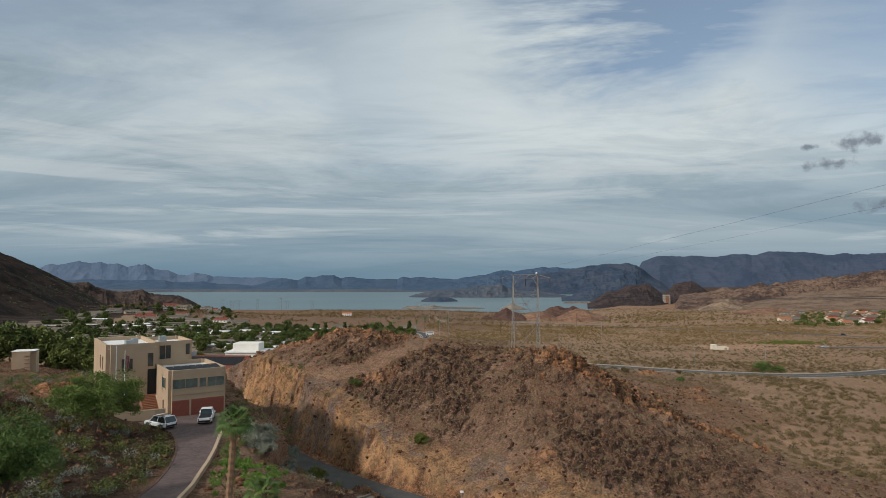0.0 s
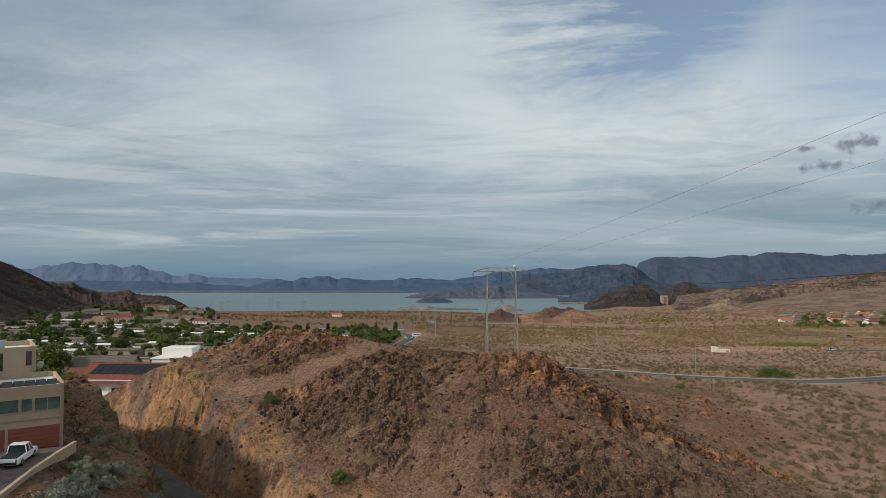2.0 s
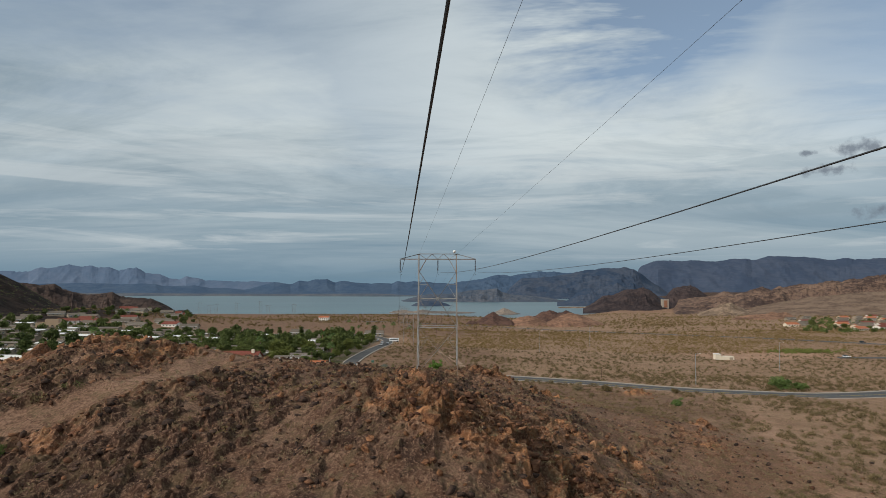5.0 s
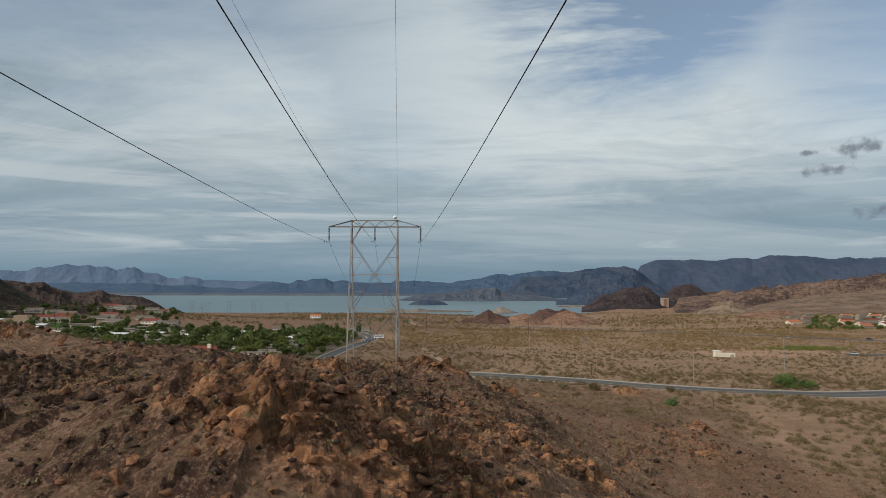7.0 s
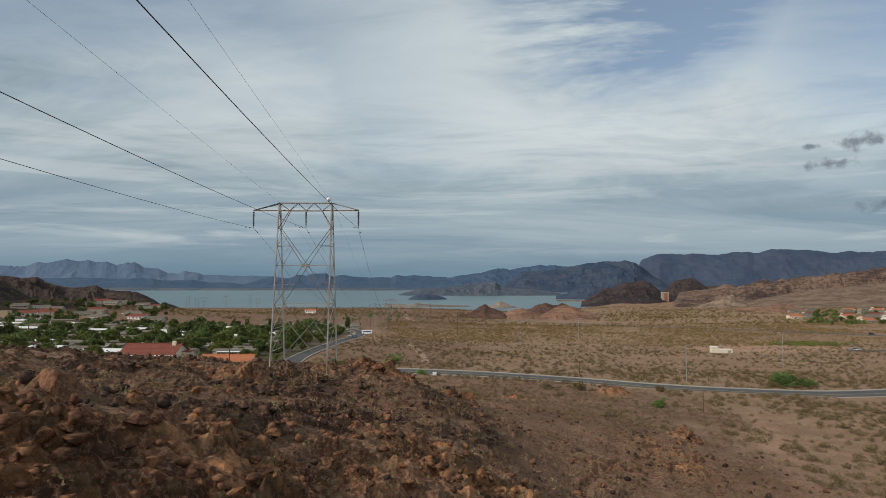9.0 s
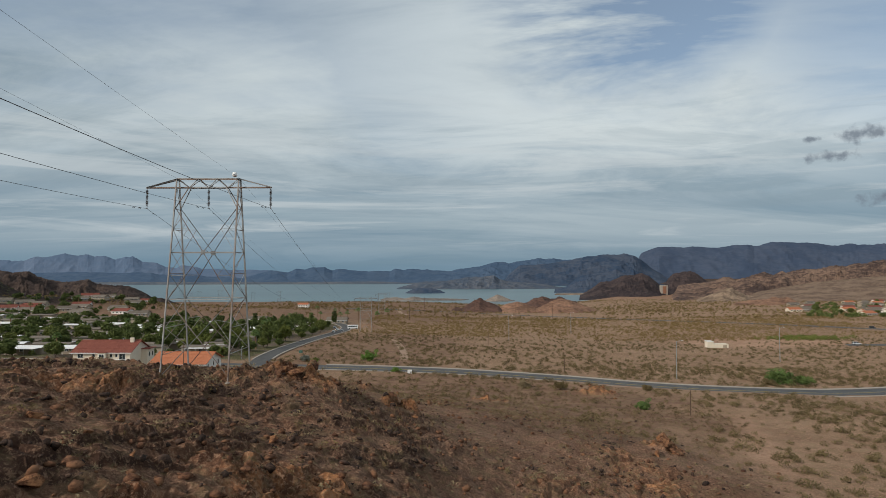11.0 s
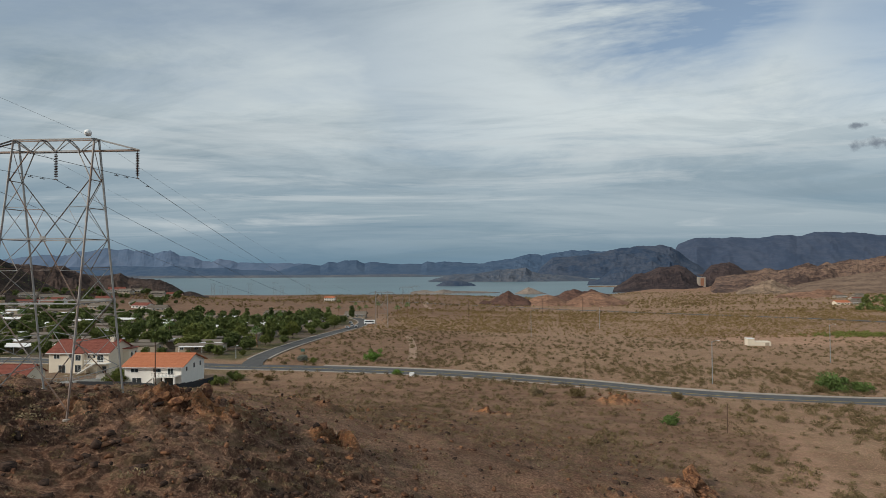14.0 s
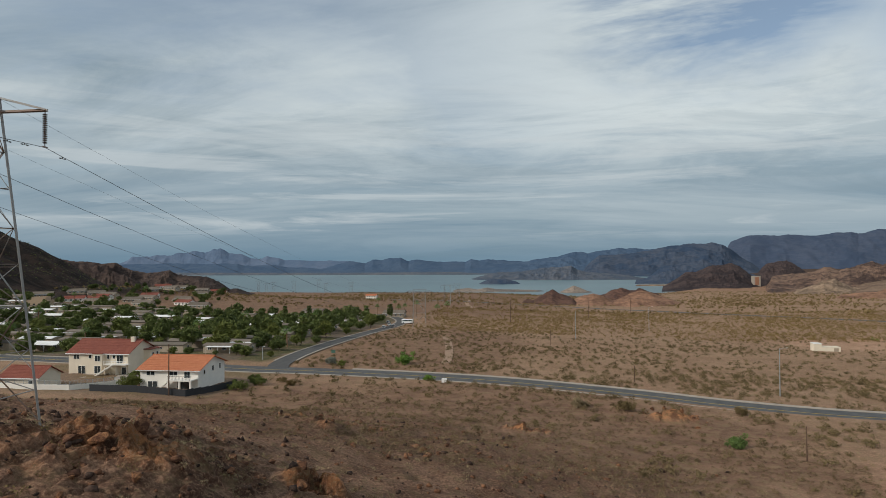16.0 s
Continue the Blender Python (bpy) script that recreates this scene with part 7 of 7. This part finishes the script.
for row_y, xa, xb in rows:         # gardens and hedges between the rows of homes
    x = -54 - rnd.uniform(0, 6)
    while x > xb:
        tall = x > -140 and row_y > 200
        k = rnd.choice((0, 1, 1, 0, 2, 3) if tall else (0, 2, 2, 0, 1, 2))
        if rnd.random() < (0.92 if tall else 0.85):
            spot = (k, x, row_y + 9.4 + rnd.uniform(-1.6, 1.6), rnd.uniform(0.75, 1.2) if tall else rnd.uniform(0.75, 1.25), rnd.uniform(0, 360))
            if row_y < 260 and x > -230:
                copy_at(town_trees[k], *spot[1:])
            else:
                far_spots.append(spot)
        x -= rnd.uniform(5.5, 10.5)
for i in range(150):
    y = rnd.uniform(425, 760)
    x = -235 - rnd.random() * 210 if i % 4 else -70 - rnd.random() * 180
    if y > 470 + 2.3 * max(0, -x - 225):
        continue
    if all(math.hypot(x - a, y - b) > 10 for a, b, _ in SITES):
        far_spots.append(((0, 2, 1)[i % 3], x, y, rnd.uniform(0.6, 1.1), rnd.uniform(0, 360)))


def far_trees(spots):
    """Crowns too far off to be told apart, thinned and joined."""
    co, tone = [], []
    for k, x, y, s, turn in spots:
        crown = [o for o in town_trees[k].children if o.name.startswith("crown")][0].data
        v = np.empty(len(crown.vertices) * 3, np.float32)
        crown.vertices.foreach_get("co", v)
        v = v.reshape(-1, 3, 3)
        v = v[RS.permutation(len(v))[:520]]
        mid = v.mean(1, keepdims=True)
        v = (mid + (v - mid) * 1.75) * s
        a = radians(turn)
        v = v @ np.array(((math.cos(a), math.sin(a), 0), (-math.sin(a), math.cos(a), 0), (0, 0, 1)))
        co.append((v + (x, y, ground_z(x, y))).reshape(-1, 3))
        tone.append(np.repeat(np.clip(RS.rand() * 0.5 + RS.rand(len(v)) * 0.45, 0, 1), 3))
    co = np.concatenate(co)
    ob = new("far_town_trees", tri_mesh("far_town_trees", co, np.arange(len(co)).reshape(-1, 3), LEAF_GREEN, np.concatenate(tone)))
    return tagged(ob, "dark green trees between the far rows of homes", "trees", kind="stuff")


far_trees(far_spots)
for x, y, s, k in ((-75, 240, 0.95, 1), (-84, 258, 1.0, 1), (-98, 240, 0.9, 1), (-70, 278, 0.9, 0), (-112, 259, 0.9, 0), (-120, 278, 1.0, 1), (-53, 236, 0.9, 2), (-53, 285, 0.9, 2), (-52, 310, 0.9, 0), (-51, 330, 1.0, 1), (-140, 259, 1.0, 0), (-64.5, 121, 0.95, 2), (-128, 178, 1.1, 0), (-150, 182, 1.0, 0), (-106, 178, 0.9, 2), (-170, 190, 1.2, 1), (-101, 104, 0.8, 2), (-108, 108, 0.9, 2),
                   (-128, -4, 0.9, 0), (-126, 22, 1.1, 0), (-165, 78, 1.7, 1), (-172, 66, 1.5, 0), (-122, 34, 1.0, 1), (-88, 28, 0.8, 2), (-128, 84, 1.1, 0), (-135, -10, 0.9, 1), (-152, -35, 1.0, 2), (-150, 20, 1.2, 1), (-125, 70, 1.2, 0), (-95, 45, 1.0, 2), (-110, 95, 1.0, 0), (-160, 60, 1.0, 0), (-175, 120, 1.2, 1), (-62, 62, 0.9, 2),
                   (-62, 70, 0.8, 2),
                   (-150, -9, 1.35, 1), (-142, -5, 1.3, 1), (-157, -4, 1.4, 0), (-130, -9, 1.35, 1), (-137, 2, 1.2, 0), (-153, 6, 1.5, 1), (-164, 4, 1.6, 1), (-146, 16, 1.5, 1)):
    copy_at(town_trees[k], x, y, s, rnd.uniform(0, 360))
for i in range(24):            # gardens of the eastern houses
    d, u = rnd.uniform(730, 1120), rnd.uniform(0.56, 0.88)
    x, y = -13 + u * d, -159 + d
    if all(math.hypot(x - a, y - b) > 10 for a, b, _ in EAST):
        copy_at(town_trees[(0, 1, 2)[i % 3]], x, y, rnd.uniform(0.7, 1.2), rnd.uniform(0, 360))


for i in range(46):            # trees between the court and the town
    x, y = rnd.uniform(-235, -88), rnd.uniform(-60, 160)
    if math.hypot(x + 131, y + 36) < 9 or math.hypot(x + 82, y - 6) < 17 or math.hypot(x + 87, y + 19) < 18 or math.hypot(x + 112, y - 62) < 14 or math.hypot(x + 104, y - 3) < 22 or math.hypot(x + 143, y - 30) < 15 or math.hypot(x + 149, y - 88) < 18 or (y > 100 and x > -112) or away(np.array([x]), np.array([y]), CUT_ROAD)[0][0] < 8 or away(np.array([x]), np.array([y]), MAIN_ROAD)[0][0] < 9:
        continue
    copy_at(town_trees[(0, 2, 1, 2)[i % 4]], x, y, rnd.uniform(0.55, 1.0), rnd.uniform(0, 360))
for i in range(24):            # green belt along the park's front
    x, y = -56 - 8.5 * (i % 24) + rnd.uniform(-3, 3), (184, 210, 234)[i // 24] + rnd.uniform(-2, 2)
    if all(abs(x - a) > 9.5 or not -6.6 < y - b < 4.6 for a, b, _ in TOWN):
        copy_at(town_trees[(2, 0, 2, 0)[i % 4]], x, y, rnd.uniform(0.45, 0.75), rnd.uniform(0, 360))


# ---- scrub: bushes of the flats and brush on the hill ----
def clear(x, y, pad=1.0):
    """True where plants may stand: off roads, houses and courts."""
    ok = np.ones(len(x), bool)
    for line, w in ((MAIN_ROAD, 7.6), (SIDE_STREET, 6.5), (CUT_ROAD, 4.6), (HIGHWAY, 7.0), (SERVICE, 5.0)):
        ok &= away(x, y, np.asarray(line)[::2])[0] > w * pad
    ok &= ~((x > np.interp(y, left_edge[::-1, 1], left_edge[::-1, 0]) - 0.6) & (x < np.interp(y, right_edge[::-1, 1], right_edge[::-1, 0]) + 0.6) & (y > -150) & (y < -90))
    ok &= ~((x > -110) & (x < -38) & (y > 105) & (y < 150))
    ok &= ~((x < -50) & (y > 170) & (y < 460))
    ok &= ~((np.abs(x - 183) < 9) & (np.abs(y - 286) < 7))
    ok &= ~((np.abs(x) < 4.5) & (np.abs(y) < 5.0) & (np.abs(np.abs(x) - 3.8) < 0.8) & (np.abs(np.abs(y) - 4.1) < 0.8))
    return ok


def scrub(name, x, y, r, per, size, mat, label, flat=0.65, up=0.6):
    z = land(x, y)[0]
    co, tri, tone = leaf_cloud(np.stack([x, y, z + r * flat * 0.55], 1), r, per, size, flat, up=up)
    zb = np.repeat(z, per * 3) - 0.02
    co[:, 2] = np.maximum(co[:, 2], zb)
    ob = new(name, tri_mesh(name, co, tri, mat, tone))
    return tagged(ob, label, "scrub", kind="stuff")


def scatter(n, x0, x1, y0, y1, size, cut):
    x, y = RS.uniform(x0, x1, n), RS.uniform(y0, y1, n)
    keep = clear(x, y) & (fbm(x + 200, y, size, 3) + RS.uniform(-0.7, 0.7, n) > cut)
    return x[keep], y[keep]


# brush on the hill
x, y = scatter(22000, -75, 95, -125, 75, 12.0, 0.0)
hl = land(x, y)[1]
keep = (hl > 0.25) & (RS.rand(len(x)) < 0.8)
x, y = x[keep], y[keep]
r = RS.uniform(0.16, 0.48, len(x)) * np.where(RS.rand(len(x)) < 0.12, 1.7, 1)
half = RS.rand(len(x)) < 0.6
scrub("hill_brush", x[half], y[half], r[half], 40, r[half] * 0.19, SCRUB_DRY, "low dry brown brush scattered over the stony hill")
scrub("hill_scrub", x[~half], y[~half], r[~half] * 1.1, 40, r[~half] * 0.19, SCRUB_OLIVE, "low olive desert scrub over the stony hill")
# dry grass and brush on the apron between the hill and the road
x, y = scatter(9000, -25, 95, 30, 138, 14.0, -0.25)
keep = np.hypot((x - 30) / 66, (y - 82) / 66) < 1
x, y = x[keep], y[keep]
r = RS.uniform(0.2, 0.55, len(x))
scrub("apron_brush", x, y, r, 22, r * 0.3, SCRUB_BROWN, "brown dry brush between the hill and the road")
# creosote on the flats, thinner with distance
x, y = scatter(9600, 15, 215, -65, 190, 30.0, -0.3)
keep = (land(x, y)[1] < 0.55) & ((np.hypot((x - 22) / 74, (y - 84) / 54) > 1) | (RS.rand(len(x)) < 0.22))
x, y = x[keep], y[keep]
r = 0.45 + 0.95 * RS.rand(len(x)) ** 1.6
scrub("creosote_near", x, y, r, 88, r * 0.19, SCRUB_OLIVE, "olive creosote bushes over the desert flat")
x, y = scatter(9000, -40, 230, -60, 250, 18.0, 0.0)
r = RS.uniform(0.2, 0.5, len(x))
scrub("flat_brush", x, y, r, 24, r * 0.26, SCRUB_DRY, "pale dry brush over the desert flat")
x, y = scatter(14500, -40, 420, -60, 330, 40.0, -0.2)
keep = (land(x, y)[1] < 0.5) & ((x > 215) | (y > 190) | (x < 15))
x, y = x[keep], y[keep]
r = RS.uniform(0.55, 1.3, len(x))
scrub("creosote_flat", x, y, r * 0.9, 34, r * 0.28, SCRUB_OLIVE, "olive creosote bushes beyond the road")
x, y = scatter(27000, -45, 620, 330, 640, 50.0, -0.3)
r = RS.uniform(0.6, 1.4, len(x))
scrub("creosote_middle", x, y, r * 0.9, 14, r * 0.38, SCRUB_OLIVE, "olive bushes thinly spread over the middle flat")
x, y = scatter(16000, -500, 1100, 600, 1450, 120.0, -0.1)
r = RS.uniform(1.0, 2.4, len(x))
scrub("creosote_far", x, y, r, 7, r * 0.75, SCRUB_OLIVE, "far olive scrub speckling the desert")
x, y = scatter(5000, -700, -380, 150, 900, 60.0, 0.0)
r = RS.uniform(0.6, 1.5, len(x))
scrub("mountain_scrub", x, y, r * 0.8, 8, r * 0.5, LEAF_GREEN, "dark scrub on the mountain flank")
# planted slope round the tan house: grey sage and dark shrubs
x, y = RS.uniform(-125, -40, 5200), RS.uniform(-150, -50, 5200)
keep = (clear(x, y)) & (fbm(x, y, 8.0, 3) + RS.uniform(-0.6, 0.6, len(x)) > -0.25) & ((x < -55) | (RS.rand(len(x)) < 0.12)) & ~((x + 72) ** 2 + (y + 86) ** 2 < 130) & ~((np.abs(x + 66) < 9) & (np.abs(y + 94) < 9))
x, y = x[keep], y[keep]
r = RS.uniform(0.35, 1.0, len(x))
k = RS.rand(len(x))
scrub("garden_sage", x[k < 0.2], y[k < 0.2], r[k < 0.2], 150, r[k < 0.2] * 0.14, SAGE, "rounded grey sage mounds on the planted slope", 0.75)
scrub("garden_shrubs", x[k > 0.4], y[k > 0.4], r[k > 0.4] * 1.1, 110, r[k > 0.4] * 0.165, LEAF_GREEN, "dark green garden shrubs on the planted slope", 0.85)
keep = (k >= 0.2) & (k <= 0.4)
scrub("garden_brush", x[keep], y[keep], r[keep], 70, r[keep] * 0.18, SCRUB_OLIVE, "olive brush on the planted slope", 0.8)


def bush(x, y, r, mat, label, seed, flat=0.75):
    rs = np.random.RandomState(seed)
    n = 34
    c = rs.normal(size=(n, 3)) * (r * 0.42, r * 0.42, r * 0.22) + (0, 0, r * 0.55)
    co, tri, tone = leaf_cloud(c, rs.uniform(0.25, 0.42, n) * r, 70, 0.10 * r, flat, rs)
    co[:, 2] = np.maximum(co[:, 2], -0.05)
    t = thing("bush", pose(x, y, ground_z(x, y)), label, "bush")
    ob = new("foliage", tri_mesh("foliage", co, tri, mat, tone))
    ob.parent = t
    bm = bmesh.new()
    for k in range(5):
        a = rs.uniform(0, 6.28)
        tube(bm, [(0, 0, -0.2), (math.cos(a) * r * 0.2, math.sin(a) * r * 0.2, r * 0.35), (math.cos(a) * r * 0.45, math.sin(a) * r * 0.45, r * 0.75)], [0.05, 0.035, 0.012], 5)
    part("stem", bm, BARK, t)
    return t


for k, (x, y, r, mt, lb) in enumerate(((144, 144, 4.6, LEAF_PALO, "large bright green mesquite bush beside the road"), (151, 142, 3.0, LEAF_PALO, "green mesquite bush beside the road"), (138, 140.5, 2.0, SCRUB_OLIVE, "olive bush beside the road"),
                                       (-2.4, 181, 3.2, LEAF_BRIGHT, "round bright green bush beside the dirt track"), (-26, 172, 2.2, SAGE, "grey-green bush on the street corner"), (-22, 170, 1.6, LEAF_GREEN, "dark green bush on the street corner"),
                                       (11, 149, 1.5, LEAF_BRIGHT, "small green bush beside the kerb"), (-62.8, 115.5, 2.4, LEAF_GREEN, "tall rounded dark shrub beside the yard wall"), (-36, 121, 2.3, LEAF_GREEN, "dark green shrub beside the fence"), (-33.5, 129, 2.0, LEAF_GREEN, "dark green shrub outside the fence"), (-37.5, 135, 1.7, LEAF_GREEN, "rounded dark shrub near the road"),
                                       (-29.5, 136, 1.3, SCRUB_OLIVE, "olive shrub near the road"), (-25, 131, 1.4, SCRUB_OLIVE, "dry olive shrub near the road"), (-43, -63.5, 1.2, LEAF_GREEN, "dark green bush at the foot of the cut"), (-29, -82, 1.3, LEAF_GREEN, "green bush clinging to the cut bank"),
                                       (-46, -86, 1.8, LEAF_GREEN, "dark green shrub on the bank above the lane"), (-49, -92, 1.5, SAGE, "grey sage mound on the bank above the lane"), (-48.5, -97, 1.6, SAGE, "rounded grey sage mound below the court wall"), (-47.5, -101, 1.5, SAGE, "pale sage mound below the court wall"), (-46.5, -106, 1.6, SAGE, "broad sage mound below the court wall"), (-48, -110, 1.3, SAGE, "small sage mound below the court wall"), (-45, -95, 1.7, LEAF_GREEN, "dark shrub on the bare bank"),
                                       (90, 118, 1.6, SCRUB_OLIVE, "olive bush beside the road"), (52, 118, 2.0, SCRUB_DRY, "dry brown bush on the flat"), (63, 116, 2.2, SCRUB_OLIVE, "olive bush beside a rock knob"), (78, 84, 1.8, LEAF_PALO, "low green bush on the flat"))):
    bush(x, y, r, mt, lb, 50 + k)
# gardens and street trees of the far eastern houses, seen as one green mass
d, u = RS.uniform(720, 1130, 330), RS.uniform(0.56, 0.92, 330)
x, y = -13 + u * d, -159 + d
keep = np.array([min(math.hypot(a - b, c - e) for b, e, _ in EAST) > 8 for a, c in zip(x, y)])
r = RS.uniform(1.6, 3.6, keep.sum())
scrub("east_gardens", x[keep], y[keep], r, 90, r * 0.42, LEAF_GREEN, "dark green garden trees round the far houses", 0.95)
# grey sage mounds and dark shrubs on the bank below the court wall
for k in range(15):
    y = -92.5 - 1.3 * k
    bush(-56.0 + 0.30 * (-92 - y) + 3.4 * RS.rand(), y, 0.8 + 0.6 * RS.rand(), SAGE, "rounded grey sage mound on the bank below the wall", 120 + k)
# green reed patch round the pond on the flat
x, y = RS.normal(262, 12, 150), RS.normal(335, 8, 150)
r = RS.uniform(1.0, 2.2, len(x))
scrub("reed_patch", x, y, r, 40, r * 0.3, LEAF_GREEN, "dark green reeds and brush round a small pond", 0.7)

# ---- stones ----
bm = bmesh.new()
bmesh.ops.create_icosphere(bm, subdivisions=1, radius=1.0)
ICO = np.array([v.co[:] for v in bm.verts])
ICO_T = np.array([[v.index for v in f.verts] for f in bm.faces])
bm.free()
bm = bmesh.new()
bmesh.ops.create_icosphere(bm, subdivisions=2, radius=1.0)
BIG = np.array([v.co[:] for v in bm.verts])
BIG_T = np.array([[v.index for v in f.verts] for f in bm.faces])
bm.free()


def stones(name, x, y, r, mat, label, sink=0.25):
    n, m = len(x), len(ICO)
    z = land(x, y)[0]
    sc = RS.uniform(0.5, 1.35, (n, 1, 3)) * r[:, None, None] * (1, 1, 0.75)
    a = RS.uniform(0, 6.28, n)
    p = ICO[None] * sc * RS.uniform(0.5, 1.3, (n, m, 1))
    c, s = np.cos(a)[:, None], np.sin(a)[:, None]
    q = np.stack([p[..., 0] * c - p[..., 1] * s + x[:, None], p[..., 0] * s + p[..., 1] * c + y[:, None], p[..., 2] + (z + r * sink)[:, None]], -1)
    tri = (ICO_T[None] + (np.arange(n) * m)[:, None, None]).reshape(-1, 3)
    ob = new(name, tri_mesh(name, q.reshape(-1, 3), tri, mat))
    return tagged(ob, label, "stones", kind="stuff")


x, y = RS.uniform(-75, 95, 80000), RS.uniform(-125, 75, 80000)
_, hl, rk, _, lg, tr = land(x, y)
keep = clear(x, y) & (RS.rand(len(x)) < np.clip(0.08 * hl + 0.42 * lg + 0.35 * rk, 0, 1) * (1 - tr))
x, y, rk, lg = x[keep], y[keep], rk[keep], lg[keep]
r = 0.12 + 0.40 * RS.rand(len(x)) ** 3 + 0.25 * rk * RS.rand(len(x)) ** 2
pick = RS.rand(len(x)) < 0.35 + 0.5 * lg - 0.3 * rk
stones("hill_stones", x[pick], y[pick], r[pick], DARK_ROCK, "dark brown stones strewn over the hill")
stones("hill_rubble", x[~pick], y[~pick], r[~pick], ROCK, "red-brown rubble strewn over the hill")
x, y = RS.uniform(-104, -44, 900), RS.uniform(-150, -84, 900)
keep = clear(x, y)
stones("garden_rocks", x[keep], y[keep], RS.uniform(0.15, 0.5, keep.sum()), ROCK, "reddish rocks on the planted slope")


def boulder(x, y, r, mat, label, seed, squash=0.8, sink=0.3):
    """An angular block: the hull of a few points on a ball, its edges a little worn."""
    rs = np.random.RandomState(seed)
    bm = bmesh.new()
    sx, sy = rs.uniform(0.8, 1.3), rs.uniform(0.7, 1.1)
    for _ in range(11):
        d = rs.normal(size=3)
        d /= np.linalg.norm(d)
        bm.verts.new(d * rs.uniform(0.75, 1.05) * r * (sx, sy, squash))
    res = bmesh.ops.convex_hull(bm, input=bm.verts)
    bmesh.ops.delete(bm, geom=[v for v in bm.verts if not v.link_faces], context="VERTS")
    bmesh.ops.bevel(bm, geom=bm.edges[:], offset=0.025 * r, segments=1, affect="EDGES")
    bmesh.ops.translate(bm, verts=bm.verts, vec=(0, 0, r * squash * (1 - 2 * sink)))
    me = bpy.data.meshes.new("boulder")
    bm.to_mesh(me)
    bm.free()
    me.materials.append(mat)
    ob = new("boulder", me)
    ob.location, ob.rotation_euler = (x, y, ground_z(x, y)), (0, 0, rs.uniform(0, 6.28))
    return tagged(ob, label, "boulder", "boulders on the hill")


sites = [(67.2, 38, 1.9, 1, 1.25), (64.5, 29.6, 1.2, 1, 0.9), (62, 25, 1.0, 1, 0.8)]
rs = np.random.RandomState(8)
for cx, cy, sx, sy, n, big in ((3, -63, 6, 5, 64, 1.25), (5, -68, 5, 4, 24, 1.2), (11, -52, 5, 8, 34, 1.3), (-42, -35, 9, 5, 40, 1.3), (11, 3, 3.0, 2.0, 22, 1.5), (72, 108, 4.5, 2.2, 22, 1.5), (22, 12, 2.5, 2, 10, 1.2), (20, -34, 8, 8, 14, 1.1), (-12, -50, 7, 4, 16, 0.9), (2, -31, 5, 4, 12, 0.9), (16, -8, 6, 7, 12, 0.8), (45, 5, 10, 9, 10, 0.9)):
    for k in range(n):
        sites.append((cx + rs.normal() * sx, cy + rs.normal() * sy, big * (0.22 + 0.5 * rs.rand() ** 3), int(rs.rand() < 0.6), rs.uniform(0.6, 1.0)))
for k, (x, y, r, o, q) in enumerate(sites):
    if abs(abs(x) - 3.8) < 1 and abs(abs(y) - 4.1) < 1:
        continue
    boulder(x, y, r, ROCK_ORANGE if o else ROCK, "weathered orange boulder on the crest" if o else "dark red-brown boulder on the hill", 100 + k, q)
